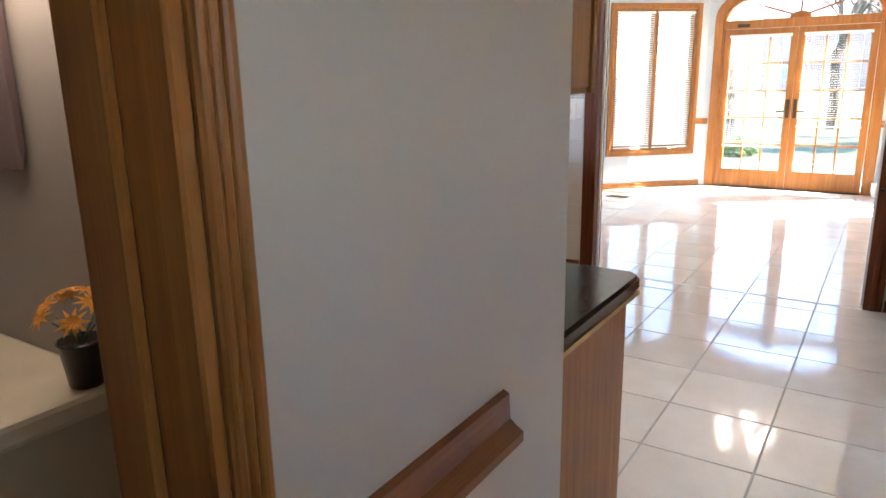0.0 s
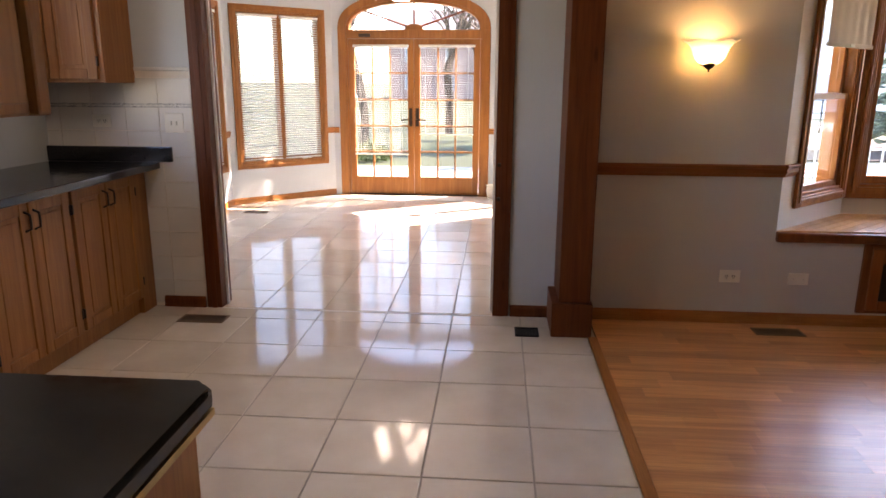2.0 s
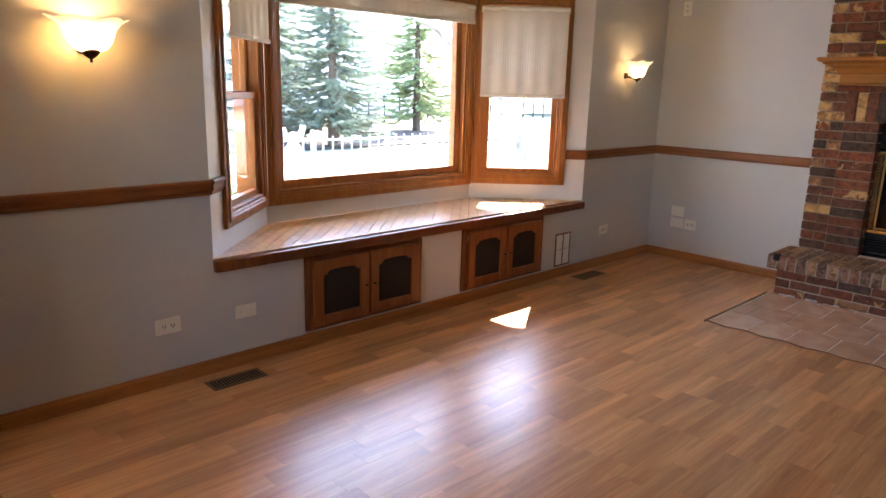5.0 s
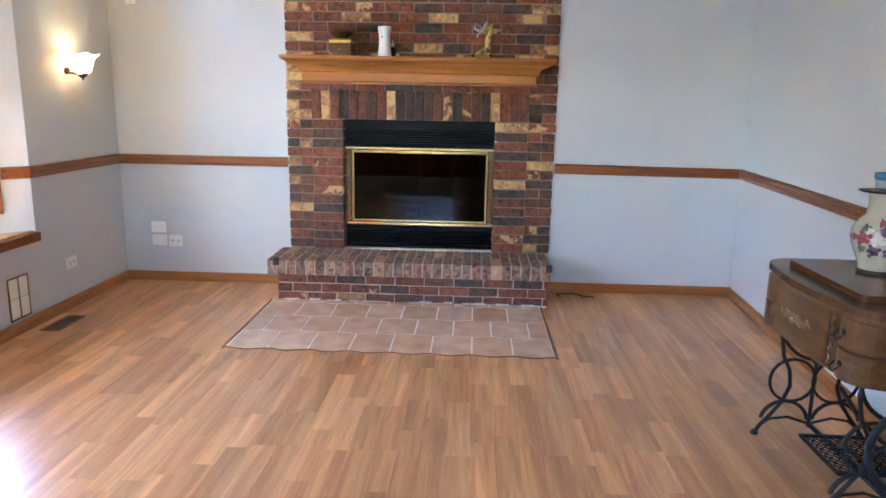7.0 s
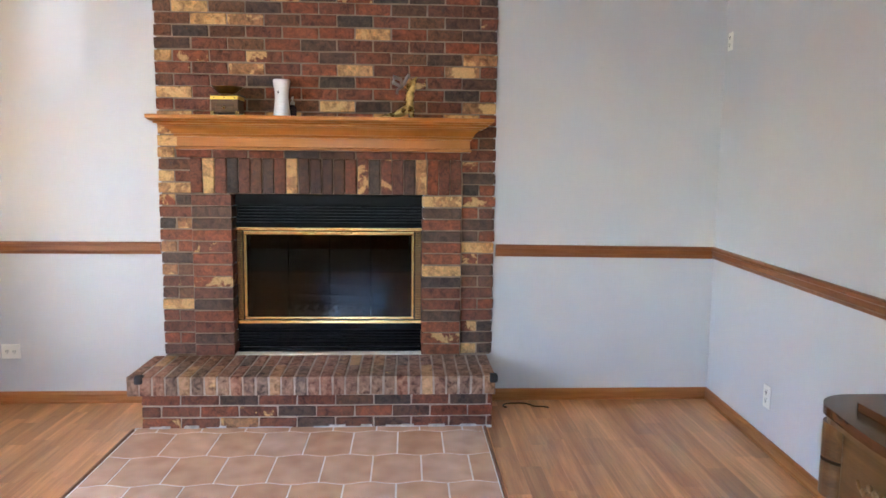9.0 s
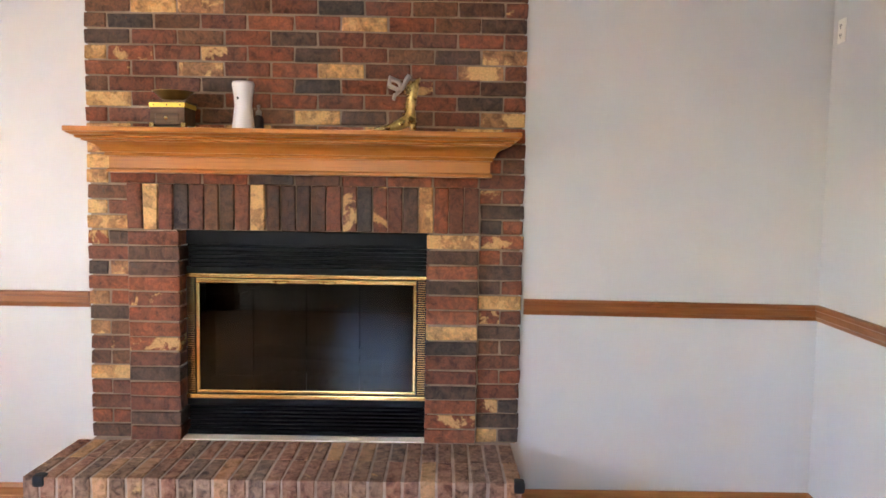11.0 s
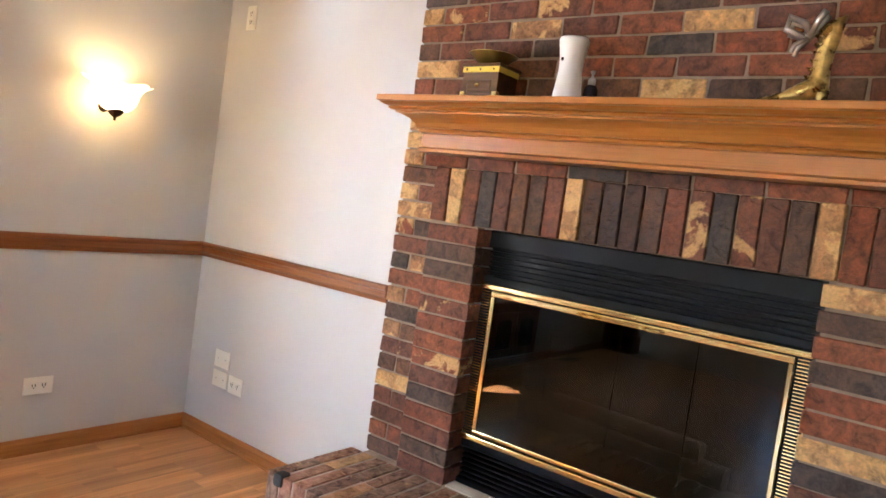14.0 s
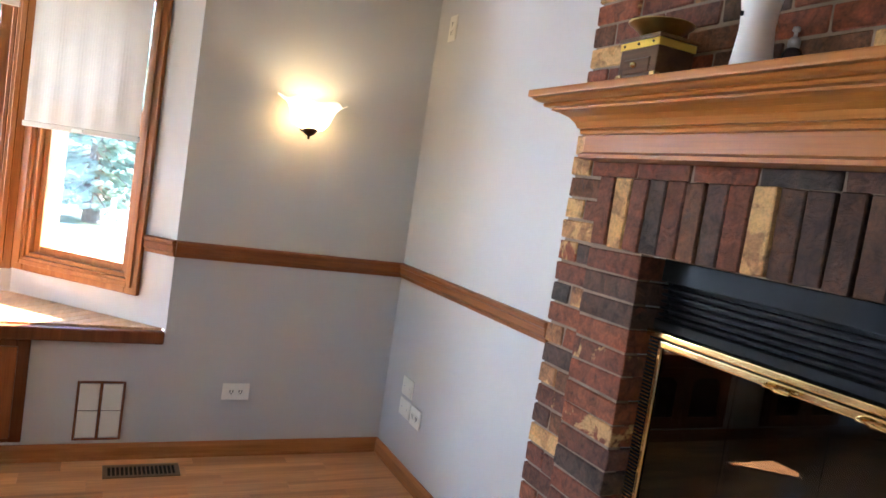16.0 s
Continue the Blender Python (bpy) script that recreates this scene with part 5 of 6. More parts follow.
lathe(bw, [(0, -0.013), (0.011, -0.006), (0.011, 0.006), (0, 0.013)], (-0.008, 0, 0.182), 10)
part("bow", bw, STEEL, boot, "silvery ribbon bow", True)
solid("brass_key", tube(bmesh.new(), [(0, 0.03, 0), (0.004, 0.012, 0), (0, -0.006, 0), (-0.003, -0.03, 0)], 0.004, 6), BRASS, "small brass piece lying on the mantel", "trinket", (-0.18, -2.53, MZ + 0.005))

# cable lying on the floor beside the hearth
pts = []
for i in range(60):
    t = i / 59
    a = t * 11
    pts.append((-0.15 - 0.05 * math.sin(a) * (1 - t) - 0.03 * t + 0.04 * math.sin(3 * t), -3.17 - 0.30 * t - 0.05 * math.cos(a) * (1 - t), 0.008 + 0.010 * abs(math.sin(a * 0.7)) * (1 - t)))
solid("power_cable", tube(bmesh.new(), pts, 0.0045, 6), BRONZE, "loose brown cable curled on the floor", "cable", smooth=True)

# ---------------------------------------------------------------- sewing cabinet on its iron treadle
SX, SY = -2.565, -4.02
sew = thing("sewing_cabinet", "antique oak sewing cabinet on a cast iron treadle base", "sewing cabinet", (SX, SY, 0))


def bowed(bm, x0, x1, y0, y1, z0, z1, r, bow=0.03, n=8, inset=0.0):
    """Slab with rounded front corners and a bowed front towards +y."""
    pts = [(x0, y0), (x1, y0)]
    for i in range(n + 1):
        a = math.pi / 2 * i / n
        pts.append((x1 - r + r * math.cos(a), y1 - r + r * math.sin(a)))
    for i in range(1, n):
        u = i / n
        pts.append((x1 - r + (x0 + r - x1 + r) * u, y1 + bow * math.sin(math.pi * u)))
    for i in range(n + 1):
        a = math.pi / 2 + math.pi / 2 * i / n
        pts.append((x0 + r + r * math.cos(a), y1 - r + r * math.sin(a)))
    lo = [bm.verts.new((x, y, z0)) for x, y in pts]
    hi = [bm.verts.new((x, y, z1)) for x, y in pts]
    bm.faces.new(lo[::-1])
    bm.faces.new(hi)
    for i in range(len(pts)):
        j = (i + 1) % len(pts)
        bm.faces.new((lo[i], lo[j], hi[j], hi[i]))
    return bm


part("top", bowed(bmesh.new(), -0.40, 0.37, -0.24, 0.275, 0.735, 0.76, 0.12), SEW_TOP, sew)
part("lid", bowed(bmesh.new(), -0.27, 0.25, -0.21, 0.215, 0.7605, 0.782, 0.02, 0.0), SEW_TOP, sew, "raised dark folding lid")
part("moulding", bowed(bmesh.new(), -0.39, 0.36, -0.23, 0.268, 0.715, 0.7345, 0.12), SEW, sew)
part("body", bowed(bmesh.new(), -0.36, 0.33, -0.22, 0.235, 0.505, 0.7145, 0.10, 0.02), SEW, sew)
part("front_panel", bowed(bmesh.new(), -0.17, 0.22, 0.20, 0.262, 0.52, 0.705, 0.01, 0.012), SEW, sew)
cv = bmesh.new()
for i in range(9):
    u = (i - 4) / 4
    lathe(cv, [(0.0, -0.012), (0.012 - 0.004 * abs(u), -0.004), (0.010, 0.006), (0, 0.012)], (0.02 + u * 0.085, 0.276, 0.615 + 0.012 * math.cos(i * 1.9)), 10, 0.5)
tube(cv, [(0.02 + 0.11 * (i / 10 - 1), 0.276, 0.615 + 0.014 * math.sin(i * 1.3)) for i in range(21)], 0.004, 6)
part("carving", cv, wood("carved_pale_oak", (0.2, 0.11, 0.045), (0.3, 0.17, 0.075), 0.45), sew, "applied carved scroll ornament", True)
for side, x0, x1 in (("near", -0.365, -0.19), ("far", 0.235, 0.335)):
    for k in range(2):
        z0 = 0.512 + k * 0.104
        d = part("drawer", bowed(bmesh.new(), x0, x1, 0.10, 0.262, z0, z0 + 0.095, min(0.09, (x1 - x0) / 2.1), 0.0), SEW, sew, "curved drawer front")
        xm = (x0 + x1) / 2
        b2 = lathe(bmesh.new(), [(0.0, -0.012), (0.012, -0.005), (0.012, 0.005), (0.0, 0.012)], (xm, 0.264, z0 + 0.05), 10, 0.4)
        tube(b2, [(xm - 0.02, 0.268, z0 + 0.052), (xm - 0.018, 0.284, z0 + 0.036), (xm, 0.288, z0 + 0.028), (xm + 0.018, 0.284, z0 + 0.036), (xm + 0.02, 0.268, z0 + 0.052)], 0.004, 6)
        if side == "near":
            part("pull", b2, IRON, d, "dark metal drop pull")
        else:
            b2.free()
        if side == "near":
            sc = bmesh.new()
            tube(sc, [(x1 - 0.006 + 0.007 * math.sin(i * 1.25), 0.255, z0 + 0.006 + i * 0.0085) for i in range(11)], 0.007, 6)
            part("scroll_edge", sc, SEW, d)


def arc(cx, cz, r, a0, a1, x, n=14):
    return [(x, cx + r * math.cos(radians(a0 + (a1 - a0) * i / n)), cz + r * math.sin(radians(a0 + (a1 - a0) * i / n))) for i in range(n + 1)]


def treadle_side(x, label):
    bm = bmesh.new()
    # splayed S-legs, back and front
    for s in (-1, 1):
        tube(bm, [(x, s * 0.215, 0.01), (x, s * 0.205, 0.035), (x, s * 0.165, 0.085), (x, s * 0.12, 0.15), (x, s * 0.095, 0.22), (x, s * 0.105, 0.29), (x, s * 0.135, 0.35), (x, s * 0.15, 0.43), (x, s * 0.145, 0.503)], 0.0085)
        tube(bm, [(x, s * 0.205, 0.035), (x, s * 0.16, 0.072), (x, s * 0.09, 0.082), (x, 0.0, 0.055)], 0.006)
        lathe(bm, [(0.014, 0.0), (0.017, 0.006), (0.010, 0.02), (0, 0.022)], (x, s * 0.218, 0.0), 12)
    tube(bm, arc(0, 0.49, 0.152, 180, 360, x, 20), 0.008)
    for s in (-1, 1):
        tube(bm, arc(s * 0.105, 0.055, 0.098, 12, 168, x, 14), 0.008)
        tube(bm, arc(s * 0.088, 0.245, 0.092, 0, 360, x, 24), 0.007)
    rod(bm, (x - 0.012, 0, 0.335), (x + 0.012, 0, 0.335), 0.018)
    tube(bm, [(x, 0, 0.04), (x, 0.0, 0.50)], 0.008)
    box(bm, x - 0.014, x + 0.014, -0.17, 0.17, 0.492, 0.5045, 0.003)
    return part("side_frame", bm, IRON, sew, label, True)


treadle_side(0.36, "scrolled cast iron side frame")
treadle_side(-0.22, "scrolled cast iron side frame")
bm = bmesh.new()
tube(bm, [(-0.22, 0, 0.055), (0.36, 0, 0.055)], 0.010)
tube(bm, [(-0.22, -0.11, 0.22), (-0.06, -0.12, 0.15), (0.07, -0.125, 0.13), (0.20, -0.12, 0.15), (0.36, -0.11, 0.22)], 0.009)
part("cross_bar", bm, IRON, sew, smooth=True)
tr = boxes((-0.11, 0.19, -0.10, -0.088, 0.07, 0.082), (-0.11, 0.19, 0.148, 0.16, 0.07, 0.082), (-0.11, -0.098, -0.088, 0.148, 0.07, 0.082), (0.178, 0.19, -0.088, 0.148, 0.07, 0.082))
for i in range(8):
    for j in range(7):
        cx, cy = -0.078 + 0.034 * i, -0.068 + 0.032 * j
        tube(tr, [(cx + 0.014 * math.cos(k * math.tau / 7), cy + 0.013 * math.sin(k * math.tau / 7), 0.076) for k in range(8)], 0.0032, 5)
box(tr, -0.02, 0.10, 0.02, 0.04, 0.078, 0.085)
bmesh.ops.translate(tr, verts=tr.verts, vec=(0.02, -0.05, 0))
part("treadle_plate", tr, IRON, sew, "openwork cast iron foot treadle")
wh = bmesh.new()
wx = -0.285
tube(wh, [(wx, -0.02 + 0.155 * math.cos(k * math.tau / 36), 0.27 + 0.155 * math.sin(k * math.tau / 36)) for k in range(37)], 0.013)
wheel = part("drive_wheel", wh, IRON, sew, "spoked cast iron drive wheel", True)
part("inner_ring", tube(bmesh.new(), [(wx, -0.02 + 0.10 * math.cos(k * math.tau / 24), 0.27 + 0.10 * math.sin(k * math.tau / 24)) for k in range(25)], 0.006), IRON, wheel, smooth=True)
for k in range(6):
    a = k * math.tau / 6
    part("spoke", tube(bmesh.new(), [(wx, -0.02, 0.27), (wx, -0.02 + 0.08 * math.cos(a + 0.25), 0.27 + 0.08 * math.sin(a + 0.25)), (wx, -0.02 + 0.15 * math.cos(a), 0.27 + 0.15 * math.sin(a))], 0.008), IRON, wheel, smooth=True)
part("axle", rod(bmesh.new(), (wx - 0.03, -0.02, 0.27), (-0.21, -0.02, 0.27), 0.02), IRON, wheel)

# vase
VASE = plain("cream_porcelain", (0.52, 0.45, 0.34), 0.18, vary=0.12, scale=14, relief=0.02)
vs = thing("porcelain_vase", "cream porcelain vase painted with red and violet flowers", "vase", (-2.50, -4.02, 0.783))
VS = 0.86
VP = [(0.056, 0.0), (0.062, 0.008), (0.062, 0.03), (0.078, 0.07), (0.098, 0.12), (0.104, 0.16), (0.098, 0.19), (0.076, 0.22), (0.057, 0.24), (0.052, 0.28), (0.054, 0.315), (0.062, 0.33)]
VP = [(q * VS, h * VS) for q, h in VP]
part("body", lathe(bmesh.new(), VP + [(0.045, 0.29), (0.04, 0.25), (0.0, 0.2)], n=40), VASE, vs, smooth=True)
part("rim", lathe(bmesh.new(), [(0.048, 0.281), (0.08, 0.285), (0.082, 0.29), (0.048, 0.289)], n=36), BRONZE, vs, "dark metal rim disc", True)
part("foot_ring", lathe(bmesh.new(), [(0.048, -0.0005), (0.057, 0.0), (0.057, 0.011), (0.048, 0.013)], n=36), BRONZE, vs)


def on_vase(a, z, lift=0.002):
    for (r0, z0), (r1, z1) in zip(VP, VP[1:]):
        if z0 <= z <= z1:
            r = r0 + (r1 - r0) * (z - z0) / (z1 - z0) + lift
            return Vector((r * math.cos(a), r * math.sin(a), z))
    return Vector((0.06 * math.cos(a), 0.06 * math.sin(a), z))


PET = {"red": plain("red_enamel", (0.30, 0.05, 0.06), 0.3, vary=0.3, scale=40), "violet": plain("violet_enamel", (0.17, 0.09, 0.16), 0.3, vary=0.4, scale=40),
       "ivory": plain("ivory_enamel", (0.66, 0.62, 0.52), 0.3, vary=0.15, scale=40), "green": plain("green_enamel", (0.10, 0.16, 0.11), 0.3, vary=0.3, scale=40)}
rv = random.Random(3)
for a, z, r, col in ((165, 0.19, 0.032, "violet"), (150, 0.15, 0.034, "ivory"), (118, 0.15, 0.034, "red"), (175, 0.105, 0.03, "violet"), (140, 0.10, 0.032, "violet"), (155, 0.215, 0.018, "red"), (95, 0.15, 0.02, "red"),
                     (120, 0.19, 0.02, "green"), (112, 0.105, 0.022, "green"), (78, 0.15, 0.016, "red"), (185, 0.15, 0.024, "red"), (130, 0.18, 0.016, "ivory")):
    bm = bmesh.new()
    for k in range(9):
        t = k * 2.4
        q = r * (0.15 + 0.75 * k / 9)
        a2, z2 = radians(a) + q * math.cos(t) / 0.1, z + q * math.sin(t)
        c = on_vase(a2, z2 * VS)
        s = r * 0.36
        ring = [bm.verts.new(on_vase(a2 + s * math.cos(j * math.tau / 7) * rv.uniform(0.7, 1.1) / 0.1, (z2 + s * math.sin(j * math.tau / 7) * rv.uniform(0.7, 1.1)) * VS, 0.0015)) for j in range(7)]
        m = bm.verts.new(c + Vector((c.x, c.y, 0)).normalized() * 0.002)
        for j in range(7):
            bm.faces.new((ring[j], ring[(j + 1) % 7], m))
    part("painted_flower", bm, PET[col], vs, f"painted {col} blossom" if col != "green" else "painted green leaves", True)
gl = thing("glass_tumbler", "clear glass tumbler with a blue rim in the vase", "glass", (-2.50, -4.02, 0.783 + 0.2905))
tum = glass("tumbler_glass", (0.93, 0.96, 0.98))
part("body", lathe(bmesh.new(), [(0.034, 0.0), (0.035, 0.038), (0.033, 0.038), (0.031, 0.004)], n=28), tum, gl, smooth=True)
part("blue_band", lathe(bmesh.new(), [(0.0355, 0.038), (0.040, 0.042), (0.041, 0.060), (0.038, 0.061), (0.033, 0.038)], n=28), plain("blue_glass", (0.10, 0.25, 0.45), 0.15, vary=0.1), gl, "blue glass rim", True)


# ---------------------------------------------------------------- kitchen
def cab_door(bm_parent, x0, x1, z0, z1, parent, handle_side=1, at_y=-0.021):
    """Raised-panel door; local x along the front, y out of the room."""
    d = part("door", mitred(bmesh.new(), x0, x1, z0, z1, 0.055, at_y, at_y + 0.02), CABINET, parent)
    part("panel", boxes((x0 + 0.053, x1 - 0.053, at_y + 0.008, at_y + 0.018, z0 + 0.053, z1 - 0.053), (x0 + 0.075, x1 - 0.075, at_y + 0.003, at_y + 0.009, z0 + 0.075, z1 - 0.075), bevel=0.003), CABINET, d)
    hx = x1 - 0.028 if handle_side > 0 else x0 + 0.028
    hz = z1 - 0.13 if z0 < 1 else z0 + 0.06
    bm = tube(bmesh.new(), [(hx, at_y, hz), (hx, at_y - 0.028, hz + 0.012), (hx, at_y - 0.03, hz + 0.045), (hx, at_y - 0.028, hz + 0.078), (hx, at_y, hz + 0.09)], 0.0055, 8)
    part("handle", bm, BRONZE, d, "dark bronze pull")
    for zz in (z0 + 0.07, z1 - 0.12):
        ex = x0 - 0.004 if handle_side > 0 else x1 + 0.004
        part("hinge", boxes((ex - 0.004, ex + 0.004, at_y - 0.003, at_y + 0.015, zz, zz + 0.05), bevel=0.001), BRONZE, d)
    return d


FX = -7.76
for k in range(4):
    # units stand along the left wall, fronts facing the room
    y1 = -0.165 - 0.63 * k
    u = thing("base_cabinet", "honey oak base cabinet with raised panel doors", "cabinet", (FX, y1 - 0.315, 0), 90, "kitchen base cabinets")
    part("body", boxes((-0.314, 0.314, 0.0, 0.60, 0.10, 0.868)), CABINET, u)
    part("plinth", boxes((-0.314, 0.314, 0.03, 0.58, 0.0, 0.099)), CABINET, u)
    cab_door(None, -0.30, -0.004, 0.115, 0.85, u, 1)
    cab_door(None, 0.004, 0.30, 0.115, 0.85, u, -1)
filler = solid("filler_strip", boxes((FX - 0.60, FX, -0.164, -0.0085, 0.0, 0.868), bevel=0.002), CABINET, "honey oak filler beside the tiled wall", "cabinet")
solid("worktop", boxes((-8.349, -7.655, -2.7, -0.0095, 0.8685, 0.908), bevel=0.008), GRANITE, "polished black granite worktop", "worktop")
solid("worktop_upstand", boxes((-8.349, -7.57, -0.03, -0.0085, 0.909, 1.0), bevel=0.006), GRANITE, "black granite upstand against the tiles", "worktop")
up = thing("wall_cabinet", "honey oak upper cabinet with raised panel door", "cabinet", (-7.765, 0, 1.37))
part("body", boxes((-0.575, 0.0, -0.318, -0.0005, 0.0, 0.90), bevel=0.003), CABINET, up)
cab_door(None, -0.30, -0.03, 0.02, 0.88, up, -1, -0.339)
cab_door(None, -0.57, -0.31, 0.02, 0.88, up, 1, -0.339)

# tiled wall field: backing plus tiles, border and cap
field = solid("tiled_wall", boxes((-8.345, -7.43, -0.0035, -0.0004, 0.0, 1.44)), HGROUT, "white ceramic wall tiles with a mosaic border", "wall", kind="structure")
for j in range(10):
    z0 = 0.02 + 0.1535 * j
    if z0 + 0.15 > 1.45 or abs(z0 + 0.0755 - 1.245) < 0.02:
        continue
    for i in range(5):
        a, b = max(-8.345, -7.43 - 0.205 * (i + 1)), -7.43 - 0.205 * i
        if b - a > 0.03:
            piece("tile", chip(round(b - a - 0.004, 3), 0.006, 0.150, WTILE, 0.0015, "tile"), field, ((a + b) / 2, -0.0058, z0))
bm = bmesh.new()
rt = random.Random(8)
x = -8.34
while x < -7.435:
    w = rt.uniform(0.008, 0.02)
    for zz in (1.228, 1.243):
        box(bm, x, x + w - 0.001, -0.0092, -0.0085, zz, zz + rt.uniform(0.008, 0.013))
    x += w
part("mosaic_border", bm, plain("mosaic_grey", (0.42, 0.42, 0.42), 0.25, vary=0.5, scale=80), field, "grey mosaic border")
part("cap", boxes((-8.345, -7.43, -0.012, -0.0004, 1.4405, 1.46), bevel=0.003), WTILE, field)
plate("wall_outlet", (-7.99, -0.0086, 1.15), 0, "white double outlet on the tiled wall", w=0.115, h=0.072)
plate("light_switch", (-7.545, -0.0086, 1.14), 0, "white double toggle switch on the tiled wall", "switch", 0.115, 0.115)

pen = thing("peninsula_cabinet", "honey oak peninsula cabinet end panel", "cabinet", (-6.10, -3.3, 0))
part("end_panel", boxes((-0.02, 0.0, -0.27, 0.24, 0.0, 0.878), bevel=0.002), CABINET, pen)
part("body", boxes((-1.2, -0.021, -0.27, 0.238, 0.1, 0.878)), CABINET, pen)
part("plinth", boxes((-1.2, -0.021, -0.25, 0.18, 0.0, 0.099)), CABINET, pen)
bm = bmesh.new()
pts = [(-1.25, -0.272), (0.025, -0.272), (0.025, 0.26), (-0.005, 0.29), (-1.25, 0.29)]
part("corner_post", boxes((-0.001, 0.008, -0.275, -0.255, 0.0, 0.876)), CABINET, pen)
lo = [bm.verts.new((x, y, 0)) for x, y in pts]
hi = [bm.verts.new((x, y, 0.036)) for x, y in pts]
bm.faces.new(lo[::-1])
bm.faces.new(hi)
for i in range(5):
    bm.faces.new((lo[i], lo[(i + 1) % 5], hi[(i + 1) % 5], hi[i]))
bmesh.ops.bevel(bm, geom=list(bm.edges), offset=0.008, segments=2, affect="EDGES")
solid("peninsula_worktop", bm, GRANITE, "polished black granite peninsula top with clipped corner", "worktop", (-6.10, -3.3, 0.8785))
solid("worktop_trim", boxes((-0.022, 0.0065, -0.27, 0.262, -0.012, 0.0)), BRASS_OLD, "thin brass-coloured strip under the worktop edge", "trim", (-6.083, -3.3, 0.878), kind="structure")

hang = thing("hanging_cabinet", "honey oak upper cabinet hung above the peninsula", "cabinet", (-6.11, -3.45, 1.35))
part("body", boxes((-1.1, -0.0005, -0.122, 0.115, 0.0, CH - 1.3505), bevel=0.003), CABINET, hang)
part("end_panel", boxes((0.0, 0.008, -0.122, 0.10, 0.012, CH - 1.3515), bevel=0.002), CABINET, hang)
part("face_frame", boxes((-1.1, 0.0085, 0.1155, 0.135, 0.0, CH - 1.3515), bevel=0.002), CABINET, hang)
for k in range(3):
    hd = part("door", boxes((-1.08 + 0.36 * k, -0.735 + 0.36 * k, 0.1355, 0.152, 0.02, CH - 1.40), bevel=0.004), CABINET, hang)
    part("handle", tube(bmesh.new(), [(-0.78 + 0.36 * k, 0.152, 0.06), (-0.78 + 0.36 * k, 0.178, 0.075), (-0.78 + 0.36 * k, 0.178, 0.13), (-0.78 + 0.36 * k, 0.152, 0.145)], 0.0055, 8), BRONZE, hd, "dark bronze pull")
kl = thing("ceiling_light", "flush frosted glass kitchen ceiling light", "ceiling light", (-6.95, -1.75, CH))
part("shade", lathe(bmesh.new(), [(0.16, -0.001), (0.155, -0.04), (0.11, -0.085), (0.0, -0.10)], n=32), FROST, kl, "lit frosted glass bowl", True)
kp = bpy.data.lights.new("kitchen_lamp", "POINT")
kp.energy, kp.color, kp.shadow_soft_size = 0.4, (1.0, 0.83, 0.64), 0.1
new("kitchen_lamp", kp).location = (-6.95, -1.75, CH - 0.22)

# ---------------------------------------------------------------- powder room glimpse
van = thing("vanity", "cream vanity with a moulded basin top", "vanity", (-7.06, -4.36, 0))
CREAM = plain("cream_marble", (0.66, 0.56, 0.42), 0.2, vary=0.08, scale=7)
part("body", boxes((-0.255, 0.225, -0.44, 0.425, 0.0, 0.78), bevel=0.004), plain("cream_cabinet_paint", (0.62, 0.52, 0.38), 0.35, vary=0.05), van)
part("top", boxes((-0.255, 0.265, -0.45, 0.427, 0.7805, 0.83), bevel=0.012), CREAM, van)
part("back_splash", boxes((-0.255, -0.235, -0.45, 0.427, 0.8305, 0.90), bevel=0.004), CREAM, van)
pot = thing("flower_pot", "small dark pot of orange silk flowers", "flower pot", (-6.835, -3.99, 0.8305))
part("pot", lathe(bmesh.new(), [(0.028, 0), (0.032, 0.004), (0.042, 0.085), (0.046, 0.09), (0.04, 0.092), (0.0, 0.08)], n=22), plain("dark_ceramic", (0.05, 0.035, 0.03), 0.3), pot, smooth=True)
rf = random.Random(9)
PETAL = plain("orange_petal", (0.70, 0.27, 0.012), 0.6, vary=0.3, scale=30)
for k in range(11):
    a, el = rf.uniform(0, math.tau), rf.uniform(0.2, 1.4)
    c = Vector((0.065 * math.cos(a) * math.cos(el), 0.065 * math.sin(a) * math.cos(el), 0.125 + 0.06 * math.sin(el)))
    bm = bmesh.new()
    nrm = (c - Vector((0, 0, 0.09))).normalized().to_track_quat("Z", "Y")
    for j in range(9):
        t = j * math.tau / 9
        vs2 = [c + nrm @ Vector(p) for p in ((0, 0, 0), (0.014 * math.cos(t - 0.3), 0.014 * math.sin(t - 0.3), 0.005), (0.032 * math.cos(t), 0.032 * math.sin(t), 0.001), (0.014 * math.cos(t + 0.3), 0.014 * math.sin(t + 0.3), 0.005))]
        bm.faces.new([bm.verts.new(v) for v in vs2])
    part("blossom", bm, PETAL, pot, "orange blossom")
bm = bmesh.new()
for k in range(11):
    a = k * 0.9
    tube(bm, [(0, 0, 0.08), (0.02 * math.cos(a), 0.02 * math.sin(a), 0.11), (0.045 * math.cos(a), 0.045 * math.sin(a), 0.135)], 0.002, 5)
part("stems", bm, PET["green"], pot, "green stems")
tow = thing("hand_towel", "dusty mauve hand towel hanging from a bar", "towel", (-7.20, -3.935, 1.22))
bm = bmesh.new()
rings = []
for i in range(13):
    x = -0.16 + 0.32 * i / 12
    w = 0.006 * math.sin(i * 1.3)
    rings.append([bm.verts.new((x, -0.012 + w, 0.0)), bm.verts.new((x, -0.02 + w * 0.3, 0.48)), bm.verts.new((x, -0.0 + w * 0.3, 0.48)), bm.verts.new((x, 0.0 + w * 0.5, 0.05))])
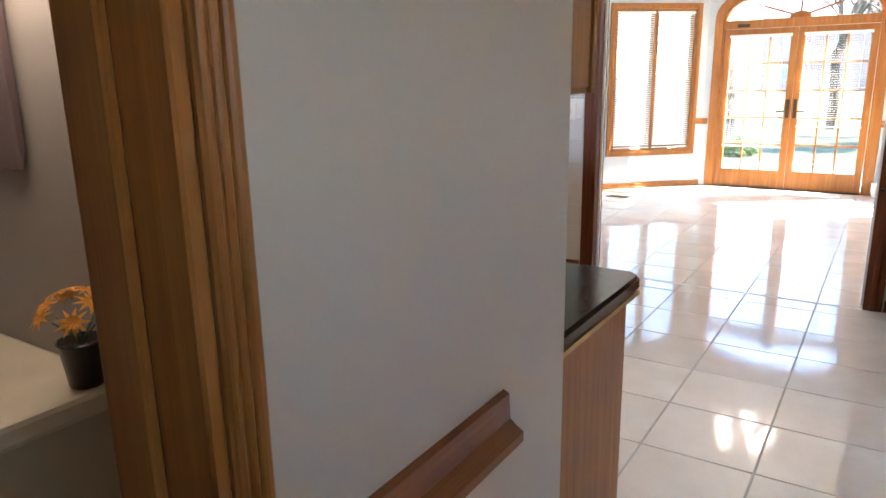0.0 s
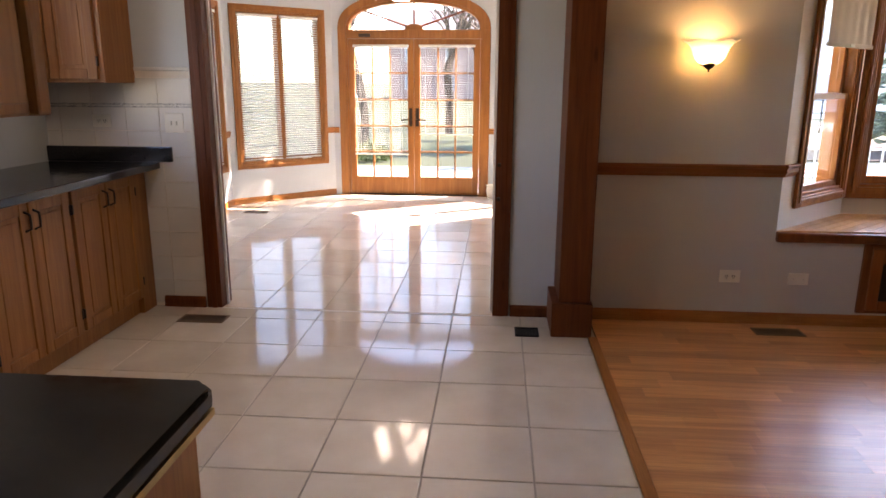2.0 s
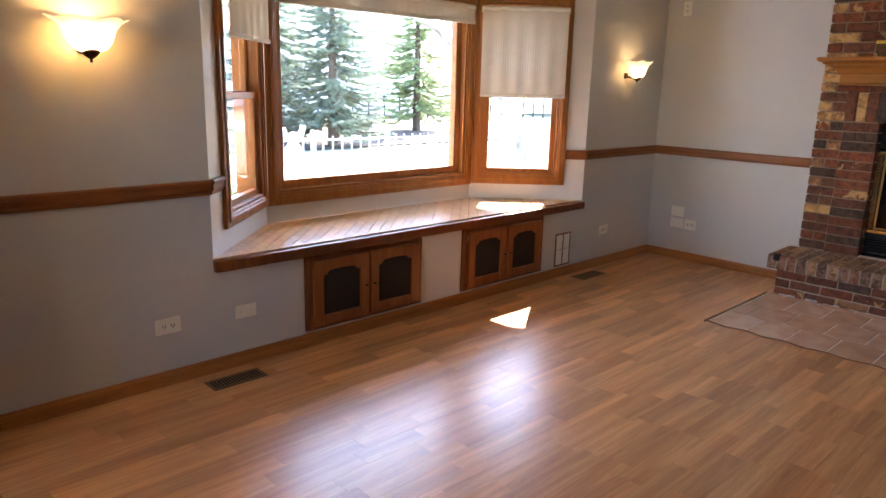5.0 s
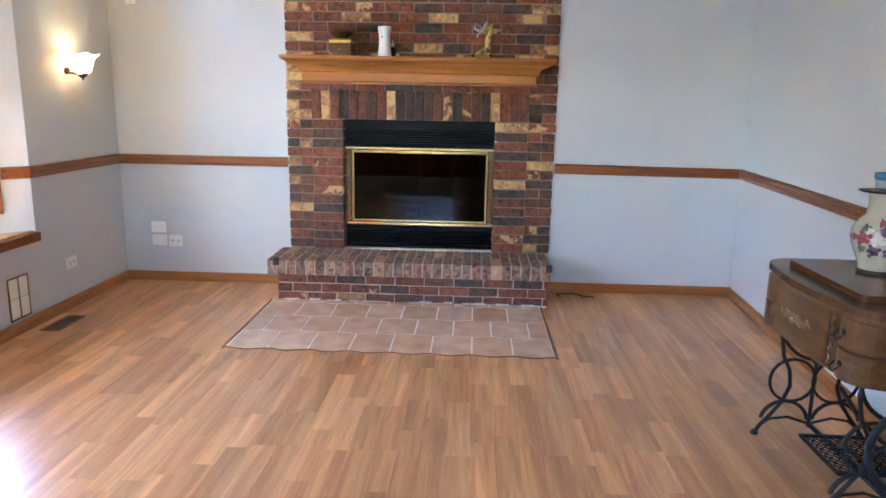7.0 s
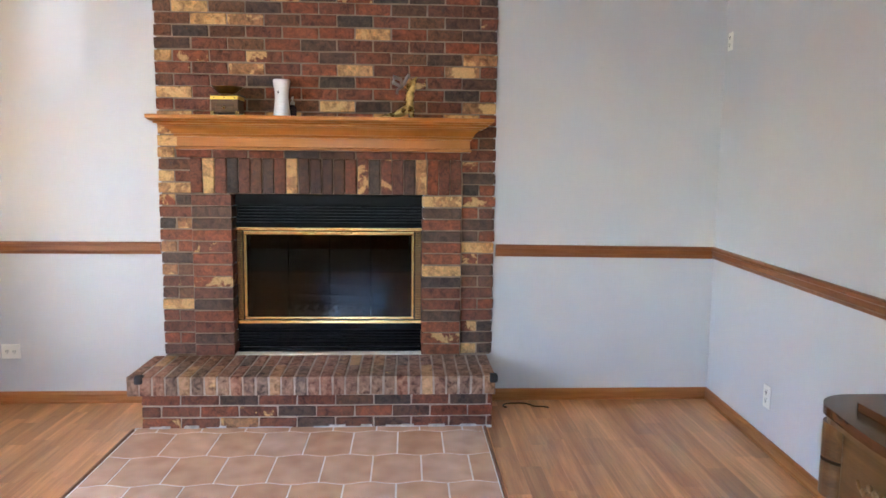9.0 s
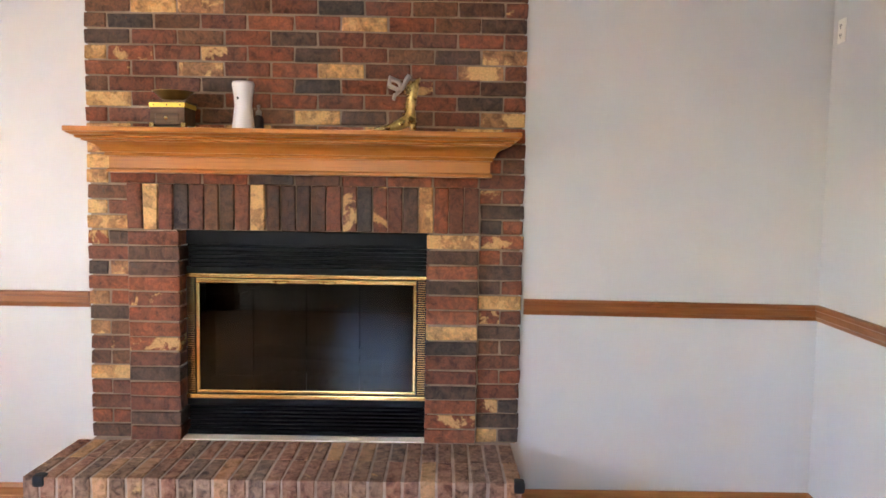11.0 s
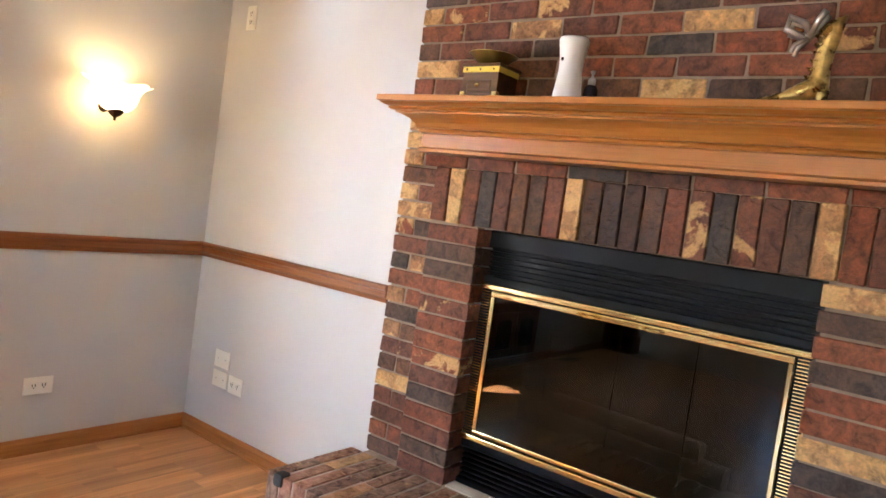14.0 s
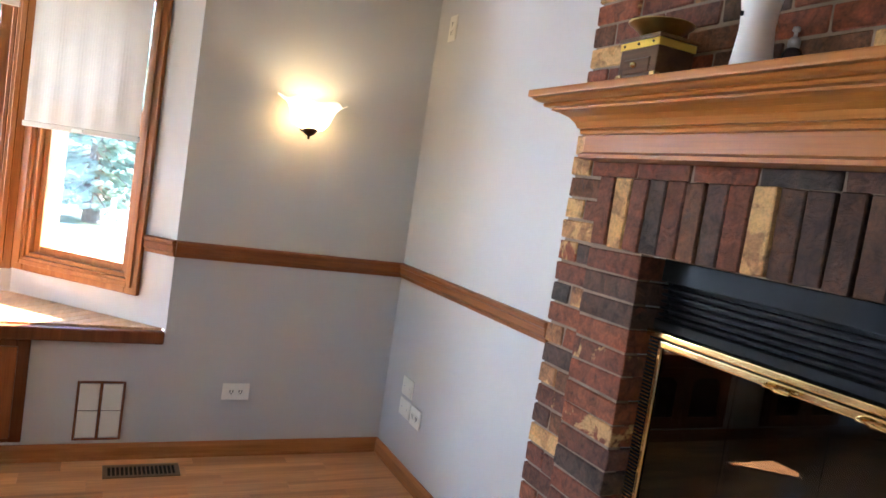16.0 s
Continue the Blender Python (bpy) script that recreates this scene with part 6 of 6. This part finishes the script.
for a, b in zip(rings, rings[1:]):
    for i in range(4):
        bm.faces.new((a[i], b[i], b[(i + 1) % 4], a[(i + 1) % 4]))
bm.faces.new(rings[0])
bm.faces.new(rings[-1][::-1])
part("cloth", bm, plain("mauve_terry", (0.17, 0.11, 0.11), 0.95, vary=0.15, grain=500, relief=0.7), tow)
part("bar", rod(bmesh.new(), (-0.2, -0.01, 0.49), (0.2, -0.01, 0.49), 0.007), BRONZE, tow)
vl = thing("vanity_light", "frosted glass vanity light bar", "wall lamp", (-7.02, -3.93, 1.70))
part("bar", boxes((-0.2, 0.2, -0.02, -0.0005, 0.10, 0.14), bevel=0.004), BRONZE, vl)
for x in (-0.12, 0.12):
    part("shade", lathe(bmesh.new(), [(0.02, 0.09), (0.05, 0.03), (0.06, 0.0), (0.054, 0.002), (0.016, 0.085)], (x, -0.09, 0.0), 20), FROST, vl, "lit frosted bell shade", True)
pl = bpy.data.lights.new("vanity_lamp", "POINT")
pl.energy, pl.color, pl.shadow_soft_size = 0.045, (1.0, 0.80, 0.58), 0.05
new("vanity_lamp", pl).location = (-7.02, -4.02, 1.66)

# ---------------------------------------------------------------- chandelier over the breakfast room
ch = thing("chandelier", "five-arm chandelier with white frosted bell shades", "chandelier", (-6.52, 2.2, 2.09))
part("stem", rod(bmesh.new(), (0, 0, 0.05), (0, 0, 0.659), 0.008), BRASS_OLD, ch)
part("canopy", lathe(bmesh.new(), [(0.06, 0.659), (0.055, 0.645), (0.01, 0.625), (0, 0.625)], n=24), BRASS_OLD, ch)
part("hub", lathe(bmesh.new(), [(0, -0.02), (0.012, -0.01), (0.03, 0.03), (0.022, 0.08), (0.01, 0.14), (0, 0.14)], n=20), BRASS_OLD, ch, smooth=True)
for k in range(5):
    a = k * math.tau / 5 + 0.3
    c, s = math.cos(a), math.sin(a)
    part("arm", tube(bmesh.new(), [(0.02 * c, 0.02 * s, 0.04), (0.10 * c, 0.10 * s, 0.0), (0.19 * c, 0.19 * s, 0.03), (0.23 * c, 0.23 * s, 0.10)], 0.006), BRASS_OLD, ch, smooth=True)
    part("shade", lathe(bmesh.new(), [(0.02, 0.10), (0.035, 0.085), (0.055, 0.04), (0.075, 0.0), (0.07, 0.0), (0.03, 0.08), (0.015, 0.095)], (0.23 * c, 0.23 * s, 0.0), 24), FROST, ch, "lit frosted glass bell shade", True)
# recessed lamp that washes the wall beside the chimney breast
rl = thing("recessed_light", "white trim recessed ceiling light", "ceiling light", (-0.42, -0.72, CH))
part("trim", lathe(bmesh.new(), [(0.055, 0.0), (0.085, -0.004), (0.085, 0.0005), (0.055, 0.0005)], n=28), WHITE, rl)
sp = bpy.data.lights.new("recessed_lamp", "SPOT")
sp.energy, sp.color, sp.spot_size, sp.spot_blend, sp.shadow_soft_size = 0.22, (0.80, 0.90, 1.0), radians(42), 1.0, 0.04
new("recessed_lamp", sp).matrix_world = look((-0.42, -0.72, CH - 0.012), (-0.0, -0.72, 2.12))

# ---------------------------------------------------------------- outdoors
GZ = -0.35
LAWN = plain("lawn", (0.085, 0.095, 0.045), 0.9, vary=0.35, scale=0.7, grain=60, relief=0.6)
bm = bmesh.new()
N = 40
grid = {}
for i in range(N + 1):
    for j in range(N + 1):
        u, v = (i / N * 2 - 1), (j / N * 2 - 1)
        grid[i, j] = bm.verts.new((math.copysign(abs(u) ** 2.2, u) * 700, math.copysign(abs(v) ** 2.2, v) * 700, GZ - 0.02))
for i in range(N):
    for j in range(N):
        bm.faces.new((grid[i, j], grid[i + 1, j], grid[i + 1, j + 1], grid[i, j + 1]))
solid("ground", bm, LAWN, "sunlit spring lawn", "ground", kind="structure")
CONC = plain("pale_concrete", (0.48, 0.46, 0.42), 0.85, vary=0.1, scale=2, grain=120, relief=0.3)
solid("patio", boxes((-10.5, -3.5, 4.75, 10.0, GZ - 0.015, GZ + 0.05), bevel=0.01), CONC, "pale concrete patio outside the doors", "pavement", kind="structure")
solid("driveway", boxes((-3.0, 30, 9.5, 12.0, GZ - 0.015, GZ + 0.01)), CONC, "pale sunlit driveway", "pavement", kind="structure")
MULCH = plain("dark_mulch", (0.05, 0.035, 0.025), 0.95, vary=0.4, scale=6, grain=90, relief=0.8)
NEEDLE = cloth("spruce_needles", (0.20, 0.26, 0.19), 0.5)
NEEDLE_L = cloth("light_spruce_needles", (0.24, 0.32, 0.15), 0.45)
BARK = plain("bark", (0.10, 0.075, 0.055), 0.95, vary=0.4, scale=8, grain=40, relief=0.9)


def spruce(x, y, height, spread, seed, needle, label):
    t = thing("spruce_tree", label, "tree", (x, y, GZ), group="garden spruces")
    r = random.Random(seed)
    part("trunk", rod(bmesh.new(), (0, 0, -0.05), (0, 0, height * 0.97), 0.05 + spread * 0.06, 0.01, 10), BARK, t)
    limbs, crown = bmesh.new(), bmesh.new()
    z = height * 0.10
    while z < height * 0.97:
        f = 1 - z / height
        reach = spread * f ** 0.8
        for k in range(5 + int(4 * f)):
            a = r.uniform(0, math.tau)
            ln = reach * r.uniform(0.65, 1.1)
            c, s = math.cos(a), math.sin(a)
            droop = r.uniform(0.10, 0.28)
            p0, p1, p2 = Vector((0, 0, z)), Vector((c * ln * 0.6, s * ln * 0.6, z - ln * droop)), Vector((c * ln, s * ln, z - ln * droop * 0.7))
            tube(limbs, [p0, p1, p2], 0.008 + 0.008 * f, 4)
            m = int(7 + ln * 13)
            for q in range(m):
                u = 0.15 + 0.85 * (q + r.random()) / m
                base_p = p0.lerp(p1, u / 0.6) if u < 0.6 else p1.lerp(p2, (u - 0.6) / 0.4)
                side = r.choice((-1, 1))
                tw = 0.10 + 0.26 * (1 - u * 0.6) * r.uniform(0.6, 1.1) * min(1.0, 0.4 + ln)
                d = Vector((c * 0.75 - s * side * 0.8, s * 0.75 + c * side * 0.8, r.uniform(-0.45, 0.12))).normalized()
                e = base_p + d * tw
                w = Vector((-d.y, d.x, 0)).normalized() * r.uniform(0.022, 0.04)
                up_v = Vector((0, 0, r.uniform(0.02, 0.045)))
                mid = base_p.lerp(e, 0.45)
                v = [crown.verts.new(q2) for q2 in (base_p, mid + w, e, mid - w, mid + up_v, mid - up_v)]
                crown.faces.new((v[0], v[1], v[2], v[3]))
                crown.faces.new((v[0], v[4], v[2], v[5]))
        z += height * r.uniform(0.018, 0.028)
    part("limbs", limbs, BARK, t, "bare brown limbs")
    part("crown", crown, needle, t, "drooping needle sprays")
    return t


spruce(5.9, 13.2, 6.2, 2.0, 1, NEEDLE, "tall blue-green spruce with drooping boughs")
spruce(5.1, 15.2, 6.6, 2.2, 2, NEEDLE, "tall blue-green spruce with drooping boughs")
spruce(12.4, 17.0, 7.5, 1.9, 4, NEEDLE_L, "sunlit yellow-green spruce by the lawn")
spruce(-1.5, 13.0, 6.5, 2.3, 6, NEEDLE, "blue-green spruce beyond the side window")
spruce(-3.6, 16.0, 7.0, 2.6, 9, NEEDLE, "blue-green spruce beyond the side window")
spruce(-0.9, 18.5, 7.5, 2.6, 10, NEEDLE_L, "blue-green spruce beyond the side window")
spruce(-13.2, 13.0, 6.0, 1.7, 12, NEEDLE, "blue-green spruce beyond the breakfast room")
solid("mulch_bed", boxes((0.5, 14.0, 12.6, 19.0, GZ - 0.015, GZ + 0.02)), MULCH, "dark mulch bed under the spruces", "ground", kind="structure")


def bare_tree(x, y, height, seed, label, leaf=None, lean=(0.12, 0.05), bark=None):
    t = thing("young_tree", label, "tree", (x, y, GZ))
    r = random.Random(seed)
    trunk, crown = bmesh.new(), bmesh.new()

    def grow(p, d, ln, rad, depth):
        pts = [p]
        for i in range(3):
            d2 = (d + Vector((r.uniform(-0.15, 0.15), r.uniform(-0.15, 0.15), r.uniform(-0.02, 0.12)))).normalized()
            p = p + d2 * ln / 3
            pts.append(p)
            d = d2
        tube(trunk, pts, rad, 7 if depth > 2 else 4)
        if depth == 0:
            if leaf:
                for i in range(9):
                    c = pts[-1] + Vector((r.uniform(-0.2, 0.2), r.uniform(-0.2, 0.2), r.uniform(-0.2, 0.2)))
                    q = [c + Vector((r.uniform(-0.05, 0.05), r.uniform(-0.05, 0.05), r.uniform(-0.05, 0.05))) for _ in range(4)]
                    crown.faces.new([crown.verts.new(v) for v in q])
            return
        for k in range(3):
            a = r.uniform(0, math.tau)
            nd = (d + Vector((math.cos(a), math.sin(a), r.uniform(0.0, 0.4))) * 0.7).normalized()
            grow(pts[-1] if k else pts[2], nd, ln * r.uniform(0.6, 0.78), rad * 0.6, depth - 1)

    grow(Vector((0, 0, -0.02)), Vector((*lean, 1)).normalized(), height * 0.33, 0.03 * height ** 0.8, 4)
    part("trunk", trunk, bark or BARK, t)
    if leaf and crown.verts:
        part("crown", crown, leaf, t, "sparse young leaves")
    else:
        crown.free()


PALE_BARK = plain("pale_grey_bark", (0.27, 0.24, 0.21), 0.95, vary=0.4, scale=8, grain=40, relief=0.9)
bare_tree(4.0, 4.45, 5.6, 3, "leaning pale grey-barked garden tree", lean=(-0.16, 0.2), bark=PALE_BARK)
BUD = plain("pink_buds", (0.34, 0.22, 0.19), 0.8, vary=0.3, scale=4)
bare_tree(-9.5, 16.0, 6.0, 7, "budding tree beyond the patio", BUD)
bare_tree(-5.0, 18.0, 6.0, 8, "budding tree beyond the patio", BUD)
bare_tree(-7.3, 20.0, 7.0, 18, "budding tree beyond the patio", BUD)
bare_tree(-6.0, 25.0, 7.0, 28, "budding tree beyond the patio", BUD)

# white picket railing and dark fence
FENCE_PAINT = plain("weathered_white_paint", (0.48, 0.48, 0.46), 0.6, vary=0.1)
fn = thing("white_fence", "low white picket fence along the lawn", "fence", (0, 0, GZ))
px, py, qx, qy = -1.15, 9.33, 12.5, 8.2
n = 60
for k in range(n + 1):
    x, y = px + (qx - px) * k / n, py + (qy - py) * k / n
    wide = 0.04 if k % 8 == 0 else 0.014
    part("post" if k % 8 == 0 else "picket", boxes((x - wide, x + wide, y - wide, y + wide, 0, 0.78 if k % 8 == 0 else 0.66)), FENCE_PAINT, fn)
for z in (0.12, 0.58):
    tb = bmesh.new()
    tube(tb, [(px, py, z), (qx, qy, z)], 0.022, 6)
    part("rail", tb, FENCE_PAINT, fn)
dk = thing("dark_fence", "dark metal fence behind the spruces", "fence", (0, 0, GZ))
for k in range(41):
    x = -4 + k * 0.9
    part("post", boxes((x - 0.025, x + 0.025, 22.0, 22.05, 0, 1.25)), BLACK, dk)
for z in (0.25, 0.7, 1.15):
    part("rail", boxes((-4, 32, 22.01, 22.04, z, z + 0.035)), BLACK, dk)
# white statue on its plinth, a plain rounded shape
bm = lathe(bmesh.new(), [(0.20, 0), (0.20, 0.4), (0.14, 0.42), (0.15, 0.5), (0.17, 0.6), (0.13, 0.72), (0.07, 0.80), (0.09, 0.86), (0.085, 0.93), (0, 0.97)], n=20)
tube(bm, [(0.03, 0, 0.78), (0.15, 0.0, 0.92), (0.19, 0, 1.06)], 0.045)
tube(bm, [(-0.03, 0, 0.82), (-0.15, 0, 0.92), (-0.19, 0, 1.02)], 0.05)
solid("garden_statue", bm, plain("white_stone", (0.8, 0.79, 0.77), 0.7), "white stone garden statue", "statue", (0.45, 6.5, GZ), smooth=True)
bs = bmesh.new()
r = random.Random(21)
for i in range(900):
    d = Vector((r.gauss(0, 1), r.gauss(0, 1), abs(r.gauss(0, 0.8)))).normalized() * r.uniform(0.5, 1.0)
    c = Vector((d.x * 0.55, d.y * 0.45, d.z * 0.42 + 0.02))
    q = [c + Vector((r.uniform(-0.05, 0.05), r.uniform(-0.05, 0.05), r.uniform(-0.04, 0.04))) for _ in range(4)]
    bs.faces.new([bs.verts.new(v) for v in q])
shrub = solid("round_shrub", bs, plain("shrub_leaves", (0.12, 0.16, 0.05), 0.8, vary=0.4, scale=9), "low rounded yellow-green garden shrub", "shrub", (-0.7, 3.7, GZ))
for k, (x, y) in enumerate(((-1.1, 5.2), (2.6, 3.3), (-8.5, 11.5), (-5.0, 11.8))):
    copy_thing(shrub, pose(x, y, GZ, 0, 0, 70 * k))

# neighbouring houses
SIDING = plain("white_siding", (0.72, 0.72, 0.70), 0.7, vary=0.04)
ROOF = plain("grey_shingle", (0.16, 0.15, 0.15), 0.9, vary=0.2, scale=5)
RBRICK = plain("red_brick_far", (0.42, 0.30, 0.26), 0.9, vary=0.2, scale=8)
DARKGLASS = plain("dark_window", (0.30, 0.32, 0.34), 0.1)


def house(x, y, turn, w, d, h, material, label, seed):
    t = thing("house", label, "house", (x, y, GZ), turn)
    part("wall", boxes((-w / 2, w / 2, 0, d, 0, h)), material, t)
    bm = bmesh.new()
    v = [bm.verts.new(p) for p in ((-w / 2 - 0.4, -0.5, h), (w / 2 + 0.4, -0.5, h), (w / 2 + 0.4, d + 0.5, h), (-w / 2 - 0.4, d + 0.5, h), (-w / 2 - 0.4, d / 2, h + d * 0.35), (w / 2 + 0.4, d / 2, h + d * 0.35))]
    for f in ((0, 1, 5, 4), (2, 3, 4, 5), (0, 4, 3), (1, 2, 5), (0, 3, 2, 1)):
        bm.faces.new([v[i] for i in f])
    part("roof", bm, ROOF, t)
    if material is SIDING:
        for i in range(int(h / 0.22)):
            part("siding_board", boxes((-w / 2 - 0.01, w / 2 + 0.01, -0.025, -0.001, i * 0.22, i * 0.22 + 0.2)), SIDING, t)
    for floor in range(2):
        for k in range(int(w / 4.2)):
            cx = -w / 2 + 2.2 + k * 4.2
            z = 0.9 + floor * 2.8
            wdw = part("window", mitred(bmesh.new(), cx - 0.55, cx + 0.55, z, z + 1.4, 0.09, -0.06, -0.026), WHITE_PAINT, t)
            part("pane", boxes((cx - 0.46, cx + 0.46, -0.045, -0.03, z + 0.09, z + 1.31)), DARKGLASS, wdw)


house(15.5, 31.0, -25, 15, 9, 5.8, SIDING, "white two-storey house beyond the spruces", 1)
house(-4.0, 70.0, 4, 26, 10, 5.8, RBRICK, "red brick house across the back gardens", 2)
house(-34.0, 42.0, 30, 14, 9, 5.8, SIDING, "white two-storey house beyond the patio", 3)
house(36.0, 22.0, -60, 14, 9, 5.8, SIDING, "white house down the street", 4)

# ---------------------------------------------------------------- floor pieces
rnd = random.Random(5)
T = 0.405
i = 0
for room, par, ylo, yhi in (("k", floor_tile, -4.9, -0.012), ("n", floor_nook, 0.0, 4.5)):
    y_edges = [-0.595 - T * k for k in range(-2, 11)] if room == "k" else [0.364 + T * k for k in range(-1, 11)]
    for y0 in y_edges:
        a, b = max(y0, ylo), min(y0 + T, yhi)
        if b - a < 0.04:
            continue
        for k in range(-8, 10):
            x0 = -5.475 + T * k
            lo, hi = (-8.35, -5.105) if room == "k" else (-8.63, -4.67)
            c, d = max(x0, lo), min(x0 + T, hi)
            if d - c < 0.04:
                continue
            if room == "n" and (c + d) / 2 - (-8.63) + (4.6 - (a + b) / 2) < 0.95:
                continue
            piece("tile", chip(round(d - c - 0.006, 3), round(b - a - 0.006, 3), 0.01, TILE, 0.002, "tile"), par, ((c + d) / 2, (a + b) / 2, -0.01 + rnd.uniform(-0.0003, 0.0003)))
W = 0.096
y = -0.012
far = bmesh.new()
row = 0
count = 0
while y > -4.47:
    x = -5.055 + rnd.uniform(-0.4, 0)
    while x < -0.012:
        length = rnd.choice((0.30, 0.40, 0.40, 0.50, 0.60))
        a, b = max(x, -5.053), min(x + length, -0.010)
        x += length
        if b - a < 0.012:
            continue
        if -1.40 < (a + b) / 2 and -3.06 < y - W / 2 < -1.24 and b > -1.36:
            if a > -1.40:
                continue
            b = -1.382
        if count < 300 and a > -4.3:
            piece("plank", chip(round(b - a, 3) - 0.0006, W - 0.0006, 0.008, PLANK, 0.0, "plank"), floor_wood, ((a + b) / 2, y - W / 2, -0.008))
            count += 1
        else:
            box(far, a + 0.0003, b - 0.0003, y - W + 0.0003, y - 0.0003, -0.008, 0.0)
    y -= W
tagged(part("far_planks", far, PLANK_FAR, floor_wood), kind="stuff")
